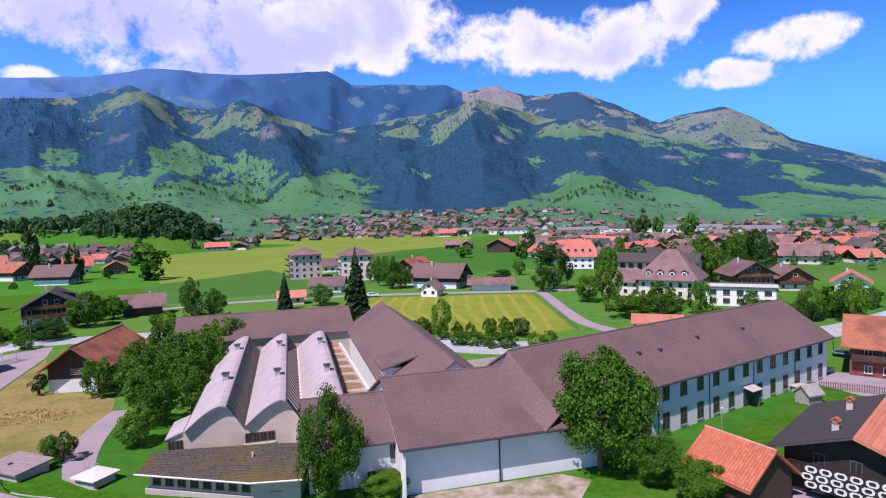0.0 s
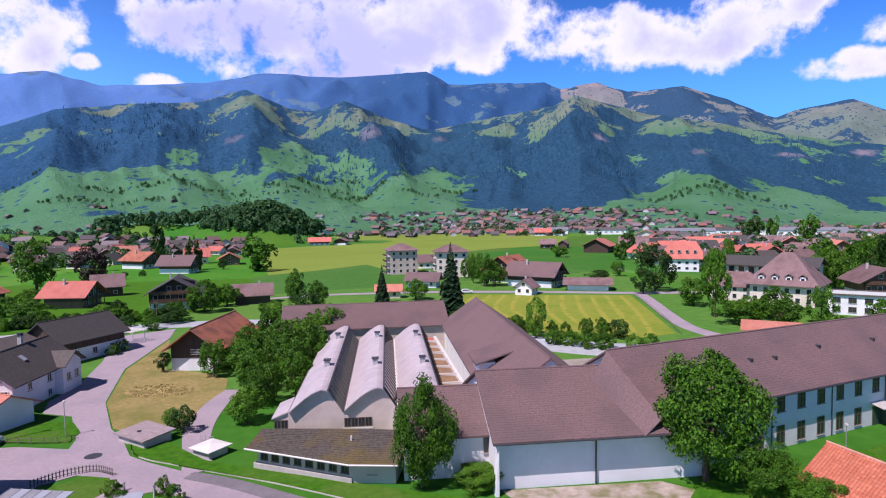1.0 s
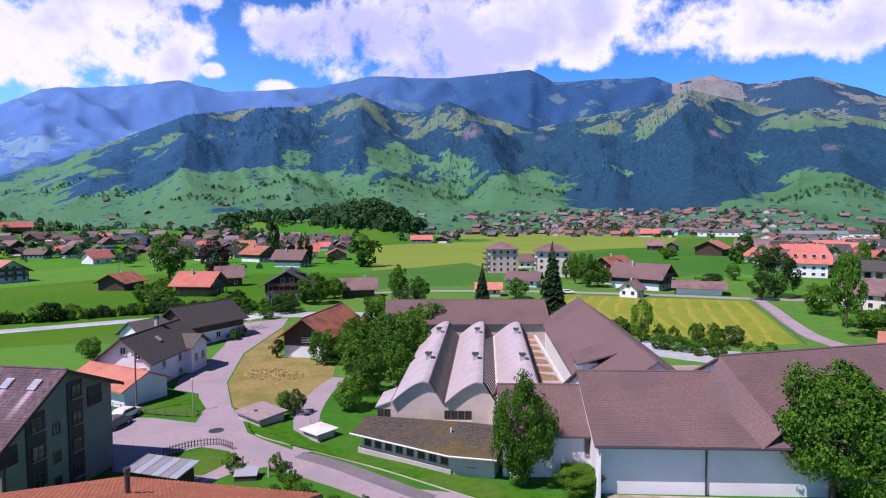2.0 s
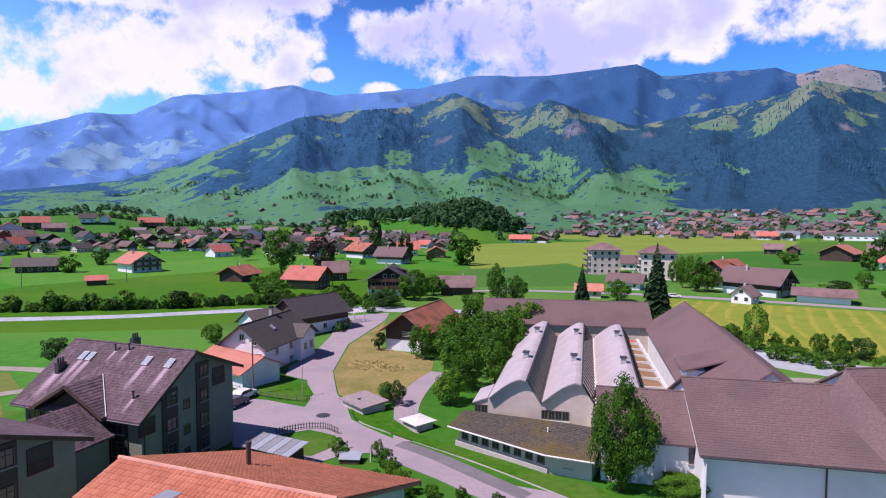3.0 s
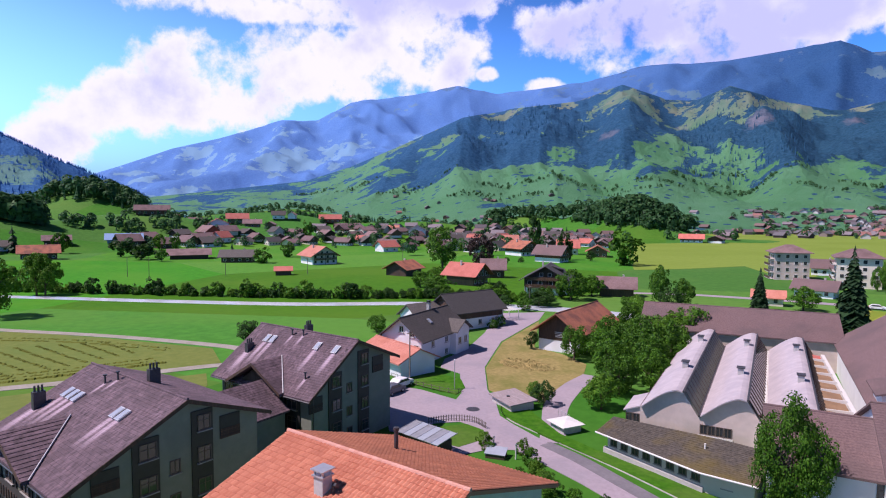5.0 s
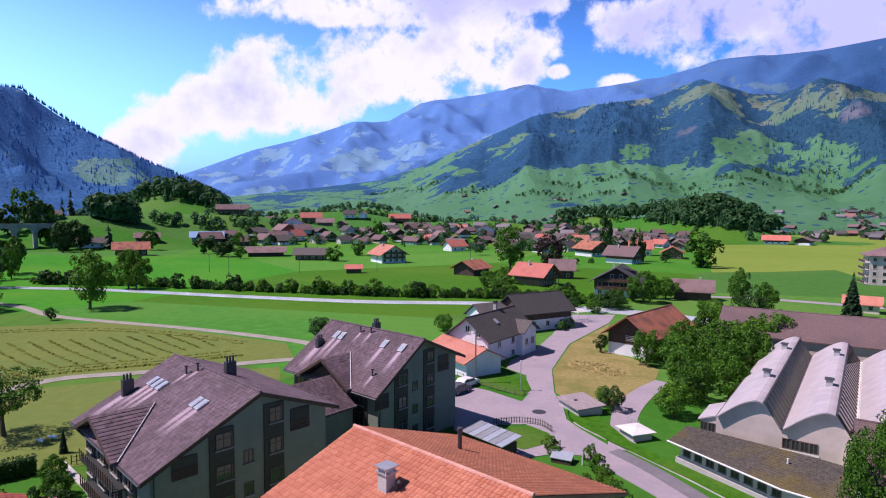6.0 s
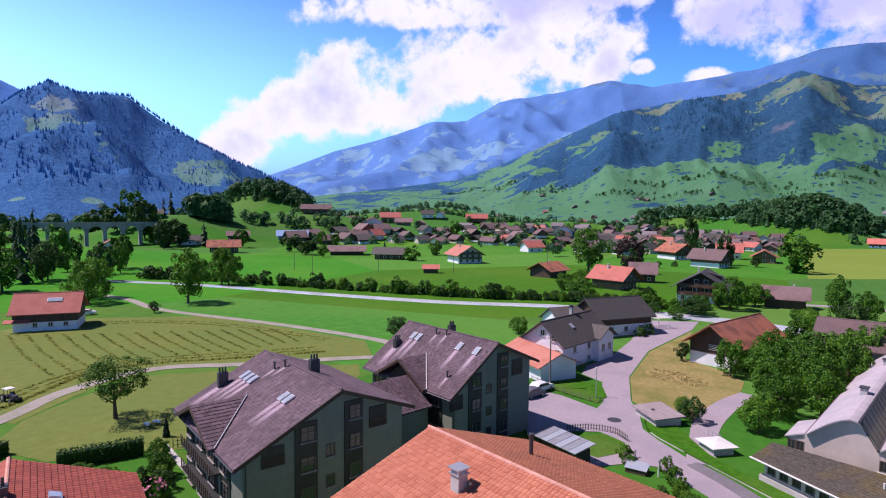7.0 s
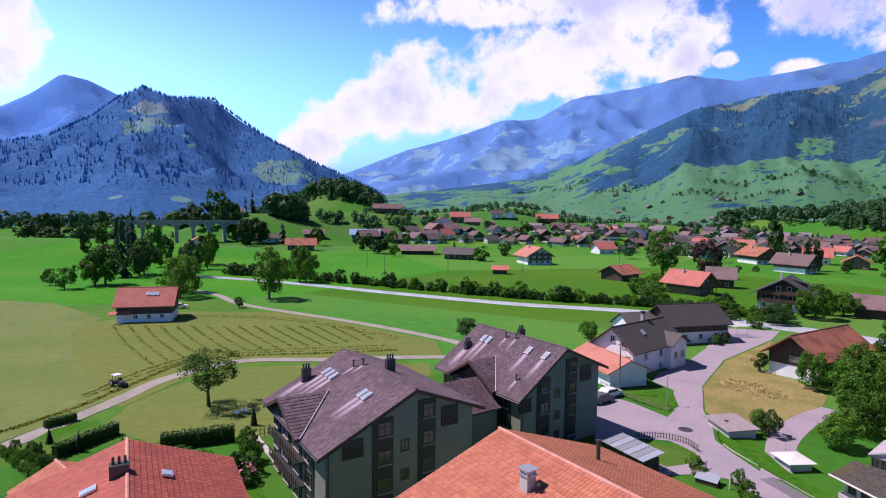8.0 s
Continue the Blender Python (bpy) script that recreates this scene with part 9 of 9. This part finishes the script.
def post(x, y, h):
    p = thing("post", x, y, 0, 0, "white marker post in the garden", "post")
    bm = bmesh.new()
    tube(bm, (0, 0, 0), (0, 0, h), 0.09, 0.08, 8)
    part("shaft", bm, M["frame_paint"], p)
    bm = bmesh.new()
    tube(bm, (0, 0, h), (0, 0, h + 0.15), 0.13, 0.1, 8)
    part("cap", bm, M["sheet_metal"], p)


post(-38.4, 51.6, 1.6)
post(-43.0, 53.4, 0.8)


def cold_frame():
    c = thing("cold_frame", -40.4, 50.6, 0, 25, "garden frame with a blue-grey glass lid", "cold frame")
    bm = bmesh.new()
    box(bm, -1.1, -0.7, 0, 1.1, 0.7, 0.5)
    part("box", bm, M["dark_wood"], c)
    bm = bmesh.new()
    slab(bm, [(-1.2, -0.8, 0.6), (1.2, -0.8, 0.6), (1.2, 0.8, 0.95), (-1.2, 0.8, 0.95)], 0.06)
    part("lid", bm, M["sky_glass"], c)


cold_frame()


def car(x, y, turn, paint, label):
    """A small estate car with wheels, windows and lamps."""
    c = thing("car", x, y, 0.06, turn, label, "car")
    bm = bmesh.new()
    prism(bm, [(-2.1, 0.3), (2.1, 0.3), (2.15, 0.75), (1.95, 0.9), (1.05, 0.98), (0.55, 1.42), (-1.3, 1.47), (-2.0, 1.0), (-2.12, 0.8)], -0.85, 0.85)
    bmesh.ops.bevel(bm, geom=list(bm.edges), offset=0.06, segments=2, affect='EDGES')
    part("body", bm, paint, c)
    for sg in (-1, 1):
        bm = bmesh.new()
        prism(bm, [(-1.75, 0.98), (0.95, 0.98), (0.5, 1.36), (-1.25, 1.4)], sg * 0.855, sg * 0.865)
        part("side_window", bm, M["glass"], c)
    bm = bmesh.new()
    slab(bm, [(1.12, -0.7, 1.0), (1.12, 0.7, 1.0), (0.66, 0.62, 1.42), (0.66, -0.62, 1.42)], 0.02)
    part("windscreen", bm, M["glass"], c)
    for wx in (-1.3, 1.3):
        for sg in (-1, 1):
            bm = bmesh.new()
            tube(bm, (wx, sg * 0.68, 0.3), (wx, sg * 0.88, 0.3), 0.31, 0.31, 14)
            w = part("wheel", bm, M["black_paint"], c)
            bm = bmesh.new()
            tube(bm, (wx, sg * 0.88, 0.3), (wx, sg * 0.9, 0.3), 0.18, 0.16, 10)
            part("rim", bm, M["sheet_metal"], w)
    for sg in (-1, 1):
        bm = bmesh.new()
        box(bm, 2.08, sg * 0.62 - 0.16, 0.62, 2.17, sg * 0.62 + 0.16, 0.76)
        part("headlight", bm, M["frame_paint"], c)
        bm = bmesh.new()
        box(bm, -2.16, sg * 0.66 - 0.12, 0.7, -2.06, sg * 0.66 + 0.12, 0.95)
        part("tail_light", bm, M["tail_red"], c)


M["tail_red"] = mat("tail_red", (0.35, 0.02, 0.02), (0.42, 0.03, 0.03), 3.0, 0.3, 0.0)
M["car_blue"] = mat("car_blue", (0.07, 0.085, 0.12), (0.09, 0.105, 0.14), 3.0, 0.25, 0.0)
M["car_white"] = mat("car_white", (0.70, 0.70, 0.72), (0.76, 0.76, 0.78), 3.0, 0.3, 0.0)
M["car_red"] = mat("car_red", (0.35, 0.03, 0.03), (0.42, 0.04, 0.04), 3.0, 0.3, 0.0)
car(-66.3, 58.0, 100, M["car_blue"], "dark blue car parked beside the flats")
car(-67.9, 61.2, 98, M["car_white"], "white car parked beside the flats")
car(-26.6, 208.0, 10, M["car_white"], "white car parked on the lane")
car(36.8, 290.8, 30, M["car_white"], "white car parked on the lane")
car(-178.2, 2.0, 80, M["car_white"], "white car parked beside the red-roofed barn")


def tractor(x, y, turn):
    t = thing("tractor", x, y, 0.02, turn, "small dark tractor with a pale cab roof", "tractor")
    t.scale = (0.78, 0.78, 0.78)
    bm = bmesh.new()
    box(bm, 0.2, -0.4, 0.7, 2.0, 0.4, 1.35)
    bmesh.ops.bevel(bm, geom=list(bm.edges), offset=0.08, segments=2, affect='EDGES')
    part("bonnet", bm, M["dark_metal"], t)
    bm = bmesh.new()
    for px, py in ((-1.2, -0.6), (-1.2, 0.6), (0.2, -0.6), (0.2, 0.6)):
        tube(bm, (px, py, 0.9), (px * 0.9, py * 0.95, 2.3), 0.05, 0.05, 6)
    box(bm, -1.3, -0.65, 0.6, 0.25, 0.65, 1.1)
    part("cab_frame", bm, M["black_paint"], t)
    bm = bmesh.new()
    box(bm, -1.4, -0.75, 2.3, 0.35, 0.75, 2.45)
    part("cab_roof", bm, M["frame_paint"], t)
    for px, r in ((-0.9, 0.75), (1.6, 0.45)):
        for sg in (-1, 1):
            bm = bmesh.new()
            tube(bm, (px, sg * 0.62, r), (px, sg * 1.0, r), r, r, 16)
            w = part("wheel", bm, M["black_paint"], t)
            bm = bmesh.new()
            tube(bm, (px, sg * 1.0, r), (px, sg * 1.03, r), r * 0.5, r * 0.45, 10)
            part("rim", bm, M["sheet_metal"], w)


tractor(-103.3, -9.1, 30)


# ---- hay ----
def between(a, b, n):
    """Lines that pass from curve a over to curve b."""
    la, lb = smooth_line([(x, y, 0) for x, y in a], 10), smooth_line([(x, y, 0) for x, y in b], 10)
    k = min(len(la), len(lb))
    for i in range(n):
        t = (i + 0.5) / n
        yield [la[int(q * (len(la) - 1) / (k - 1))].lerp(lb[int(q * (len(lb) - 1) / (k - 1))], t) for q in range(k)]


def swaths(name, a, b, n, wide, high, material, label, seed, z=0.05, gaps=0.2):
    """Rows of raked hay with ragged edges, joined."""
    rng = random.Random(seed)
    bm = bmesh.new()
    for line in between(a, b, n):
        fine = smooth_line([(p.x, p.y, 0) for p in line], 6)
        prev = None
        for i, p in enumerate(fine):
            q = fine[min(i + 1, len(fine) - 1)] - fine[max(i - 1, 0)]
            s = Vector((-q.y, q.x, 0)).normalized()
            w = wide * rng.uniform(0.5, 1.3)
            h = high * rng.uniform(0.4, 1.3)
            off = rng.uniform(-0.25, 0.25)
            if rng.random() < gaps:
                prev = None
                continue
            row = [bm.verts.new(p + s * (off + k * w / 2) + Vector((0, 0, z + e))) for k, e in ((-1, 0), (-0.3, h), (0.4, h * 0.9), (1, 0))]
            if prev:
                for k in range(3):
                    bm.faces.new((prev[k], prev[k + 1], row[k + 1], row[k]))
            prev = row
    tagged(part(name, bm, material), label, "hay", kind="stuff")


M["hay"] = mat("hay", (0.095, 0.11, 0.016), (0.15, 0.165, 0.032), 2.0, 0.95, 0.8, (0.085, 0.10, 0.016), 0.3, 0.6, detail=8)
M["hay_gold"] = mat("hay_gold", (0.235, 0.262, 0.035), (0.315, 0.315, 0.055), 2.0, 0.95, 0.6, detail=8)
swaths("hay_swath", [(-158, -15), (-136, -11), (-113, -5)], [(-136, 40), (-130, 40.5), (-121, 41)], 16, 0.6, 0.11, M["hay"], "raked rows of drying hay", 3)
swaths("hay_round", [(-98, -13), (-110, -4), (-117, 4), (-117, 13), (-113.5, 26), (-110.5, 40)], [(-101, -14), (-113, -6), (-121, 4), (-121, 14), (-118, 27), (-115, 41)], 2, 0.8, 0.13, M["hay"], "raked rows of hay round the field", 4)
swaths("hay_far_round", [(-160, -12), (-166, 4), (-158, 22), (-142, 36), (-120, 47)], [(-156, -12), (-161, 4), (-153, 21), (-138, 34), (-118, 44)], 2, 0.8, 0.13, M["hay"], "raked rows of hay along the river track", 7)
swaths("hay_edge", [(-86.0, -22.3), (-92.6, -15.0), (-100.9, -8.7), (-111.2, -1.5), (-115.3, 3.2), (-115.4, 12.2), (-111.9, 25.6), (-108.7, 40.9)], [(-86.9, -22.6), (-93.5, -15.2), (-101.9, -8.9), (-112.0, -1.7), (-116.1, 3.2), (-116.3, 12.3), (-112.8, 25.8), (-109.6, 41.3)], 1, 1.1, 0.25, M["hay"], "thick outer row of hay by the track", 5, 0.05, 0.04)
swaths("hay_stripe", [(-30, 204), (-31, 176), (-18, 152)], [(28, 204), (28, 170), (26, 140)], 12, 1.6, 0.05, M["hay_gold"], "pale stripes of cut grass", 6, 0.05, 0.02)


def hay_heaps():
    rng = random.Random(8)
    bm = bmesh.new()
    for i in range(240):
        a, q = rng.uniform(0, 6.283), math.sqrt(rng.random())
        x, y = -61.8 + math.cos(a) * q * 5.5, 86.0 + math.sin(a) * q * 3.4
        s = rng.uniform(0.3, 0.9)
        d = rng.uniform(0, 3.14)
        c, n = math.cos(d) * s, math.sin(d) * s
        v = [bm.verts.new(p) for p in ((x - c, y - n, 0.06), (x + n * 0.4, y - c * 0.4, 0.06), (x, y, 0.08 + rng.uniform(0.03, 0.25)), (x + c, y + n, 0.06), (x - n * 0.4, y + c * 0.4, 0.06))]
        bm.faces.new((v[0], v[1], v[2]))
        bm.faces.new((v[1], v[3], v[2]))
        bm.faces.new((v[3], v[4], v[2]))
        bm.faces.new((v[4], v[0], v[2]))
    tagged(part("hay_heap", bm, M["straw"]), "loose heaps of cut straw on the dry meadow", "hay", kind="stuff")


M["straw"] = mat("straw", (0.22, 0.17, 0.06), (0.36, 0.28, 0.12), 3.0, 0.95, 0.6, (0.12, 0.12, 0.04), 0.4, 0.6)
hay_heaps()


# ---- gardens in the west ----
def hedge(x0, y0, x1, y1, w, h, seed, label, leaf="leaf_dark"):
    """A clipped hedge of small leaf sprigs round a twiggy core."""
    rng = random.Random(seed)
    a, b = Vector((x0, y0, 0)), Vector((x1, y1, 0))
    d = (b - a).normalized()
    s = Vector((-d.y, d.x, 0))
    L = (b - a).length
    t = thing("hedge", x0, y0, 0, 0, label, "hedge")
    core = bmesh.new()
    v = []
    for k in range(9):
        p = d * L * k / 8
        v.append([core.verts.new(p + s * e * w * 0.4 + Vector((0, 0, z))) for e, z in ((-1, 0), (-1, h * 0.88 * rng.uniform(0.93, 1.0)), (1, h * 0.88 * rng.uniform(0.93, 1.0)), (1, 0))])
    for p, q in zip(v, v[1:]):
        for k in range(3):
            core.faces.new((p[k], p[k + 1], q[k + 1], q[k]))
    core.faces.new(v[0])
    core.faces.new(v[-1][::-1])
    part("twig_core", core, M["leaf_dark"], t)
    bm = bmesh.new()
    for i in range(int(L * (2 * h + w) * 26)):
        u = rng.uniform(0, L)
        g = rng.uniform(0, 2 * h + w)
        if g < h:
            p, n = s * (-w / 2) + Vector((0, 0, g)), -s
        elif g < h + w:
            p, n = s * (g - h - w / 2) + Vector((0, 0, h)), Vector((0, 0, 1))
        else:
            p, n = s * (w / 2) + Vector((0, 0, g - h - w)), s
        leaf_clump(bm, rng, p + d * u + n * rng.uniform(-0.12, 0.1), (n + Vector((rng.uniform(-0.6, 0.6), rng.uniform(-0.6, 0.6), 0.4))).normalized(), rng.uniform(0.1, 0.2))
    part("foliage", bm, M[leaf], t)


hedge(-73.3, -3.0, -73.2, 5.4, 1.3, 1.9, 1, "clipped dark green hedge behind the lawn")
hedge(-75.6, -14.0, -81.2, -8.0, 1.0, 1.5, 2, "clipped hedge round the kitchen garden")
hedge(-86.7, -16.6, -88.6, -13.3, 0.9, 1.1, 3, "low hedge at the track", "leaf")
sheet("garden_beds", [(-79.8, -18.8), (-85.8, -15.6), (-87.6, -11.1), (-82.4, -8.1), (-75.0, -13.7)], M["lawn"], "kitchen garden with beds of greens", "garden", 0.08)
for px, w in ((0, "light"), (1, "green"), (2, "dark")):
    for k in range(9):
        plant(w, -66.5 - 1.7 * k + px * 0.9, -13.0 - 0.9 * k + 1.8 * px, 0.9 + 0.25 * ((k * 7 + px * 3) % 4), 0.65, "mid", "leafy vegetable bush in the kitchen garden")
plant("spruce", -73.6, -7.0, 2.4, 0.6)
plant("spruce", -76.6, -11.7, 2.6, 0.6)
plant("spruce", -80.6, -15.2, 2.2, 0.6)
plant("dark", -60.7, 4.0, 3.4, 1.0, "mid", "dark columnar shrub by the house")
plant("green", -65.2, 6.2, 2.6, 1.5, "mid", "garden shrub by the lawn")
plant("green", -70.1, 6.6, 2.4, 1.4, "mid", "garden shrub by the lawn")
plant("dark", -62.3, 6.1, 2.0, 1.2, "mid", "garden shrub by the lawn")
plant("green", -69.3, -1.1, 1.6, 1.6, "mid", "garden shrub by the hedge")
plant("light", -67.5, 1.2, 1.4, 1.4, "mid", "garden shrub by the hedge")
plant("spruce", -77.2, 8.3, 3.2, 0.5)


def garden_wall():
    w = thing("garden_path", -74.3, 7.7, 0, 0, "pale stone path edging the lawn", "path")
    a = Vector((-74.3, 7.7, 0))
    b = Vector((-56.1, 10.1, 0))
    d = b - a
    n = Vector((-d.y, d.x, 0)).normalized() * 0.35
    k = 12
    for i in range(k):
        p, q = d * (i / k), d * ((i + 0.94) / k)
        bm = bmesh.new()
        slab(bm, [tuple(p - n + Vector((0, 0, 0.2))), tuple(q - n + Vector((0, 0, 0.2))), tuple(q + n + Vector((0, 0, 0.2))), tuple(p + n + Vector((0, 0, 0.2)))], 0.2)
        part("slab", bm, M["concrete"], w)


garden_wall()


def flower_bush(x, y, h, r):
    """Garden shrub thick with pink blossom."""
    b = plant("green", x, y, h, r, "mid", "garden shrub thick with pink blossom")
    rng = random.Random(2)
    bm = bmesh.new()
    for _ in range(90):
        d = Vector((rng.gauss(0, 1), rng.gauss(0, 1), abs(rng.gauss(0, 1)))).normalized()
        leaf_clump(bm, rng, Vector((d.x * 0.5, d.y * 0.5, 0.5 + d.z * 0.5)), d, 0.07)
    part("blossom", bm, M["blossom_pink"], b, "pink blossom")


M["blossom_pink"] = mat("blossom_pink", (0.55, 0.16, 0.26), (0.68, 0.26, 0.38), 3.0, 0.9, 0.1)
flower_bush(-60.4, 4.8, 2.2, 1.5)


def lounger(x, y, turn):
    s = thing("sun_lounger", x, y, 0.07, turn, "grey garden lounger on the lawn", "lounger")
    bm = bmesh.new()
    box(bm, -0.9, -0.32, 0.28, 0.5, 0.32, 0.36)
    part("seat", bm, M["sheet_metal"], s)
    bm = bmesh.new()
    slab(bm, [(0.5, -0.32, 0.36), (1.05, -0.32, 0.85), (1.05, 0.32, 0.85), (0.5, 0.32, 0.36)], 0.07)
    part("backrest", bm, M["sheet_metal"], s)
    for x0 in (-0.8, 0.4):
        for y0 in (-0.28, 0.28):
            bm = bmesh.new()
            tube(bm, (x0, y0, 0), (x0, y0, 0.28), 0.03, 0.03, 6)
            part("leg", bm, M["sheet_metal"], s)


lounger(-81.9, 6.8, 20)
lounger(-82.4, 8.0, 35)


# ---- viaduct ----
def viaduct():
    v = thing("viaduct", -452, 13, 0, 92, "grey stone railway viaduct with round arches", "viaduct")
    n, span, high = 7, 10.6, 16.5
    for i in range(n + 1):
        x = (i - n / 2) * span
        bm = bmesh.new()
        box(bm, x - 1.1, -2.6, -6, x + 1.1, 2.6, high - 5.4)
        part("pier", bm, M["stone"], v)
    for i in range(n):
        x0 = (i - n / 2) * span + 1.1
        bm = bmesh.new()
        r = (span - 2.2) / 2
        pts = [(x0 + r - r * math.cos(math.pi * k / 12), high - 5.4 + r * math.sin(math.pi * k / 12)) for k in range(13)]
        prism(bm, [(x0 - 1.1, high - 5.4)] + pts + [(x0 + 2 * r + 1.1, high - 5.4), (x0 + 2 * r + 1.1, high), (x0 - 1.1, high)], -2.4, 2.4)
        part("arch", bm, M["stone"], v)
    bm = bmesh.new()
    box(bm, -n * span / 2 - 4, -2.9, high, n * span / 2 + 4, 2.9, high + 0.5)
    part("deck", bm, M["stone"], v)
    for y in (-2.8, 2.8):
        bm = bmesh.new()
        box(bm, -n * span / 2 - 4, y - 0.15, high + 0.5, n * span / 2 + 4, y + 0.15, high + 1.5)
        part("parapet", bm, M["stone"], v)


viaduct()
for x, y, h, r in ((-440, -30, 15, 7), (-446, -41, 13, 8), (-438, -52, 11, 7), (-442, -64, 12, 8), (-436, 52, 17, 7), (-440, 62, 18, 8)):
    plant("dark", x, y, h, r, "far", "dark tree at the end of the viaduct")


# ---- yard at the east end ----
def trampoline(x, y):
    t = thing("trampoline", x, y, 0, 0, "blue garden trampoline with a dark safety net", "trampoline")
    bm = bmesh.new()
    tube(bm, (0, 0, 0.75), (0, 0, 0.85), 1.7, 1.7, 20)
    part("pad", bm, M["blue_wall"], t)
    bm = bmesh.new()
    tube(bm, (0, 0, 0.86), (0, 0, 0.88), 1.35, 1.35, 20)
    part("mat", bm, M["black_paint"], t)
    for k in range(6):
        a = k * 1.047
        bm = bmesh.new()
        tube(bm, (math.cos(a) * 1.65, math.sin(a) * 1.65, 0), (math.cos(a) * 1.65, math.sin(a) * 1.65, 2.6), 0.04, 0.04, 6)
        part("net_post", bm, M["black_paint"], t)


trampoline(72.5, 109.4)


def stone_shed(x, y):
    s = house("stone_shed", x, y, 20, 2.6, 2.2, 1.6, 2.6, M["stone"], M["stone"], "small stone shed with a gabled roof", ox=0.25, oy=0.3, category="shed")


stone_shed(50.6, 83.9)


def slab_table(x, y):
    s = thing("stone_table", x, y, 0, 25, "pale stone table on a block base", "table")
    bm = bmesh.new()
    box(bm, -1.3, -0.6, 0.75, 1.3, 0.6, 0.9)
    part("tabletop", bm, M["concrete"], s)
    for k in (-0.8, 0.8):
        bm = bmesh.new()
        box(bm, k - 0.2, -0.4, 0, k + 0.2, 0.4, 0.75)
        part("support", bm, M["concrete"], s)


slab_table(52.6, 89.6)


def pallet_stack(x, y):
    s = thing("pallet_stack", x, y, 0.06, 40, "stack of pale wooden pallets in the yard", "pallets")
    for k in range(5):
        bm = bmesh.new()
        box(bm, -0.6, -0.5, 0.15 * k, 0.6, 0.5, 0.15 * k + 0.1)
        part("pallet", bm, M["cream_wall"], s)


pallet_stack(63.4, 99.1)
pallet_stack(63.4, 101.3)


def flat_block(x, y, turn):
    """White flat-roofed block with a roof terrace in front of its chalet."""
    b = thing("terrace_house", x, y, 0, turn, "white flat-roofed house block with a roof terrace", "house")
    bm = bmesh.new()
    box(bm, -9, -5, 0, 9, 5, 5.2)
    part("wall", bm, M["white_wall"], b)
    bm = bmesh.new()
    box(bm, -9.5, -5.6, 5.2, 9.5, 5.6, 5.6)
    part("roof", bm, M["grey_roof"], b)
    for k in range(5):
        for z in (0.8, 3.2):
            window(b, -7 + 3.5 * k, -5.02, z, 0, 1.8, 1.4, M["frame_dark"], None, "")
    bm = bmesh.new()
    box(bm, -9.4, -5.6, 5.62, 9.4, -5.5, 6.5)
    part("parapet", bm, M["frame_paint"], b)


flat_block(84.8, 172.5, -25)
